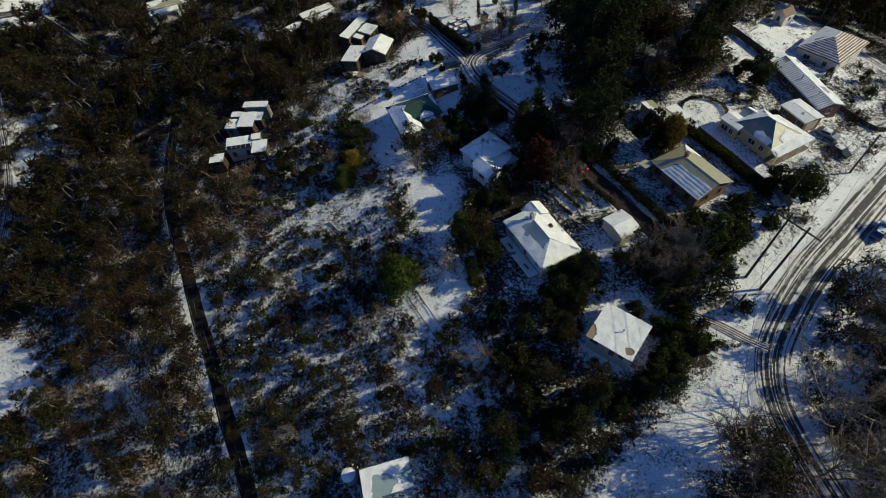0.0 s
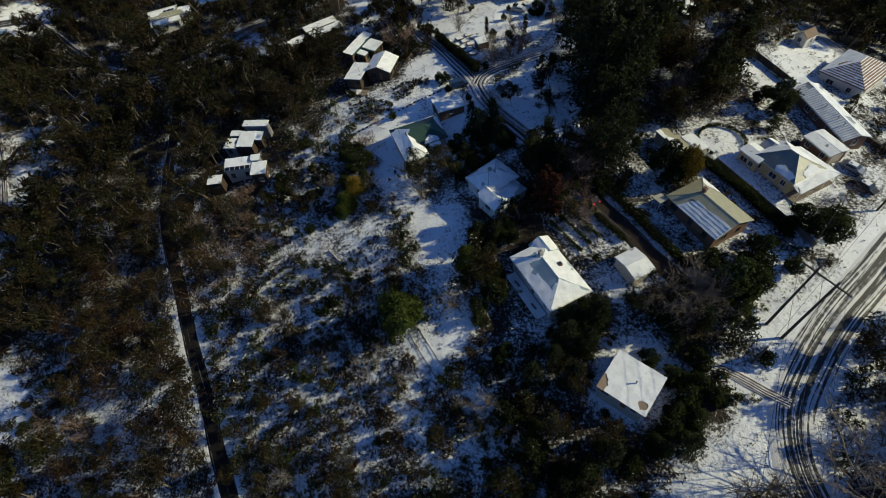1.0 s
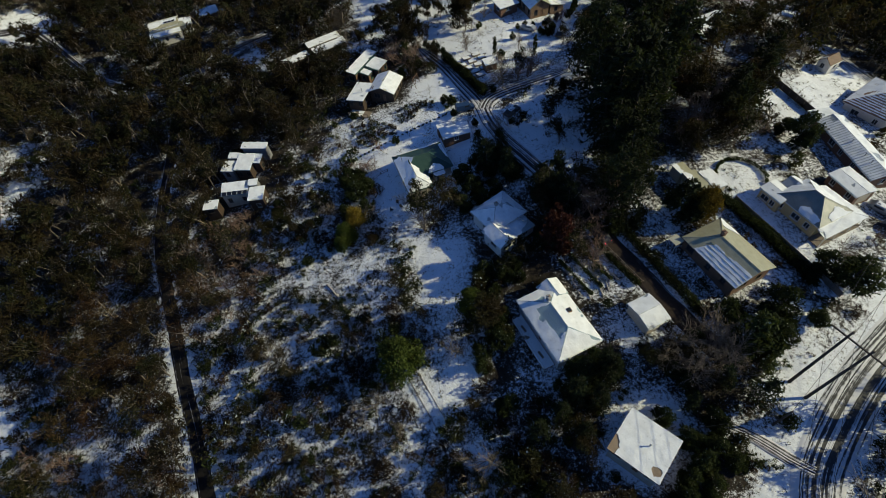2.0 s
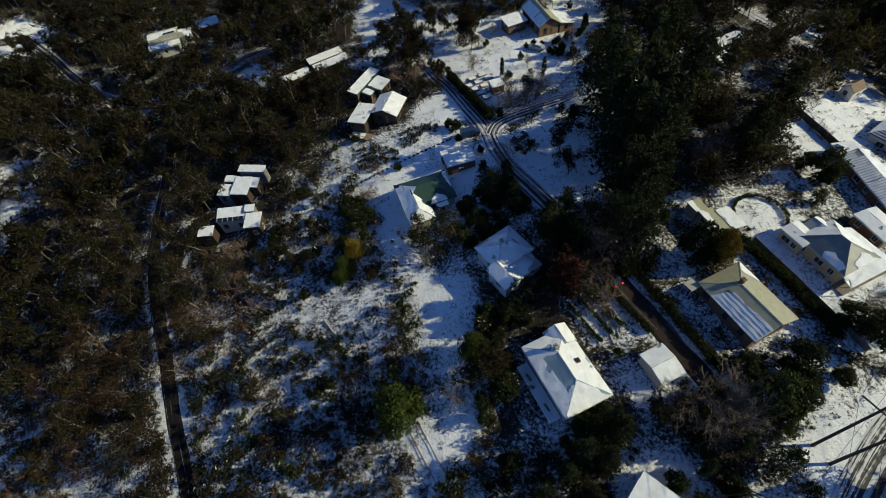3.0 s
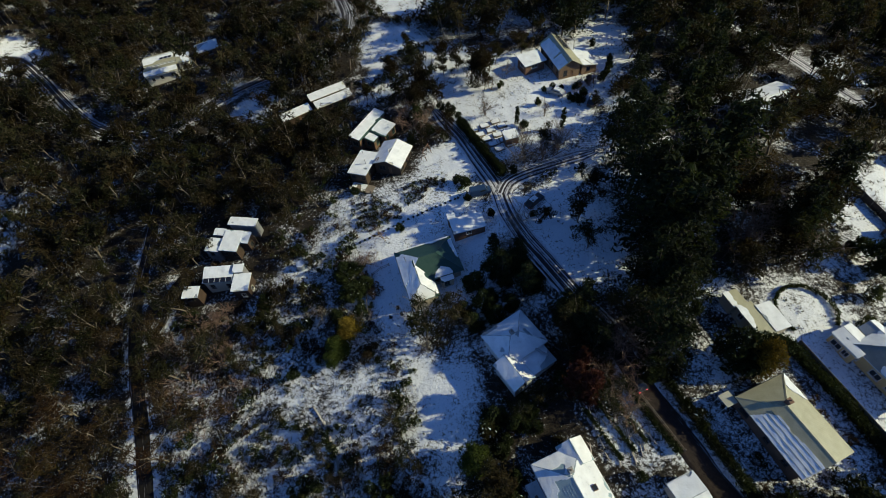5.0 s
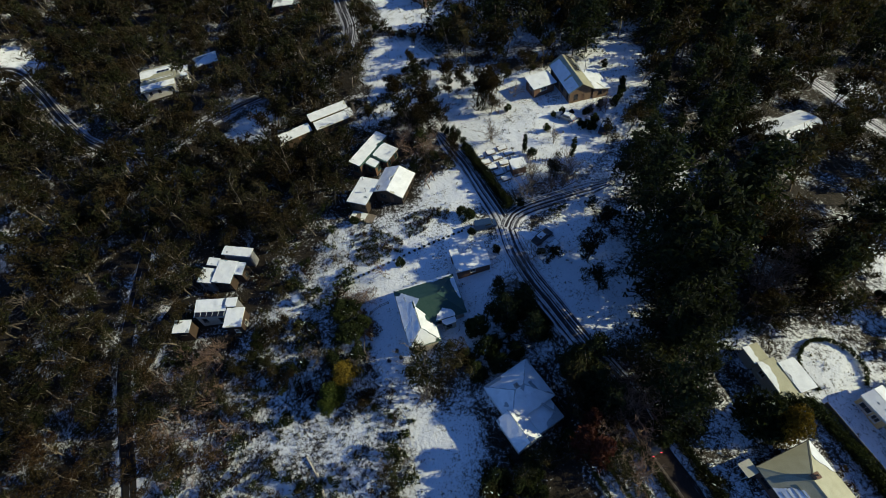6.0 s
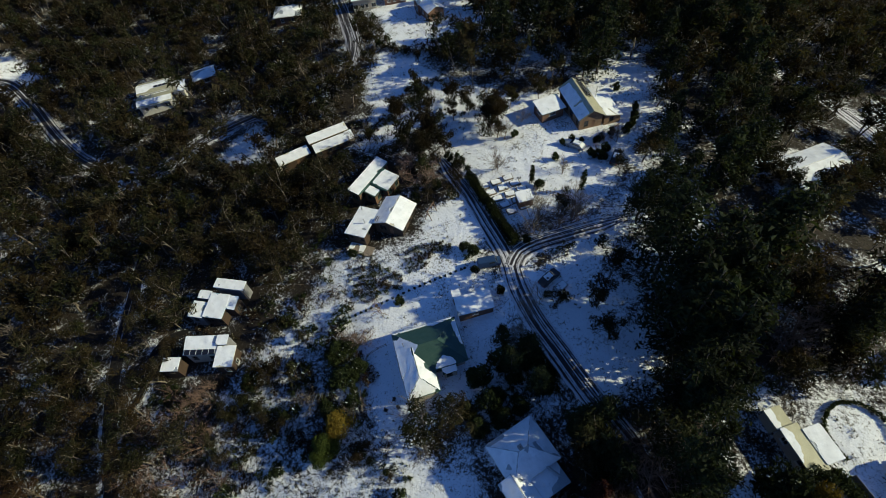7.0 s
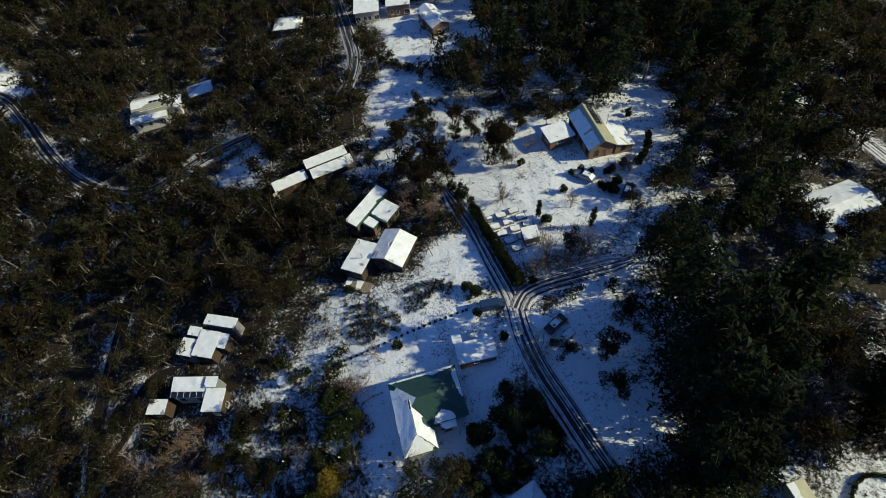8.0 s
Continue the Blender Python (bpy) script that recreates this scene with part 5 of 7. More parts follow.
def gum_parts(seed, leaf=GUM_LEAF, leaves=900, size=0.5, fine=True):
    """A crooked eucalypt, 10 m high: pale forked stems, open clumped crown."""
    wood = Wood(4 if fine else 3)
    pts = []
    stem = wander((0, 0, -0.4), (RNG.normal() * 0.10, RNG.normal() * 0.10, 1), 6.5, 6, 0.09)
    wood.limb(stem, 0.20, 0.10)
    ends = []
    for k in range(7 if fine else 6):
        base = stem[RNG.integers(2, 7)]
        t = RNG.uniform(0, 6.28)
        d = (math.cos(t) * 0.8, math.sin(t) * 0.8, RNG.uniform(0.6, 1.3))
        lim = wander(base, d, RNG.uniform(2.2, 4.4), 5 if fine else 3, 0.2)
        wood.limb(lim, 0.085, 0.03)
        ends += [lim[-1], lim[-2]]
        for _ in range(2 if fine else 1):
            tw = wander(lim[RNG.integers(1, len(lim) - 1)], RNG.normal(size=3) + np.array((0, 0, 0.8)), RNG.uniform(1.0, 2.0), 2, 0.25)
            wood.limb(tw, 0.035, 0.012)
            ends.append(tw[-1])
    ends.append(stem[-1] + Vector((0, 0, 1.2)))
    per = leaves // len(ends)
    for e in ends:
        pts.append(blob_points(e, RNG.uniform(0.75, 1.45), per, 0.7))
    return wood.mesh("gum_trunk", BARK_PALE), leaf_mesh("gum_crown", np.concatenate(pts), size, leaf, 0.35, 2.3, 0.68)


def pine_parts(seed, leaf=PINE_LEAF, leaves=1500, width=0.22, size=0.55, round_top=0.5, bark=BARK_DARK):
    """A tall dark conifer, 16 m high, with drooping tiers and an uneven outline."""
    wood = Wood(3)
    stem = wander((0, 0, -0.5), (0, 0, 1), 16, 6, 0.015)
    wood.limb(stem, 0.30, 0.05)
    pts = []
    tiers = 26
    for k in range(tiers):
        z = 2.0 + 13.5 * k / tiers + RNG.uniform(-0.3, 0.3)
        f = (z - 2) / 14
        reach = 16 * width * (1 - f) ** round_top * RNG.uniform(0.6, 1.1) + 0.3
        for j, t in enumerate(RNG.uniform(0, 6.28, 3)):
            end = (math.cos(t) * reach, math.sin(t) * reach, z - 0.10 * reach)
            if j == k % 3:
                wood.limb([(0, 0, z), (end[0] * 0.55, end[1] * 0.55, z + 0.05), end], 0.055, 0.015)
            cnt = max(4, int(leaves / (tiers * 3)))
            s = RNG.uniform(0.25, 1.05, cnt)[:, None]
            q = np.array(end) * s + np.array((0, 0, z)) * (1 - s) + RNG.normal(size=(cnt, 3)) * np.array((0.42, 0.42, 0.28)) * (0.5 + reach * 0.18)
            pts.append(q)
    return wood.mesh("conifer_trunk", bark), leaf_mesh("conifer_crown", np.concatenate(pts), size, leaf)


def bare_parts(seed, bark=BARK_GREY, levels=4, twigs=4, thin=1.0):
    """A leafless tree, 8 m high, branching to fine twigs."""
    wood = Wood(3)

    def grow(p, d, length, r, lev):
        lim = wander(p, d, length, 4 if lev > 1 else 2, 0.10)
        wood.limb(lim, r, r * 0.55)
        if lev == 0:
            return
        for k in range(4 if lev > 1 else twigs):
            at = lim[RNG.integers(len(lim) // 2, len(lim))]
            nd = (lim[-1] - lim[0]).normalized() + Vector(RNG.normal(size=3)) * 0.55 + Vector((0, 0, 0.15))
            grow(at, nd, length * RNG.uniform(0.55, 0.8), r * 0.62 * thin, lev - 1)

    for k in range(3):
        grow((0, 0, -0.3), (RNG.normal() * 0.28, RNG.normal() * 0.28, 1), 3.4, 0.105, levels - 1)
    return wood.mesh("bare_tree", bark)


def bush_parts(leaf, leaves=420, size=0.22, shape="round"):
    """A shrub about 2 m high and wide, with stems and clumped leaves."""
    wood = Wood(3)
    pts = []
    for k in range(7):
        t = RNG.uniform(0, 6.28)
        lim = wander((0, 0, -0.2), (math.cos(t) * 0.7, math.sin(t) * 0.7, 1), RNG.uniform(0.9, 1.7), 2, 0.15)
        wood.limb(lim, 0.035, 0.012)
        pts.append(blob_points(lim[-1], RNG.uniform(0.35, 0.62), leaves // 7, 0.85))
    return wood.mesh("bush_stem", BARK_GREY), leaf_mesh("bush_leaves", np.concatenate(pts), size, leaf)


def dome_parts(leaf, leaves=3200, size=0.22, r=2.0, h=4.2):
    """A dense, rounded, single-stemmed garden tree."""
    wood = Wood()
    wood.limb([(0, 0, -0.3), (0.05, 0, h * 0.4), (0, 0.05, h * 0.75)], 0.16, 0.05)
    pts = []
    for k in range(26):
        f = RNG.uniform(0.05, 1.0)
        rr = r * math.sqrt(max(0.05, 1 - (2 * f - 0.85) ** 2)) * RNG.uniform(0.55, 0.95)
        t = RNG.uniform(0, 6.28)
        e = (math.cos(t) * rr * 0.75, math.sin(t) * rr * 0.75, 0.3 + f * h * 0.9)
        wood.limb([(0, 0, e[2] * 0.7), e], 0.03, 0.01)
        pts.append(blob_points(e, RNG.uniform(0.55, 0.95), leaves // 26, 0.9))
    return wood.mesh("dome_trunk", BARK_DARK), leaf_mesh("dome_crown", np.concatenate(pts), size, leaf)


def plant(name, meshes, x, y, s, label, category, group="", turn=None, sz=1.0, tilt=0.0):
    turn = RNG.uniform(0, 360) if turn is None else turn
    m = pose(x, y, float(gz(x, y)) - 0.05, tilt * RNG.normal(), tilt * RNG.normal(), turn) @ Matrix.Diagonal((s, s, s * sz, 1))
    if not isinstance(meshes, tuple):
        ob = new(name, meshes)
        ob.matrix_basis = m
        return tagged(ob, label, category, group)
    ob = empty(name, m, label, category, group)
    link_mesh("trunk", meshes[0], ob)
    link_mesh("crown", meshes[1], ob)
    return ob


def free_spot(x, y, margin):
    for fx, fy, yaw, a, b in FOOT:
        c, s = math.cos(yaw), math.sin(yaw)
        u, v = (x - fx) * c + (y - fy) * s, -(x - fx) * s + (y - fy) * c
        if abs(u) < a + margin and abs(v) < b + margin:
            return False
    return True


def join_plants(name, items, label, category):
    """Plants too many to count, joined into one object of stuff. items: (trunk and crown meshes, pose)."""
    data = {}

    def arrays(me):
        if me.name not in data:
            v = np.empty(len(me.vertices) * 3, np.float32)
            me.vertices.foreach_get("co", v)
            l = np.empty(len(me.loops), np.int32)
            me.loops.foreach_get("vertex_index", l)
            data[me.name] = (v.reshape(-1, 3), l, len(l) // len(me.polygons))
        return data[me.name]

    mats, V, F, M, T, base = [], [], [], [], [], 0
    for pair, m in items:
        r = np.array(m.to_3x3())
        t = np.array(m.translation)
        for me in pair:
            v, f, sides = arrays(me)
            mat = me.materials[0]
            if mat not in mats:
                mats.append(mat)
            V.append(v @ r.T + t)
            F.append(f + base)
            count = len(f) // sides
            M.append(np.full(count, mats.index(mat), np.int32))
            T.append(np.full(count, sides, np.int32))
            base += len(v)
    V, F, M, T = np.concatenate(V).astype(np.float32), np.concatenate(F).astype(np.int32), np.concatenate(M), np.concatenate(T)
    me = bpy.data.meshes.new(name)
    me.vertices.add(len(V))
    me.vertices.foreach_set("co", V.ravel())
    me.loops.add(F.size)
    me.loops.foreach_set("vertex_index", F.ravel())
    me.polygons.add(len(T))
    me.polygons.foreach_set("loop_start", np.concatenate([[0], np.cumsum(T)[:-1]]).astype(np.int32))
    me.polygons.foreach_set("loop_total", T)
    me.polygons.foreach_set("material_index", M)
    me.update(calc_edges=True)
    for mat in mats:
        me.materials.append(mat)
    tagged(new(name, me), label, category, kind="stuff")


def spot(x, y, s, tilt=0.0):
    return pose(x, y, float(gz(x, y)) - 0.05, tilt * RNG.normal(), tilt * RNG.normal(), RNG.uniform(0, 360)) @ Matrix.Diagonal((s, s, s * RNG.uniform(0.85, 1.2), 1))


def open_view(x, y, h):
    """Whether a tall plant keeps clear of the houses behind it, seen from the valley's middle."""
    d = math.hypot(x, y - 25)
    reach = h * d / 95
    return all(free_spot(x + x / d * k * reach, y + (y - 25) / d * k * reach, 0.6) for k in (0.2, 0.4, 0.6, 0.8, 1.0))


GLADES = [(34.5, 123.5, 4.5), (43.0, 128.0, 3.5), (51.0, 116.0, 5.5), (44.5, 104.5, 3.5), (38.6, 89.5, 5.0), (40.5, 97.0, 3.0), (22.0, 97.0, 4.5), (21.5, 105.0, 5.0), (20.0, 113.0, 5.0), (-72.0, 150.5, 4.5)]


def off_glades(x, y, h):
    """Whether a tree h metres high leaves the snowy gaps in the woods open to the valley."""
    d = math.hypot(x, y - 25)
    for k in (0.0, 0.2, 0.4, 0.6):
        px, py = x + x / d * k * h * d / 95, y + (y - 25) / d * k * h * d / 95
        if any((px - gx) ** 2 + (py - gy) ** 2 < r * r for gx, gy, r in GLADES):
            return False
    return True


def lawn_cap(x, y):
    """Greatest height of a tree east of the open lawns that still lets the winter sun reach them."""
    if 129 < y < 150 and x > 15:
        return 2.2 + (x - 15) * math.tan(radians(SUN_EL)) * 1.05
    return 99.0


SUNNY = [(11.7, 56.8, 6.5, 4.6), (26.5, 57.5, 2.6, 2.6), (41.2, 67.2, 6.2, 4.6), (58, 75, 7.0, 6.0), (72, 92, 8.5, 4.0), (67.6, 81.8, 3.8, 2.5), (86.8, 108.2, 6.0, 5.5), (-26.5, 122.6, 3.5, 5.5),
         (-30.4, 133.2, 5.0, 3.5), (15.5, 155.2, 6.2, 4.5), (-50, 149, 8.0, 3.0), (57.4, 137.6, 3.0, 3.0), (-12.0, 46.5, 6.5, 4.0), (-9.0, 68.0, 6.0, 2.0)]


def keeps_sun(x, y, h):
    """Whether a plant h metres high leaves the sunlit roofs west of it in the sun."""
    for cx, cy, half, r in SUNNY:
        reach = (h + gz(x, y) - gz(cx, cy) - 3.4) / math.tan(radians(SUN_EL)) + r
        if abs(y - cy) < half + 0.6 and 0 < x - cx < reach:
            return False
    return True


def build_forest():
    thickets = [bush_parts(HEATH_LEAF, 480, 0.15) for i in range(4)]
    browns = [gum_parts(i, GUM_BROWN, 900, 0.32) for i in range(4)]
    gums = [gum_parts(i, GUM_LEAF if i % 3 else GUM_SNOW, RNG.integers(800, 1100), RNG.uniform(0.31, 0.39)) for i in range(10)]
    gums_far = [gum_parts(i, GUM_LEAF if i % 4 else GUM_SNOW, RNG.integers(330, 440), RNG.uniform(0.50, 0.61), False) for i in range(12)]
    pines = [pine_parts(i, leaves=1350, width=RNG.uniform(0.20, 0.30), size=0.52) for i in range(5)]
    bushes = [bush_parts((HEATH_LEAF, SHRUB_LEAF, HEDGE_LEAF)[i % 3], 480, 0.165) for i in range(8)]
    domes = [dome_parts(HEDGE_LEAF if i else SHRUB_LEAF, 1000, 0.30) for i in range(3)]
    step = 4.6
    gx, gy = np.meshgrid(np.arange(-204, 172, step), np.arange(-12, 262, step))
    gx = gx + RNG.uniform(-0.48, 0.48, gx.shape) * step
    gy = gy + RNG.uniform(-0.48, 0.48, gy.shape) * step
    gx, gy = gx.ravel(), gy.ravel()
    seen = inside(VIEW, gx, gy)
    gx, gy = gx[seen], gy[seen]
    d = np.full(gx.shape, 99.0)
    for k, (w, _, _) in ROADS.items():
        d = np.minimum(d, line_distance(LINES[k], gx, gy) - w / 2)
    kind = np.full(gx.shape, "f")
    for key, polys in (("b", BROWN), ("p", PINES), ("s", SCRUB), ("h", HEATHY), ("g", GARDEN), ("c", CLEAR), ("v", GROVE)):
        for poly in polys:
            kind[inside(poly, gx, gy)] = key
    lots = {"gum": [], "pine": [], "bush": [], "dome": []}
    for x, y, dd, k in zip(gx, gy, d, kind):
        r = RNG.uniform()
        far = y > 190
        thick = 0.5 + noise.noise((x * 0.045, y * 0.045, 9.0))       # 0 to 1: open to dense
        tall = 1.0 + 0.45 * noise.noise((x * 0.06, y * 0.06, 21.0))
        if dd < (1.2 if x > -45 else 0.2):
            continue
        if k == "p":
            if r < (0.30 if far else 0.15 if y < 124 else 0.30) and free_spot(x, y, 3.0) and dd > 2.5 and open_view(x, y, 12) and off_glades(x, y, 14):
                lots["pine"].append((x, y, RNG.uniform(0.75, 1.2) * (1.35 if 20 < x < 42 and y < 119 else 1.0), pines[RNG.integers(5)], 0))
            elif r < (0.55 if far or y > 124 else 0.36) and free_spot(x, y, 2.0) and open_view(x, y, 8) and off_glades(x, y, 9):
                lots["gum"].append((x, y, RNG.uniform(0.9, 1.6), browns[RNG.integers(4)] if RNG.uniform() < 0.35 else gums[RNG.integers(10)], 2))
        elif k == "b":
            if r < (0.46 if y > 36 else 0.30) + 0.36 * thick and free_spot(x, y, 1.8):
                lots["gum"].append((x, y, RNG.uniform(0.7, 1.2), browns[RNG.integers(4)] if RNG.uniform() < 0.55 else gums[RNG.integers(10)], 5))
            elif r < 0.97 and free_spot(x, y, 1.0):
                lots["bush"].append((x, y, RNG.uniform(0.8, 1.8), thickets[RNG.integers(4)] if RNG.uniform() < 0.6 else bushes[RNG.integers(8)], 4))
        elif k == "s":
            if r < 0.40 and free_spot(x, y, 0.8):
                lots["bush"].append((x, y, RNG.uniform(1.1, 2.3), bushes[RNG.integers(8)], 2))
            elif r < 0.78 and free_spot(x, y, 1.8):
                lots["gum"].append((x, y, RNG.uniform(0.32, 0.62) * (1.35 if y < 30 else 1.0), gums[RNG.integers(10)], 4))
        elif k == "h":
            if r < 0.4 and free_spot(x, y, 0.9):
                lots["bush"].append((x, y, RNG.uniform(0.5, 1.2), bushes[RNG.integers(8)], 3))
        elif k == "g":
            if r < 0.42 and free_spot(x, y, 0.9):
                lots["bush"].append((x, y, RNG.uniform(0.6, 1.4), bushes[RNG.integers(8)], 2))
            elif r < 0.56 and free_spot(x, y, 1.6):
                lots["dome"].append((x, y, RNG.uniform(0.45, 0.95), domes[RNG.integers(3)], 2))
        elif k == "v":
            if r < 0.30 and free_spot(x, y, 1.6):
                lots["pine"].append((x, y, RNG.uniform(0.34, 0.6), pines[RNG.integers(5)], 2))
            elif r < 0.62 and free_spot(x, y, 1.4):
                lots["dome"].append((x, y, RNG.uniform(0.7, 1.25), domes[RNG.integers(3)], 2))
            elif r < 0.88 and free_spot(x, y, 1.4):
                lots["gum"].append((x, y, RNG.uniform(0.45, 0.7) if y > 36 else RNG.uniform(0.65, 1.0), gums[RNG.integers(10)], 3))
        elif k == "f":
            if r < (0.62 if x < -30 and y > 108 else 0.46) + 0.42 * thick and free_spot(x, y, 1.8) and open_view(x, y, 8 * tall) and off_glades(x, y, 9 * tall):
                lots["gum"].append((x, y, tall * RNG.uniform(0.75, 1.25), gums[RNG.integers(10)], 4))
            elif r < 0.92 and not far and free_spot(x, y, 1.0):
                lots["bush"].append((x, y, RNG.uniform(0.6, 1.5), bushes[RNG.integers(8)], 2))
    size = {"gum": 9.5, "pine": 15.5, "bush": 1.9, "dome": 4.3}
    for key in lots:
        lots[key] = [(x, y, min(s, lawn_cap(x, y) / size[key]), pair, tilt) for x, y, s, pair, tilt in lots[key] if keeps_sun(x, y, size[key] * s)]
        lots[key] = [row for row in lots[key] if row[2] > 0.3]
    # closer-set shrubs in the open scrub
    sx, sy = np.meshgrid(np.arange(-124, 14, 2.3), np.arange(-10, 216, 2.3))
    sx, sy = (sx + RNG.uniform(-1.1, 1.1, sx.shape)).ravel(), (sy + RNG.uniform(-1.1, 1.1, sy.shape)).ravel()
    ok = np.any([inside(p, sx, sy) for p in SCRUB], axis=0) & ~np.any([inside(p, sx, sy) for p in CLEAR + HEATHY], axis=0) & (RNG.uniform(size=sx.shape) < np.array([0.60 + 0.9 * noise.noise((a * 0.16, b * 0.16, 3.0)) for a, b in zip(sx, sy)]))
    dd = np.full(sx.shape, 99.0)
    for k, (w, _, _) in ROADS.items():
        dd = np.minimum(dd, line_distance(LINES[k], sx, sy) - w / 2)
    for x, y in zip(sx[ok & (dd > 0.8)], sy[ok & (dd > 0.8)]):
        if free_spot(x, y, 0.5):
            lots["bush"].append((x, y, RNG.uniform(0.5, 1.5), bushes[RNG.integers(8)], 3))
    # dense evergreen undergrowth in the groves
    sx, sy = np.meshgrid(np.arange(-34, 104, 2.5), np.arange(-4, 142, 2.5))
    sx, sy = (sx + RNG.uniform(-1.2, 1.2, sx.shape)).ravel(), (sy + RNG.uniform(-1.2, 1.2, sy.shape)).ravel()
    ok = np.any([inside(p, sx, sy) for p in GROVE], axis=0) & (RNG.uniform(size=sx.shape) < 0.8)
    dd = np.full(sx.shape, 99.0)
    for k, (w, _, _) in ROADS.items():
        dd = np.minimum(dd, line_distance(LINES[k], sx, sy) - w / 2)
    for x, y in zip(sx[ok & (dd > 0.8)], sy[ok & (dd > 0.8)]):
        s = RNG.uniform(0.35, 0.8)
        if free_spot(x, y, 1.2) and keeps_sun(x, y, 4.3 * s):
            if RNG.uniform() < 0.4:
                lots["dome"].append((x, y, s, domes[RNG.integers(3)], 4))
            else:
                lots["bush"].append((x, y, 1.9 * s, bushes[RNG.integers(8)], 4))
    # low shrubs close round the western houses
    sx, sy = np.meshgrid(np.arange(-72, -14, 3.0), np.arange(84, 158, 3.0))
    sx, sy = (sx + RNG.uniform(-1.3, 1.3, sx.shape)).ravel(), (sy + RNG.uniform(-1.3, 1.3, sy.shape)).ravel()
    ok = ~np.any([inside(p, sx, sy) for p in SCRUB + CLEAR + HEATHY], axis=0) & (RNG.uniform(size=sx.shape) < 0.75)
    for x, y in zip(sx[ok], sy[ok]):
        if free_spot(x, y, 0.5) and min(line_distance(LINES[k], np.array(x), np.array(y)) for k in ("road_lane", "road_west", "road_loop")) > 3.2:
            lots["bush"].append((x, y, RNG.uniform(0.4, 1.0), bushes[RNG.integers(8)], 3))
    # planted shrub patches on the slopes between the houses
    for poly in ([(-33.3, 113.6), (-26.5, 113.8), (-20.9, 111.3), (-22.0, 107.6), (-28.5, 105.2), (-32.5, 108.7)], [(-23.5, 115), (-19.4, 119), (-11.7, 119.6), (-12.2, 116.8), (-16.8, 115.4), (-17, 113), (-19.9, 112.2)], [(-40, 150), (-30, 172), (-20, 178), (-26, 164)]):
        ax, ay = np.array(poly).min(0)
        bx, by = np.array(poly).max(0)
        px, py = np.meshgrid(np.arange(ax, bx, 0.95), np.arange(ay, by, 0.95))
        px, py = (px + RNG.uniform(-0.35, 0.35, px.shape)).ravel(), (py + RNG.uniform(-0.35, 0.35, py.shape)).ravel()
        for x, y in zip(px, py):
            if inside(poly, x, y) and RNG.uniform() < 0.85 and free_spot(x, y, 0.5) and line_distance(SHRUB_ROW, np.array(x), np.array(y)) > 1.5:
                lots["bush"].append((x, y, RNG.uniform(0.36, 0.66), bushes[(1, 2, 5)[RNG.integers(3)]], 3))
    bushes_far = [bush_parts((HEATH_LEAF, SHRUB_LEAF, HEDGE_LEAF)[i % 3], 210, 0.24) for i in range(8)]
    dead = bare_parts(33, BARK_PALE)
    n = 0
    for x, y, d0, k in zip(gx, gy, d, kind):
        if k in "fs" and d0 > 1.5 and RNG.uniform() < 0.045 and n < 26 and y < 150 and free_spot(x, y, 1.5):
            plant("dead_tree", dead, x, y, RNG.uniform(0.6, 1.2), "dead leafless gum with pale branches", "tree", "dead trees", tilt=8)
            n += 1
    words = {
        "gum": ("gum_tree", "olive-brown gum tree with thin pale limbs", "tree", "gum trees", 280, "distant gum forest with mixed olive and brown crowns"),
        "pine": ("pine_tree", "tall dark green conifer in a dense stand", "tree", "dark conifers", 270, "dense far stand of dark conifers"),
        "bush": ("bush", "olive heath bush flecked with snow", "bush", "heath bushes", 290, "scattered olive forest bushes"),
        "dome": ("garden_tree", "dense dark evergreen garden tree", "tree", "evergreen garden trees", 200, "clipped evergreen shrubs"),
    }
    for key, (name, label, cat, group, most, rest) in words.items():
        rows = sorted(lots[key], key=lambda r: math.hypot(r[0] + 8, r[1] - 62))
        for x, y, s, pair, tilt in rows[:most]:
            plant(name, pair, x, y, s, label, cat, group, tilt=tilt)
        if rows[most:]:
            if key == "bush":
                rows = [(x, y, s, bushes_far[RNG.integers(8)], tilt) for x, y, s, _, tilt in rows]
            if key == "gum":
                rows = [(x, y, s, gums_far[RNG.integers(12)], tilt) for x, y, s, _, tilt in rows]
            join_plants(name + "_mass", [(pair, spot(x, y, s, tilt)) for x, y, s, pair, tilt in rows[most:]], rest, "forest")


def scatter(n, keep_share):
    """Random plan spots inside the view, thinned by the kind of ground."""
    x, y = RNG.uniform(-190, 130, n), RNG.uniform(-10, 235, n)
    ok = inside(VIEW, x, y)
    x, y = x[ok], y[ok]
    share = np.full(x.shape, keep_share["f"])
    for key, polys in (("b", BROWN), ("p", PINES), ("s", SCRUB), ("h", HEATHY), ("g", GARDEN), ("c", CLEAR), ("v", GROVE)):
        for poly in polys:
            share[inside(poly, x, y)] = keep_share[key]
    d = np.full(x.shape, 99.0)
    for k, (w, _, _) in ROADS.items():
        d = np.minimum(d, line_distance(LINES[k], x, y) - w / 2)
    ok = (d > 0.5) & (RNG.uniform(size=x.shape) < share)
    x, y = x[ok], y[ok]
    ok = np.array([free_spot(a, b, 0.2) for a, b in zip(x, y)])
    return x[ok], y[ok]


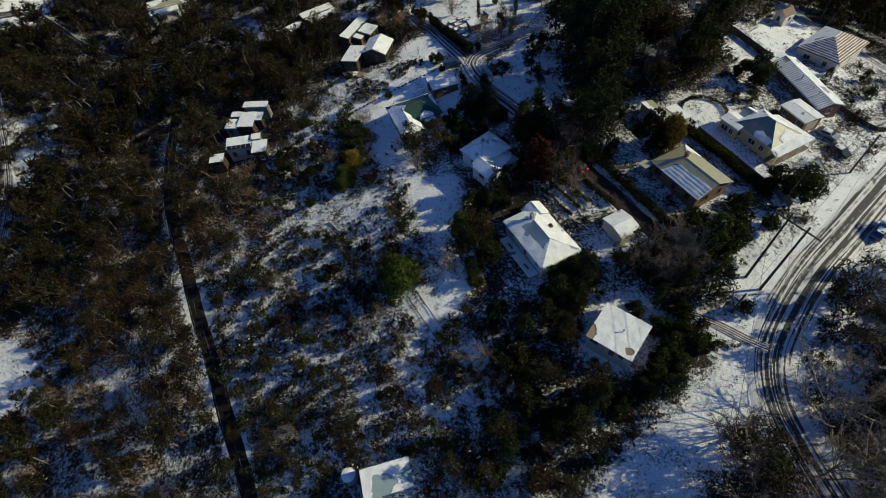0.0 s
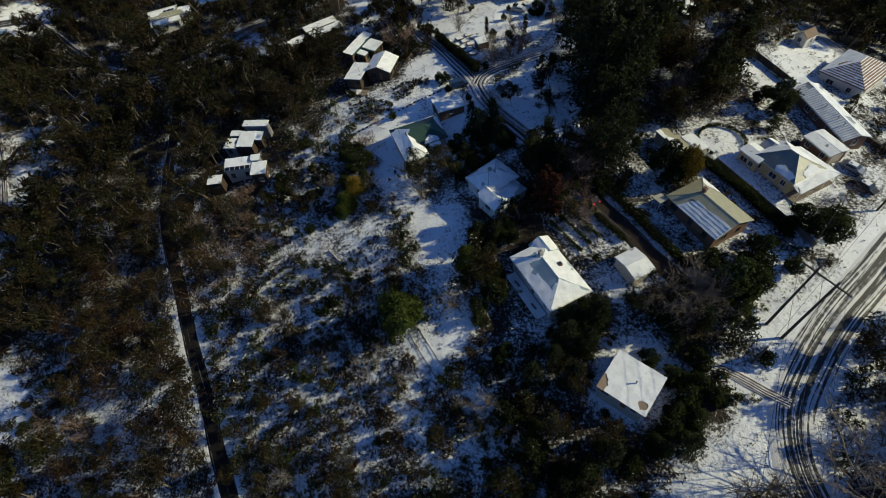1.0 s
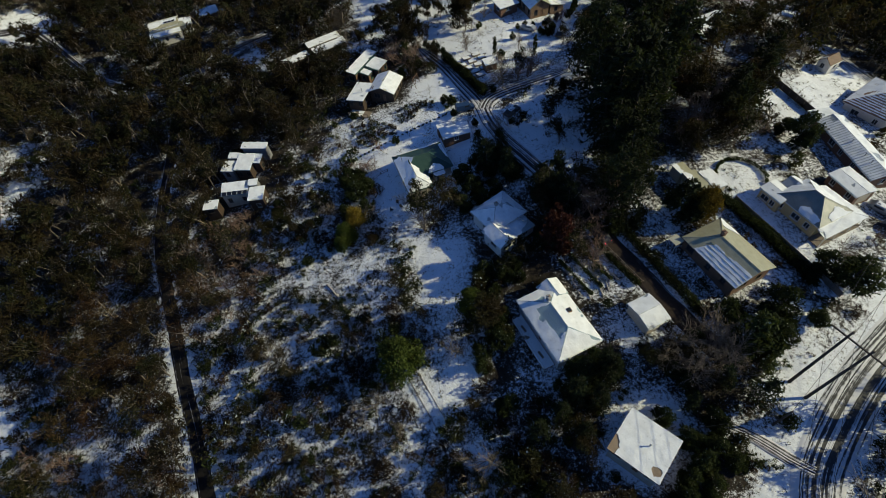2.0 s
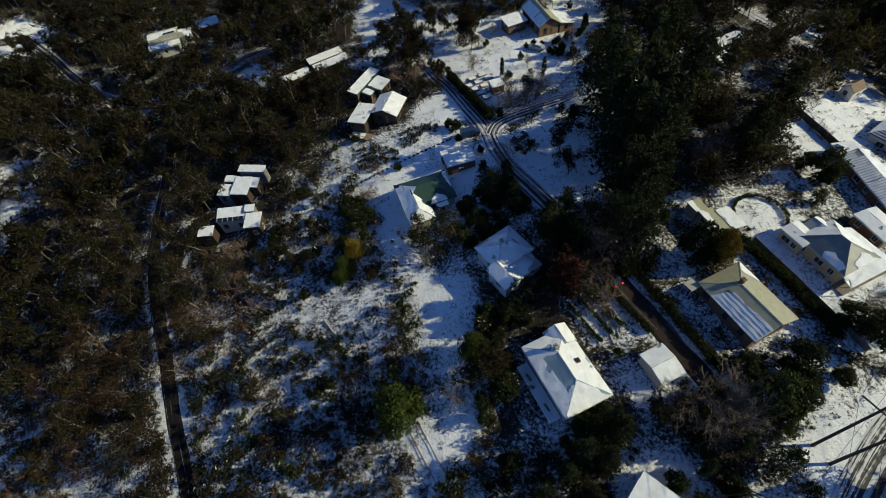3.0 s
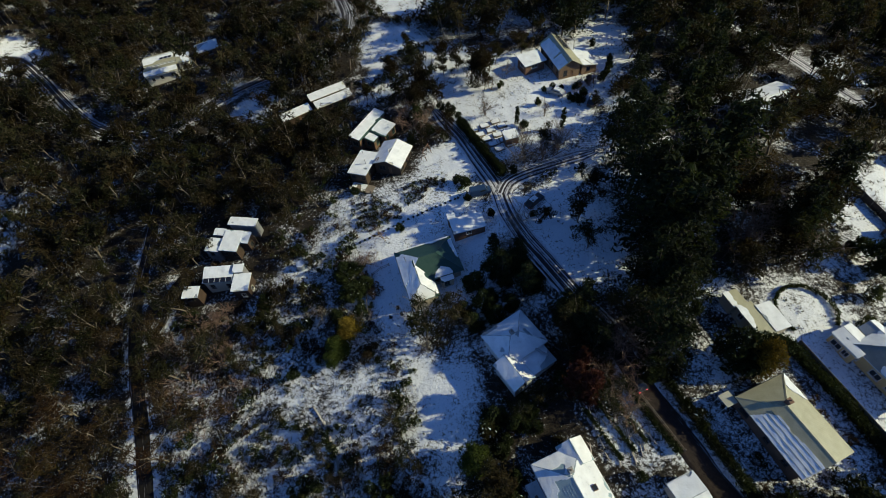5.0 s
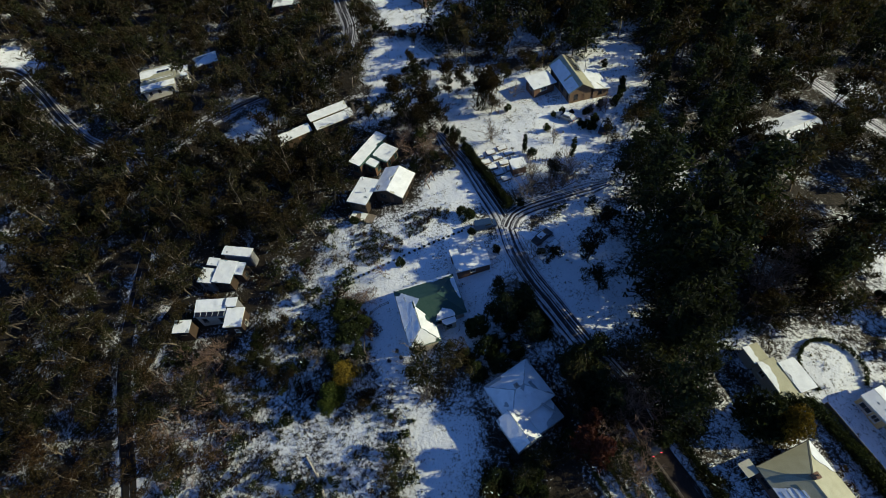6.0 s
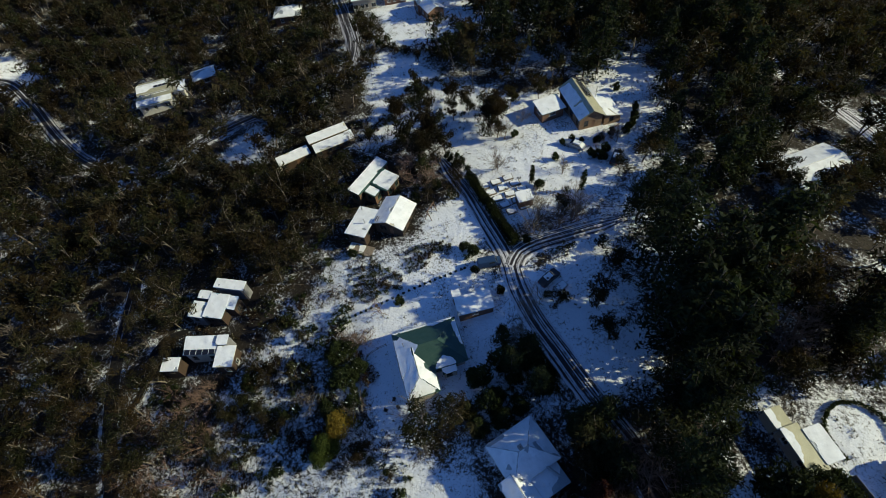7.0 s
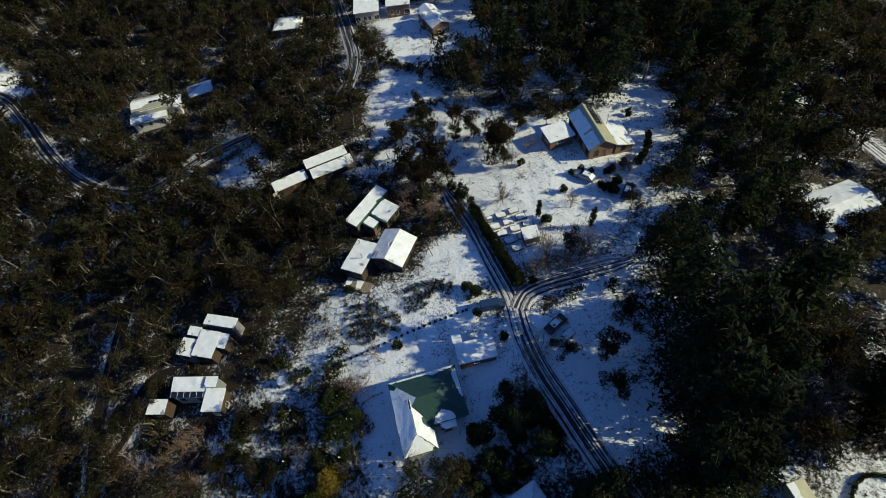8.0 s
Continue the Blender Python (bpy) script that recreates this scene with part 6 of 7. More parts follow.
def build_tufts():
    """Low heath and twig tangles that poke through the snow, too many to count."""
    x, y = scatter(70000, {"b": 0.9, "h": 1.0, "f": 0.30, "p": 0.25, "s": 1.0, "g": 0.4, "c": 0.16, "v": 0.4})
    k = 11
    r = RNG.uniform(0.2, 0.65, len(x))
    q = RNG.normal(size=(len(x), k, 3)) * np.array((0.55, 0.55, 0.42)) * r[:, None, None]
    q[..., 2] = np.abs(q[..., 2]) + 0.08
    q += np.stack([x, y, gz(x, y)], -1)[:, None, :]
    cut = len(x) // 2
    tagged(new("heath", leaf_mesh("heath", q[:cut].reshape(-1, 3), 0.19, SHRUB_LEAF, 0.8)), "low dark heath tufts poking through snow", "heath", kind="stuff")
    tagged(new("heath", leaf_mesh("heath", q[cut:].reshape(-1, 3), 0.19, HEATH_LEAF, 0.8)), "low brown dead grass tufts poking through snow", "heath", kind="stuff")
    x, y = scatter(15000, {"b": 1.0, "h": 0.8, "f": 0.7, "p": 0.3, "s": 0.8, "g": 0.5, "c": 0.05, "v": 0.5})
    k = 5
    q = RNG.normal(size=(len(x), k, 3)) * np.array((0.5, 0.5, 0.3))
    q[..., 2] = np.abs(q[..., 2]) + 0.15
    q += np.stack([x, y, gz(x, y)], -1)[:, None, :]
    tagged(new("twigs", leaf_mesh("twigs", q.reshape(-1, 3), 0.085, BARK_GREY, 0.7, 16.0)), "bare grey-brown twigs standing through snow", "undergrowth", kind="stuff")


def build_thicket():
    """Leafless reddish brush, too dense to count."""
    brush = [bare_parts(i, BARK_RED, 3, 4) for i in range(3)]
    items = []
    for poly, n in ((BROWN[1], 60), ([(-108, 40), (-84, 44), (-62, 40), (-54, 14), (-96, 8)], 50), ([(-62, 84), (-55, 90), (-52, 86), (-58, 82)], 10)):
        lo, hi = np.array(poly).min(0), np.array(poly).max(0)
        while n > 0:
            x, y = RNG.uniform(lo, hi)
            if inside(poly, x, y):
                n -= 1
                if free_spot(x, y, 0.8) and line_distance(LINES["road_west"], np.array(x), np.array(y)) > 2.2:
                    items.append(((brush[RNG.integers(3)],), spot(x, y, RNG.uniform(0.4, 0.75), 6)))
    join_plants("brushwood", items, "leafless reddish-brown brushwood over snow", "undergrowth")


def build_specials():
    bares = [bare_parts(i, twigs=8, thin=0.9) for i in range(3)]
    gums = [gum_parts(i, GUM_LEAF, 1500, 0.38) for i in range(3)]
    red = bare_parts(9, BARK_RED, twigs=8, thin=0.9)
    for x, y, s in ((35.0, 50.8, 1.25), (31.5, 47.5, 1.0), (38.0, 53.0, 1.0), (50.5, 22.0, 2.1), (47.0, 15.0, 1.5), (57.0, 33.5, 1.4), (56.0, 27.5, 1.1), (53.0, 16.0, 1.2), (-13.4, 84.0, 1.15), (5.0, 120.5, 0.8), (-4.3, 139.4, 0.95), (-2.7, 149.1, 0.8), (10.0, 137.1, 0.6), (8.6, 125.5, 0.9), (12.2, 125.6, 1.0), (5.0, 125.0, 0.9),
                    (50.2, 112.1, 0.9), (2.4, 98.4, 0.8), (5.5, 106.5, 0.7), (62.0, 40.0, 1.1), (66.0, 45.0, 1.0), (31.0, 163.0, 0.8), (9.0, 122.5, 0.7), (60.5, 67.5, 0.6), (5.0, 121.8, 0.9), (-3.9, 139.2, 0.55), (0.9, 155.2, 0.7), (-15.3, 85.5, 0.95), (48.3, 111.1, 1.1), (3.5, 103.5, 0.8), (30.2, 51.8, 1.2), (28.6, 50.4, 1.0), (35.2, 47.4, 1.3), (33.4, 48.6, 1.2), (36.6, 49.4, 1.1)):
        plant("bare_tree", bares[RNG.integers(3)], x, y, s, "leafless grey tree with fine twigs", "tree", "bare trees")
    for k in range(32):
        x, y = 34 + RNG.uniform(0, 28), 0 + RNG.uniform(0, 22)
        if line_distance(LINES["road_main"], np.array(x), np.array(y)) > 4.6:
            plant("bare_tree", bares[RNG.integers(3)] if k % 2 else red, x, y, RNG.uniform(1.0, 1.7), "leafless brownish tree in a roadside thicket", "tree", "bare trees")
    for x, y, s in ((12.3, 126.0, 0.8), (-24.5, 104.0, 0.6), (10.5, 127.5, 0.6), (20.5, 69.0, 1.0), (17.0, 75.0, 1.1), (22.5, 80.5, 1.6), (21.0, 79.0, 1.45), (24.0, 81.5, 1.4), (22.0, 82.5, 1.3), (19.0, 78.0, 1.2), (11.2, 123.6, 0.95), (8.5, 122.0, 0.8), (17.6, 143.6, 0.35), (19.4, 144.5, 0.3), (-18.6, 133.0, 1.2), (-22.5, 138.5, 1.2), (46.5, 101.0, 1.7), (50.0, 104.5, 1.5), (43.0, 97.0, 1.4), (52.5, 98.0, 1.3), (-28.1, 96.6, 0.75), (-26.5, 97.8, 0.6), (20.8, 148.0, 0.6), (22.5, 150.0, 0.5), (19.4, 147.2, 0.55), (22.0, 146.8, 0.6), (68.5, 70.0, 0.6)):
        plant("bare_tree", red, x, y, s, "leafless reddish-brown tree with fine twigs", "tree", "bare trees")
    dome = dome_parts(BRIGHT_LEAF, 5200, 0.16)
    dome_dark = dome_parts(HEDGE_LEAF)
    gold = dome_parts(GOLD_LEAF, 4600, 0.16)
    for x, y, s in ((-15.6, 50.0, 2.5), (-3.0, 60.8, 1.5), (-16.6, 52.5, 1.1)):
        plant("garden_tree", dome, x, y, s, "rounded bright green tree standing in snow", "tree", "bright green trees")
    plant("garden_tree", gold, -27.6, 82.2, 1.45, "yellow-green wattle tree in bloom", "tree")
    for x, y, s in ((-29.5, 79.0, 1.3), (-30.2, 76.8, 1.0)):
        plant("garden_tree", dome, x, y, s, "rounded bright green tree standing in snow", "tree", "bright green trees")
    plant("garden_tree", gold, 39.4, 76.2, 1.5, "golden rounded conifer beside a house", "tree", sz=1.3)
    for x, y, s in ((36.4, 77.4, 2.0), (41.6, 78.8, 1.2), (64.0, 95.5, 1.7), (59.5, 61.8, 1.9), (56.5, 65.0, 1.2), (38.8, 56.4, 1.3), (46.5, 57.0, 1.7), (17.0, 50.2, 0.9), (1.6, 54.0, 1.3), (-0.6, 67.2, 1.1), (23.4, 75.0, 1.3), (-28.6, 90.0, 1.3), (-31.0, 94.5, 1.2), (-4.8, 91.0, 1.2), (-1.2, 94.0, 1.2), (3.2, 95.6, 1.1), (-2.7, 87.2, 1.2), (-6.4, 85.8, 0.9), (-4.4, 83.2, 1.0), (-0.8, 84.6, 1.0), (3.4, 94.2, 0.9), (5.8, 90.2, 0.9), (-47.4, 89.0, 1.0), (10.3, 22.6, 1.4), (13.5, 24.0, 1.5), (6.3, 27.5, 1.5), (2.6, 43.0, 1.1), (61.8, 98.8, 0.9), (26.0, 40.8, 0.9), (30.3, 37.2, 0.8), (27.5, 30.0, 0.9),
                    (24.5, 28.5, 0.8), (33.0, 40.5, 0.9), (21.0, 26.0, 0.8), (30.0, 46.2, 0.9), (46.5, 54.0, 1.0), (42.0, 53.5, 0.8), (-26.5, 92.5, 0.9), (-29.0, 96.0, 0.8), (-1.5, 88.5, 0.8),
                    (5.0, 91.0, 0.75), (1.0, 91.5, 0.8), (2.0, 87.0, 0.9), (-4.0, 91.0, 0.6), (10.5, 84.0, 0.8), (-21.0, 105.5, 0.55), (-2.0, 107.8, 0.5), (-9.5, 117.5, 0.6), (2.6, 119.2, 0.5), (6.5, 107.0, 0.45),
                    (3.0, 66.5, 0.9), (5.0, 68.5, 0.8), (0.5, 62.5, 0.8), (2.0, 57.5, 0.8), (1.8, 54.5, 0.7), (31.0, 88.5, 0.9), (-0.5, 149.5, 0.5), (-12.0, 158.5, 0.7), (-16.0, 163.0, 0.9), (-22.0, 160.0, 0.9), (-7.4, 155.5, 1.0), (-12.4, 160.2, 0.9), (-31.4, 159.5, 0.9), (-27.3, 170.0, 0.9), (-36.0, 150.1, 0.8), (-17.7, 164.5, 0.8), (-12.8, 178.8, 0.9), (26.8, 156.3, 0.55), (27.2, 158.6, 0.5), (17.6, 146.6, 0.5), (19.3, 143.8, 0.6), (10.2, 146.4, 0.4), (27.5, 143.2, 0.8), (23.7, 166.4, 0.5), (-15.2, 142.8, 0.6), (-8.0, 152.7, 1.0), (-15.5, 156.7, 0.8), (-25.9, 163.6, 1.0), (-29.3, 158.2, 1.0), (-4.5, 149.5, 0.8), (-20.0, 150.5, 0.9), (-2.0, 160.0, 0.9), (5.0, 163.0, 0.8), (12.3, 147.6, 0.4), (14.4, 147.0, 0.35), (18.6, 147.6, 0.45), (21.0, 149.4, 0.5), (24.0, 149.6, 0.6), (25.5, 152.0, 0.6), (26.6, 154.4, 0.55), (17.2, 141.8, 0.6), (16.0, 142.6, 0.5), (18.4, 141.0, 0.6), (18.6, 143.0, 0.5), (5.0, 133.2, 0.6), (8.5, 141.4, 0.5), (-13.3, 140.2, 0.65), (-7.6, 116.4, 0.69), (-7.0, 112.2, 0.5), (-33.0, 116.6, 0.6), (41.2, 51.6, 2.1), (44.6, 52.6, 1.5), (38.6, 50.0, 1.2), (52.4, 55.4, 0.9), (14.6, 47.4, 1.5), (11.3, 83.8, 1.2), (28.4, 48.2, 1.0), (33.0, 53.0, 0.8), (28.8, 37.6, 0.95), (30.6, 34.6, 1.05), (28.2, 32.6, 0.95), (32.6, 36.8, 1.0), (26.6, 30.2, 0.9), (31.2, 31.4, 0.9), (24.6, 27.6, 0.9), (34.6, 34.6, 0.9), (29.0, 29.0, 0.8), (33.8, 39.4, 0.9)):
        if y > 140 and s >= 0.7:
            plant("gum_tree", gums[RNG.integers(3)], x, y, s * 0.8, "small olive gum tree on a snowy lawn", "tree", "lawn gum trees")
        else:
            plant("garden_tree", dome_dark, x, y, s, "dense dark evergreen garden tree", "tree", "evergreen garden trees")
    cyp = pine_parts(50, HEDGE_LEAF, 2200, 0.10, 0.42, 0.45)
    for x, y, s in ((3.5, 134.4, 0.36), (13.6, 132.2, 0.38), (27.0, 158.0, 0.15)):
        plant("cypress", cyp, x, y, s, "slim dark cypress on a snowy lawn", "tree", "slim cypresses", sz=1.0)
    mar = pine_parts(60, MAROON_LEAF, 2400, 0.12, 0.5, 0.4)
    for x, y, s in ((11.6, 72.0, 0.72), (13.8, 70.6, 0.76), (13.0, 75.0, 0.6)):
        plant("cypress", mar, x, y, s, "dark maroon columnar conifer", "tree", "maroon conifers")
    # open tall gums between the lawn and the cottage
    for x, y, s in ((3.4, 50.5, 1.0), (5.2, 63.5, 1.1), (2.7, 69.0, 1.0), (-0.4, 57.0, 0.95), (0.6, 74.0, 0.9), (8.6, 69.8, 1.1), (12.5, 81.5, 1.1), (8.0, 105.4, 0.55), (16.4, 99.0, 0.75), (15.0, 105.0, 0.8), (17.5, 111.0, 0.8), (44.5, 104.0, 1.3), (49.0, 99.0, 1.2), (54.0, 101.5, 1.3), (40.0, 93.5, 0.9), (-19.5, 130.5, 1.0), (-6.2, 152.6, 1.2), (-4.4, 154.2, 0.9), (-21.5, 135.5, 1.1), (-17.5, 137.5, 1.0), (-21.0, 141.0, 1.0), (-16.0, 144.0, 0.9), (53.0, 131.5, 0.75), (56.5, 130.0, 0.85), (60.5, 131.5, 0.9), (50.5, 134.5, 0.8), (64.5, 133.0, 0.9), (68.0, 135.5, 0.85), (47.5, 136.0, 0.9)):
        if keeps_sun(x, y, 9.5 * s):
            plant("gum_tree", gums[RNG.integers(3)], x, y, s, "open olive gum tree beside a snowy lawn", "tree", "lawn gum trees")
    # gums standing below the long huts and the western cabins
    for x, y, s in ((-57.2, 131.4, 0.9), (-54.2, 132.8, 0.95), (-51.4, 134.8, 0.85), (-48.6, 135.6, 0.9), (-45.8, 137.6, 0.85), (-43.4, 138.4, 0.8), (-40.6, 140.0, 0.75), (-52.6, 130.6, 0.9), (-47.2, 133.4, 0.85), (-46.6, 84.4, 0.6), (-49.6, 83.2, 0.65), (-43.8, 85.0, 0.55)):
        if keeps_sun(x, y, 9.5 * s):
            plant("gum_tree", gums[RNG.integers(3)], x, y, s, "open olive gum tree below a bush hut", "tree", "hut gum trees")
    # tall dark trees round the nearer houses and beyond the main road
    pines = [pine_parts(70 + i, leaves=2400, size=0.42, width=0.26) for i in range(2)]
    for x, y, s in ((15.0, 47.5, 0.5), (18.5, 47.0, 0.62), (13.5, 44.0, 0.6), (16.5, 43.0, 0.55), (11.0, 41.0, 0.5), (14.0, 38.0, 0.5), (68.0, 36.0, 0.8), (74.0, 42.0, 0.9), (80.0, 47.0, 0.95), (64.0, 28.0, 0.8), (70.0, 24.0, 0.85), (78.0, 34.0, 0.9), (88.0, 56.0, 0.9), (27.2, 86.0, 0.75), (24.4, 89.0, 0.8), (30.5, 88.5, 0.7), (26.0, 76.4, 0.95), (24.6, 80.0, 1.1), (29.0, 94.0, 1.0), (31.0, 103.0, 1.0), (50.0, 100.0, 1.0), (40.0, 112.0, 1.0), (24.0, 93.0, 0.95), (25.5, 101.5, 1.0), (25.0, 111.0, 1.05), (27.5, 120.5, 1.0), (30.0, 106.0, 1.05), (34.0, 100.0, 0.9), (57.0, 106.0, 0.9), (23.4, 124.0, 0.9), (26.6, 126.2, 1.0), (0.5, 92.5, 0.62), (3.4, 95.0, 0.62), (-1.2, 97.0, 0.52), (4.6, 90.0, 0.6), (10.6, 84.5, 0.62), (14.0, 85.0, 0.75), (13.4, 80.4, 0.72), (15.4, 77.6, 0.78)):
        if 20 < x < 36 and 84 < y < 119:
            s *= 1.45
        if 20 < x < 60 and 86 < y < 126 and not off_glades(x, y, 13 * s):
            continue
        plant("pine_tree", pines[RNG.integers(2)], x, y, min(s, lawn_cap(x, y) / 15.5), "tall dark green conifer in a dense stand", "tree", "dark conifers")


def hedge(pts, w, h, label):
    """A clipped hedge along a plan line: a dense mass of leaves over a twig core."""
    line = smooth_line(pts, 0.5)
    k = int(len(line) * 110 * w * h)
    i = RNG.integers(0, len(line), k)
    t = RNG.normal(0, 0.3, (k, 2))
    q = np.stack([line[i, 0] + t[:, 0] * w, line[i, 1] + t[:, 1] * w, gz(line[i, 0], line[i, 1]) + RNG.uniform(0, 1, k) ** 0.7 * h * (0.9 + 0.15 * np.sin(i * 0.4))], -1)
    ob = tagged(new("hedge", leaf_mesh("hedge", q, 0.26, HEDGE_LEAF)), label, "hedge")
    return ob


def power_pole(x, y, h, arm, turn, label="weathered timber power pole with a crossarm"):
    p = empty("power_pole", pose(x, y, float(gz(x, y)), 0, 0, turn), label, "power pole", "power poles")
    bm = bmesh.new()
    rod(bm, (0, 0, -0.5), (0, 0, h), 0.20, 0.13, 8)
    part("pole", bm, POLEWOOD, p)
    if arm:
        a = part("crossarm", boxes((-arm / 2, arm / 2, 0.13, 0.25, h - 0.9, h - 0.74), bevel=0.01), POLEWOOD, p)
        for u in (-0.45, -0.2, 0.2, 0.45):
            bm = bmesh.new()
            rod(bm, (u * arm, 0.19, h - 0.74), (u * arm, 0.19, h - 0.52), 0.05, 0.03, 6)
            part("insulator", bm, TRIM, a)
    return p


def wire(a, b, sag, label="sagging black overhead cable"):
    cu = bpy.data.curves.new("overhead_wire", "CURVE")
    cu.dimensions, cu.bevel_depth, cu.bevel_resolution = "3D", 0.025, 0
    sp = cu.splines.new("POLY")
    sp.points.add(14)
    for i in range(15):
        t = i / 14
        q = Vector(a).lerp(Vector(b), t)
        sp.points[i].co = (q.x, q.y, q.z - sag * 4 * t * (1 - t), 1)
    cu.materials.append(BLACK)
    tagged(new("overhead_wire", cu), label, "cable", "overhead wires")


def build_poles():
    # twin-pole transmission frame beside the road
    ax, ay, bx, by, top = 45.8, 46.1, 47.4, 43.7, 16.2
    z = float(gz(46.6, 44.9))
    turn = math.degrees(math.atan2(by - ay, bx - ax))
    f = empty("transmission_frame", pose((ax + bx) / 2, (ay + by) / 2, z, 0, 0, turn), "tall twin-pole timber frame with one long crossarm", "power pole")
    half = math.hypot(bx - ax, by - ay) / 2
    for s in (-1, 1):
        bm = bmesh.new()
        rod(bm, (s * half, 0, -0.8), (s * half, 0, top + (0.9 if s < 0 else 0.4)), 0.24, 0.15, 9)
        part("pole", bm, POLEWOOD, f)
    arm = part("crossarm", boxes((-3.6, 3.6, 0.16, 0.32, top - 0.9, top - 0.68), bevel=0.015), POLEWOOD, f)
    for u in (-3.4, 0.0, 3.4):
        bm = bmesh.new()
        rod(bm, (u, 0.24, top - 0.9), (u, 0.24, top - 1.5), 0.05, 0.09, 7)
        part("insulator", bm, TRIM, arm)
    across = Vector((math.cos(radians(turn)), math.sin(radians(turn)), 0))
    mid = Vector(((ax + bx) / 2, (ay + by) / 2, z + top - 1.5))
    power_pole(41.7, 39.9, 6.0, 0, 0, "short timber service pole beside the track")
    power_pole(72.6, 68.0, 9.5, 1.8, 40)
    far = Vector((96.0, 96.0, float(gz(96, 96)) + 16))
    near = Vector((22.0, -10.0, float(gz(22, -10)) + 17))
    for u in (-3.4, 0.0, 3.4):
        wire(mid + across * u, far + across * u, 1.2)
        wire(mid + across * u, near + across * u, 1.4)
    pole = Vector((41.7, 39.9, float(gz(41.7, 39.9)) + 5.8))
    wire(pole, Vector((72.6, 68.0, float(gz(72.6, 68.0)) + 8.8)), 0.9)
    wire(pole, Vector((24.5, 38.0, float(gz(24.5, 38)) + 3.3)), 0.5)


def fence(pts, h, label, spacing=2.2, rails=2, solid=None):
    """Posts and rails (or boards) along a plan line."""
    line = smooth_line(pts, spacing) if len(pts) > 2 else np.array([np.array(pts[0]) + (np.array(pts[1]) - np.array(pts[0])) * t for t in np.linspace(0, 1, max(2, int(np.hypot(pts[1][0] - pts[0][0], pts[1][1] - pts[0][1]) / spacing) + 1))])
    zs = [float(gz(*p)) for p in line]
    f = empty("fence", pose(line[0][0], line[0][1], zs[0]), label, "fence")
    o = Vector((line[0][0], line[0][1], zs[0]))
    post = boxes_mesh("post", TIMBER, (-0.06, 0.06, -0.06, 0.06, -0.4, h))
    for p, z in zip(line, zs):
        link_mesh("post", post, f, "", Matrix.Translation(Vector((p[0], p[1], z)) - o))
    for (p, z), (q, w) in zip(zip(line, zs), zip(line[1:], zs[1:])):
        a, b = Vector((p[0], p[1], z)) - o, Vector((q[0], q[1], w)) - o
        if solid:
            bm = bmesh.new()
            n = (b - a).cross(Vector((0, 0, 1))).normalized() * 0.03
            v = [bm.verts.new(c) for c in (a - n, b - n, b - n + Vector((0, 0, h - 0.05)), a - n + Vector((0, 0, h - 0.05)), a + n, b + n, b + n + Vector((0, 0, h - 0.05)), a + n + Vector((0, 0, h - 0.05)))]
            for g in ((0, 1, 2, 3), (7, 6, 5, 4), (3, 2, 6, 7), (0, 3, 7, 4), (1, 5, 6, 2)):
                bm.faces.new([v[i] for i in g])
            bmesh.ops.recalc_face_normals(bm, faces=bm.faces[:])
            part("board_panel", bm, solid, f)
        else:
            for k in range(rails):
                zz = h * (k + 0.75) / rails - 0.1
                bm = bmesh.new()
                rod(bm, a + Vector((0, 0, zz)), b + Vector((0, 0, zz)), 0.045, None, 5)
                part("rail", bm, TIMBER, f)
    return f


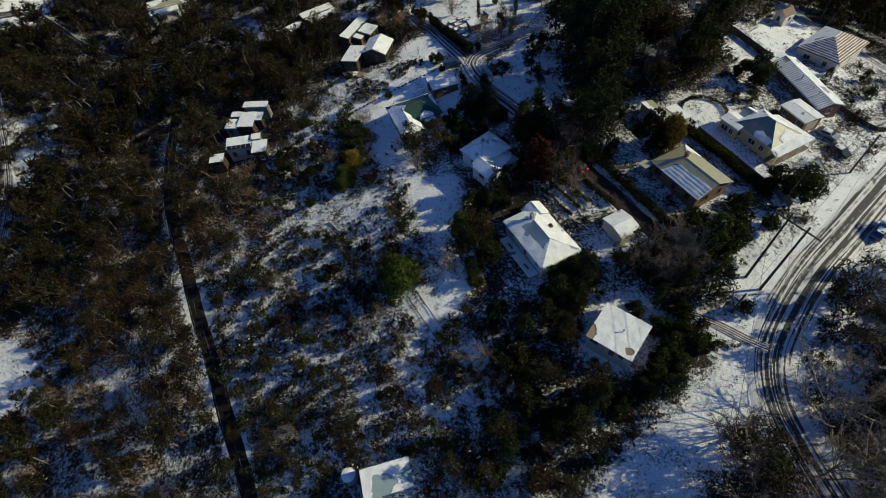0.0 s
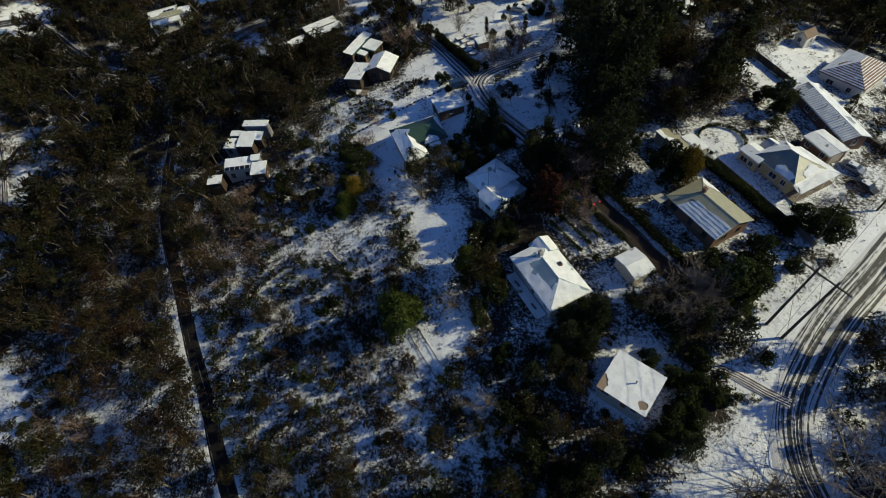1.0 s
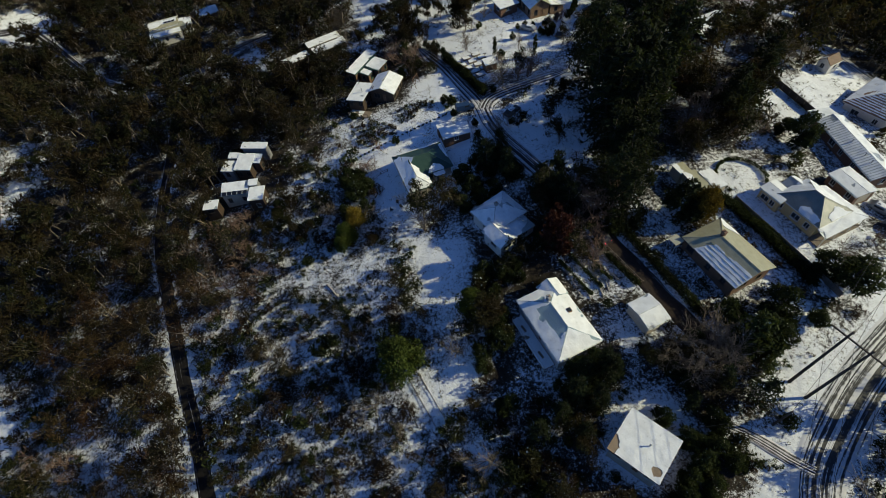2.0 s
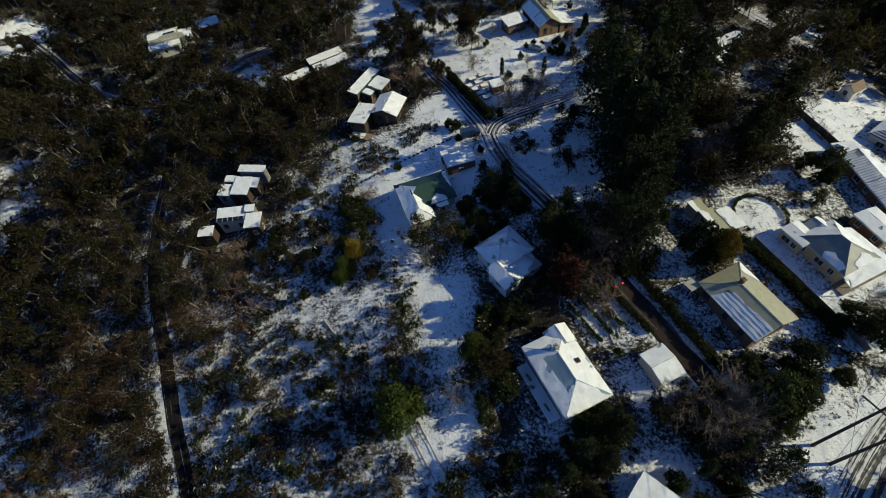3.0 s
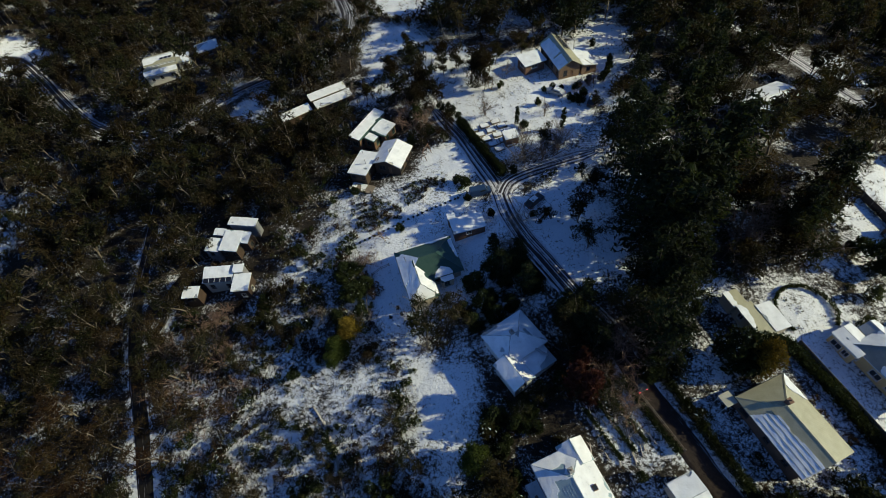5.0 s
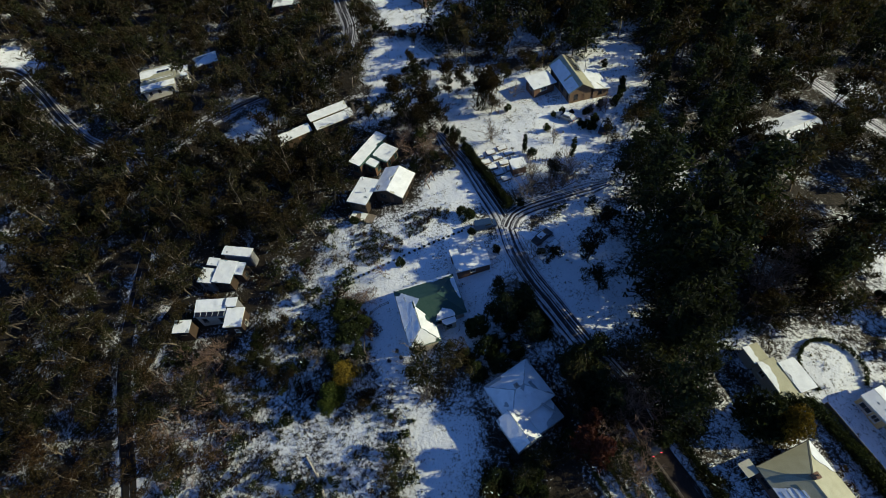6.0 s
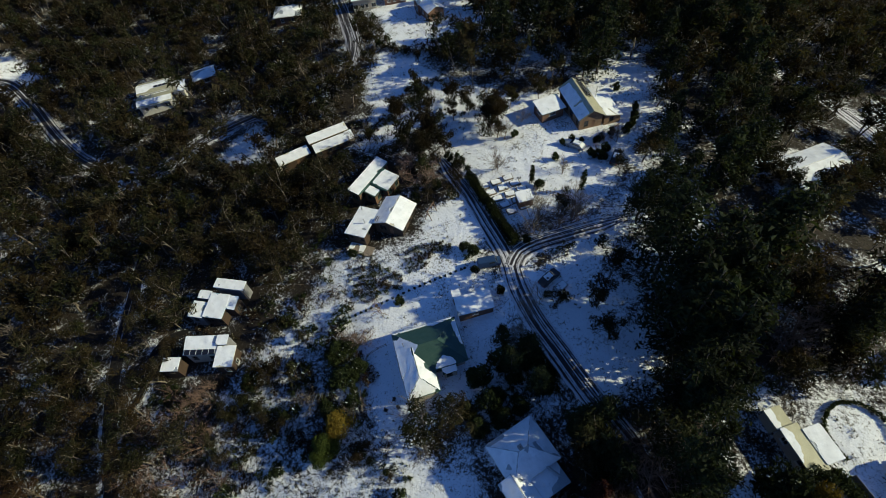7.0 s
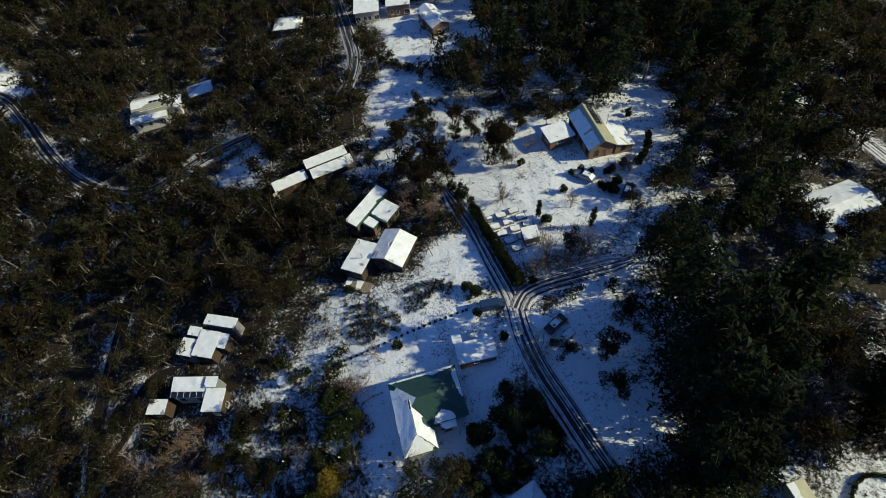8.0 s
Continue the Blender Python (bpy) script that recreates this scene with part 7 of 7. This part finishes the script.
def build_fences():
    fence([(66.4, 118.0), (71.5, 103.5)], 1.7, "dark timber boundary fence along the snowy yard", 2.0, solid=POLEWOOD)
    fence([(21.0, 73.2), (27.2, 63.6)], 1.1, "low timber fence beside the brown driveway")
    fence([(24.6, 75.5), (35.2, 57.2)], 1.2, "timber rail fence beside the brown driveway", 2.2, rails=3)
    fence([(47.0, 80.5), (58.0, 60.0)], 1.5, "timber side fence capped with snow", 2.2, solid=TIMBER)
    fence([(-22.3, 97.0), (-25.5, 95.0), (-26.0, 90.0), (-24.5, 85.0)], 1.0, "curved low garden fence in the snow")
    fence([(-24.6, 44.0), (-25.2, 52.0)], 0.9, "low timber fence edging a snowy bed")
    fence([(-14.5, 49.0), (-9.5, 41.0)], 0.5, "low sleeper edging beside a snowy bed", 1.6)
    fence([(-12.6, 49.6), (-7.8, 42.0)], 0.5, "low sleeper edging beside a snowy bed", 1.6)
    fence([(78.0, 89.0), (84.0, 80.0), (92.0, 84.0)], 1.2, "timber boundary fence along the snowy garden", 2.0, solid=POLEWOOD)
    fence([(8.4, 92.0), (3.0, 99.6)], 1.3, "dark boarded fence beside the lane", 1.8, solid=POLEWOOD)
    hedge([(44.6, 80.6), (48.0, 75.8), (52.0, 68.2), (54.6, 62.5)], 1.5, 1.8, "long clipped dark hedge dusted with snow")
    ball = [dome_parts(HEDGE_LEAF, 900, 0.27) for _ in range(2)]
    for x, y in smooth_line([(-13.0, 142.5), (-9.2, 134.4), (-5.9, 128.4), (-3.2, 124.0), (0.2, 118.4)], 1.5):
        plant("garden_tree", ball[RNG.integers(2)], x + RNG.uniform(-0.4, 0.4), y, RNG.uniform(0.38, 0.75), "rounded dark evergreen bush lining the lane", "bush", "bushes along the lane")
    # snow lumps along the hedge
    for x, y in smooth_line([(47.6, 80.4), (50.4, 75.4), (54.2, 68.6), (56.8, 63.0)], 0.95):
        r = RNG.uniform(0.35, 0.75)
        bm = bmesh.new()
        bmesh.ops.create_icosphere(bm, subdivisions=2, radius=1.0)
        for v in bm.verts:
            v.co = Vector((v.co.x * r * 1.3, v.co.y * r, v.co.z * 0.35 * r)) * (1 + 0.3 * noise.noise(v.co * 2.0 + Vector((x, y, 0))))
        me = bpy.data.meshes.new("snow_heap")
        bm.to_mesh(me)
        bm.free()
        me.materials.append(SNOW)
        ob = new("snow_heap", me)
        ob.matrix_basis = pose(x, y, float(gz(x, y)) + 0.12, 0, 0, RNG.uniform(0, 180))
        tagged(ob, "small heap of cleared white snow beside the hedge", "snow heap", "snow heaps by the hedge")
    hedge([(-9.6, 135.8), (-6.0, 129.6), (-2.6, 123.6), (0.4, 119.0)], 1.5, 2.1, "tall dark hedge beside the lane and garden beds")
    fence([(3.8, 132.6), (8.7, 130.6)], 1.2, "weathered picket fence beside the garden shed", 0.7, 2)
    hedge([(24.2, 77.4), (27.6, 71.4), (31.4, 64.6), (35.6, 57.4)], 1.3, 1.7, "dark untrimmed hedge beside the brown driveway")
    hedge([(20.2, 72.8), (23.2, 68.0), (26.2, 63.6)], 0.9, 1.1, "low dark hedge beside the brown driveway")
    for k in range(3):
        hedge([(13.6 + 1.9 * k, 69.0 + 1.3 * k), (18.2 + 1.9 * k, 62.2 + 1.3 * k)], 0.55, 0.8, "low dark garden hedge row in the snowy yard")
    hedge([(2.6, 98.0), (7.0, 91.6)], 1.8, 1.7, "dark hedge beside the lane")
    ring = [(50 + 4.6 * math.cos(t), 86.3 + 4.6 * math.sin(t)) for t in np.linspace(-0.5, 4.0, 14)]
    hedge(ring, 0.45, 0.9, "low curved hedge round a snowy circular lawn")


def car(x, y, yaw, paint, label, van=False, snowy=True, lit=False):
    """A parked car: body with bonnet, cabin and boot, glass, lamps and wheels."""
    c = empty("car", pose(x, y, float(gz(x, y)) + 0.04, 0, 0, yaw), label, "car", "parked cars")
    prof = [(-2.15, 0.35), (2.15, 0.35), (2.2, 0.75), (1.15, 0.92), (0.55, 1.42), (-1.2, 1.46), (-1.9, 0.98), (-2.2, 0.9)]
    if van:
        prof = [(-2.2, 0.35), (2.2, 0.35), (2.25, 0.95), (1.6, 1.1), (1.15, 1.85), (-2.15, 1.9), (-2.25, 1.0), (-2.25, 0.5)]
    bm = bmesh.new()
    rows = []
    for yy, k in ((-0.86, 0.94), (-0.80, 1.0), (0.80, 1.0), (0.86, 0.94)):
        rows.append([bm.verts.new((px * (0.99 if k < 1 else 1), yy * (0.86 if pz > 1.2 else 1.0), 0.35 + (pz - 0.35) * k)) for px, pz in prof])
    n = len(prof)
    for a, b in zip(rows, rows[1:]):
        for i in range(n):
            bm.faces.new((a[i], a[(i + 1) % n], b[(i + 1) % n], b[i]))
    bm.faces.new(rows[0][::-1])
    bm.faces.new(rows[-1])
    bmesh.ops.recalc_face_normals(bm, faces=bm.faces[:])
    body = part("body", bm, paint, c)
    gl = prof[3], prof[4]
    bm = bmesh.new()
    (x0, z0), (x1, z1) = gl
    v = [bm.verts.new(p) for p in ((x0 - 0.06, -0.68, z0 + 0.1), (x0 - 0.06, 0.68, z0 + 0.1), (x1 + 0.03, 0.62, z1 + 0.0), (x1 + 0.03, -0.62, z1 + 0.0))]
    bm.faces.new(v)
    bmesh.ops.translate(bm, verts=bm.verts[:], vec=(0.03, 0, 0.02))
    part("windscreen", bm, GLASS, body)
    for s in (-1, 1):
        part("side_window", boxes((-1.15 if not van else -0.1, 0.5 if not van else 1.0, s * 0.80 - 0.02, s * 0.80 + 0.02, 1.0 if not van else 1.15, 1.34 if not van else 1.65)), GLASS, body)
        part("headlight", boxes((2.14, 2.21, s * 0.62 - 0.14, s * 0.62 + 0.14, 0.6, 0.74)), TRIM, body)
        part("tail_light", boxes((-2.24, -2.18, s * 0.66 - 0.1, s * 0.66 + 0.1, 0.68, 0.85)), RED_LIT if lit else RED, body)
    for wx in (-1.35, 1.35):
        for s in (-1, 1):
            bm = bmesh.new()
            rod(bm, (wx, s * 0.70, 0.32), (wx, s * 0.88, 0.32), 0.32, None, 14)
            w = part("wheel", bm, BLACK, c)
            bm = bmesh.new()
            rod(bm, (wx, s * 0.86, 0.32), (wx, s * 0.89, 0.32), 0.19, None, 10)
            part("rim", bm, METAL, w)
    if snowy:
        z = 1.47 if not van else 1.9
        lay_snow(body, [(-1.1 if not van else -2.0, -0.6, z), (0.5 if not van else 1.1, -0.6, z), (0.5 if not van else 1.1, 0.6, z), (-1.1 if not van else -2.0, 0.6, z)], 0.93, 3, 0.09, 0.2, None, "snow on the car roof")


def build_clutter():
    car(-4.4, 113.9, 17, PAINT_BLUE, "dark blue van parked on the snow", True, False)
    car(6.8, 110.5, 48, PAINT_DARK, "dark car parked beside the lane", False, True)
    car(13.0, 145.4, 150, PAINT_GREY, "grey car under snow near the brick house", False, True)
    car(21.2, 141.2, 70, PAINT_DARK, "dark car with a snowy roof below the brick house", False, True)
    # timber swing frame beside the dark house
    f = empty("swing_frame", pose(-17.4, 126.6, float(gz(-17.4, 126.6)), 0, 0, 70), "reddish-brown timber swing frame standing in snow", "swing frame")
    for u in (-1.3, 1.3):
        for v in (-0.8, 0.8):
            bm = bmesh.new()
            rod(bm, (u, v, -0.3), (u, 0, 2.6), 0.08, None, 6)
            part("leg", bm, BOARD_BROWN, f)
    bm = bmesh.new()
    rod(bm, (-1.6, 0, 2.62), (1.6, 0, 2.62), 0.09, None, 6)
    part("top_beam", bm, BOARD_BROWN, f)
    sw = part("swing_seat", boxes((-0.3, 0.3, -0.12, 0.12, 0.5, 0.55), bevel=0.01), BLACK, f)
    for u in (-0.27, 0.27):
        bm = bmesh.new()
        rod(bm, (u, 0, 0.55), (u, 0, 2.55), 0.015, None, 4)
        part("chain", bm, METAL, sw)
    car(72.4, 78.0, -50, PAINT_GREY, "grey car with a snowy roof beside the garage", False, True)
    car(72.6, 73.2, -60, PAINT_DARK, "dark car with snow parked by the road", False, True)
    car(71.0, 53.6, 42, PAINT_BLUE, "blue car parked beside the road", False, True)
    car(21.5, 73.9, 118, PAINT_DARK, "dark car with lit red tail lamps in the driveway", False, False, True)
    # trailer beside the dark car
    t = empty("trailer", pose(8.9, 108.8, float(gz(8.9, 108.8)), 0, 0, 45), "small box trailer with snow in it", "trailer")
    part("tray", boxes((-1.1, 1.1, -0.7, -0.66, 0.45, 0.85), (-1.1, 1.1, 0.66, 0.7, 0.45, 0.85), (-1.1, -1.06, -0.7, 0.7, 0.45, 0.85), (1.06, 1.1, -0.7, 0.7, 0.45, 0.85), (-1.1, 1.1, -0.7, 0.7, 0.4, 0.45)), METAL, t)
    lay_snow(t, [(-1.05, -0.65, 0.7), (1.05, -0.65, 0.7), (1.05, 0.65, 0.7), (-1.05, 0.65, 0.7)], 1.0, 2, 0.1, 0.2, None, "snow in the trailer")
    for s in (-1, 1):
        bm = bmesh.new()
        rod(bm, (0, s * 0.74, 0.28), (0, s * 0.9, 0.28), 0.28, None, 12)
        part("wheel", bm, BLACK, t)
    part("drawbar", boxes((1.1, 2.1, -0.04, 0.04, 0.4, 0.48)), METAL, t)
    # rainwater tanks
    for x, y, r, h in ((-24.2, 18.1, 1.25, 2.1), (-42.0, 98.0, 0.9, 1.4)):
        tk = empty("water_tank", pose(x, y, float(gz(x, y))), "round iron rainwater tank capped with snow", "water tank", "water tanks")
        bm = bmesh.new()
        rod(bm, (0, 0, -0.4), (0, 0, h), r, None, 20)
        part("tank", bm, IRON_GREY, tk)
        bm = bmesh.new()
        rod(bm, (0, 0, h + 0.003), (0, 0, h + 0.22), r * 0.98, r * 0.35, 20)
        part("snow_cap", bm, SNOW, tk, "snow on the tank lid")
    # fenced vegetable beds beside the garden shed
    bed = boxes_mesh("bed_frame", TIMBER, (-1.1, 1.1, -0.75, -0.68, 0, 0.35), (-1.1, 1.1, 0.68, 0.75, 0, 0.35), (-1.1, -1.03, -0.68, 0.68, 0, 0.35), (1.03, 1.1, -0.68, 0.68, 0, 0.35))
    k = 0
    for i in range(5):
        for j in range(3 if i < 3 else 2):
            x, y = -6.6 + 1.55 * i + 2.5 * j, 133.8 - 1.75 * i + 1.25 * j
            b = empty("garden_bed", pose(x, y, float(gz(x, y)) - 0.03, 0, 0, 22 + RNG.uniform(-4, 4)), "raised timber garden bed heaped with snow", "garden bed", "raised garden beds")
            link_mesh("bed_frame", bed, b)
            lay_snow(b, [(-1.0, -0.66, 0.3), (1.0, -0.66, 0.3), (1.0, 0.66, 0.3), (-1.0, 0.66, 0.3)], 0.97, k, 0.16, 0.22, None, "snow heaped on the bed")
            k += 1
    # outdoor chairs and tables on the lawns
    for i, (x, y) in enumerate(((-19.2, 87.3), (-18.2, 86.0), (-20.3, 85.5), (-0.2, 73.0), (0.6, 74.2))):
        ch = empty("garden_chair", pose(x, y, float(gz(x, y)) + 0.02, 0, 0, 40 * i), "dark metal garden chair standing in snow", "chair", "garden chairs")
        part("seat", boxes((-0.28, 0.28, -0.28, 0.28, 0.42, 0.47), bevel=0.01), BLACK, ch)
        part("backrest", boxes((-0.28, 0.28, 0.25, 0.3, 0.5, 1.0), bevel=0.01), BLACK, ch)
        for a in (-0.25, 0.25):
            for c2 in (-0.25, 0.25):
                part("leg", boxes((a - 0.025, a + 0.025, c2 - 0.025, c2 + 0.025, -0.1, 0.42)), BLACK, ch)
    # fallen logs and sleepers in the scrub and wood heap by the cottage
    logm = raw_log()
    for x, y, turn, s in ((-28.5, 63.5, -58, 1.6), (-26.0, 58.5, -66, 1.3), (-22.6, 59.8, 85, 1.1), (-13.0, 61.0, -52, 0.9), (-31.0, 67.0, -48, 1.2), (-16.0, 60.5, -50, 0.9), (-35.0, 58.0, 20, 1.0), (-48.0, 50.0, 70, 1.2)):
        ob = new("fallen_log", logm)
        ob.matrix_basis = pose(x, y, float(gz(x, y)) + 0.12 * s, 0, 0, turn) @ Matrix.Diagonal((s * 1.6, s, s, 1))
        tagged(ob, "pale fallen log lying in the snow", "log", "fallen logs")
    for i in range(34):
        x, y = 15.5 + RNG.uniform(-1.5, 7.5), 66.5 + RNG.uniform(-4.5, 4.0)
        if free_spot(x, y, 0.6):
            ob = new("fallen_log", logm)
            ob.matrix_basis = pose(x, y, float(gz(x, y)) + 0.08, 0, RNG.uniform(-8, 8), RNG.uniform(90, 150)) @ Matrix.Diagonal((RNG.uniform(0.4, 1.0), 0.7, 0.7, 1))
            tagged(ob, "dark cut log in the untidy snowy yard", "log", "yard logs")
    # a row of small clipped shrubs across the snow
    ball = bush_parts(PINE_LEAF, 420, 0.40)
    for x, y in SHRUB_ROW:
        plant("shrub", ball, x, y, 0.25, "small dark clipped shrub planted in a row", "shrub", "row of clipped shrubs")


def raw_log():
    w = Wood(7)
    w.limb([(-1.5, 0, 0), (-0.5, 0.05, 0.02), (0.6, -0.04, 0.0), (1.6, 0.03, 0.03)], 0.17, 0.11)
    w.limb([(0.3, 0, 0), (0.9, 0.35, 0.1), (1.3, 0.75, 0.12)], 0.06, 0.03)
    return w.mesh("log", LOGWOOD)


SHRUB_ROW = smooth_line([(-32.4, 101.8), (-28.6, 103.6), (-24.7, 105.6), (-20.6, 107.7), (-16.6, 109.7), (-12.8, 111.4), (-9.1, 113.1)], 0.95)
RED = plain("red_lens", (0.5, 0.02, 0.02), (0.4, 0.02, 0.02), 0.3, 0, 5, 0.0)
PAINT_BLUE = plain("blue_car_paint", (0.03, 0.06, 0.14), (0.025, 0.05, 0.12), 0.3, 0.2, 3, 0.0)
PAINT_DARK = plain("charcoal_car_paint", (0.03, 0.032, 0.038), (0.025, 0.027, 0.03), 0.3, 0.2, 3, 0.0)
PAINT_GREY = plain("silver_car_paint", (0.32, 0.34, 0.36), (0.28, 0.30, 0.32), 0.3, 0.5, 3, 0.0)

RED_LIT = Mat("lit_tail_lamp", 0.3)
RED_LIT.p.inputs["Emission Color"].default_value = (1.0, 0.03, 0.04, 1)
RED_LIT.p.inputs["Emission Strength"].default_value = 6.0
RED_LIT = RED_LIT.color((0.5, 0.02, 0.02)).m
build_ground()
build_roads()
build_houses()
build_specials()
build_poles()
build_fences()
build_clutter()
build_thicket()
build_forest()
build_tufts()
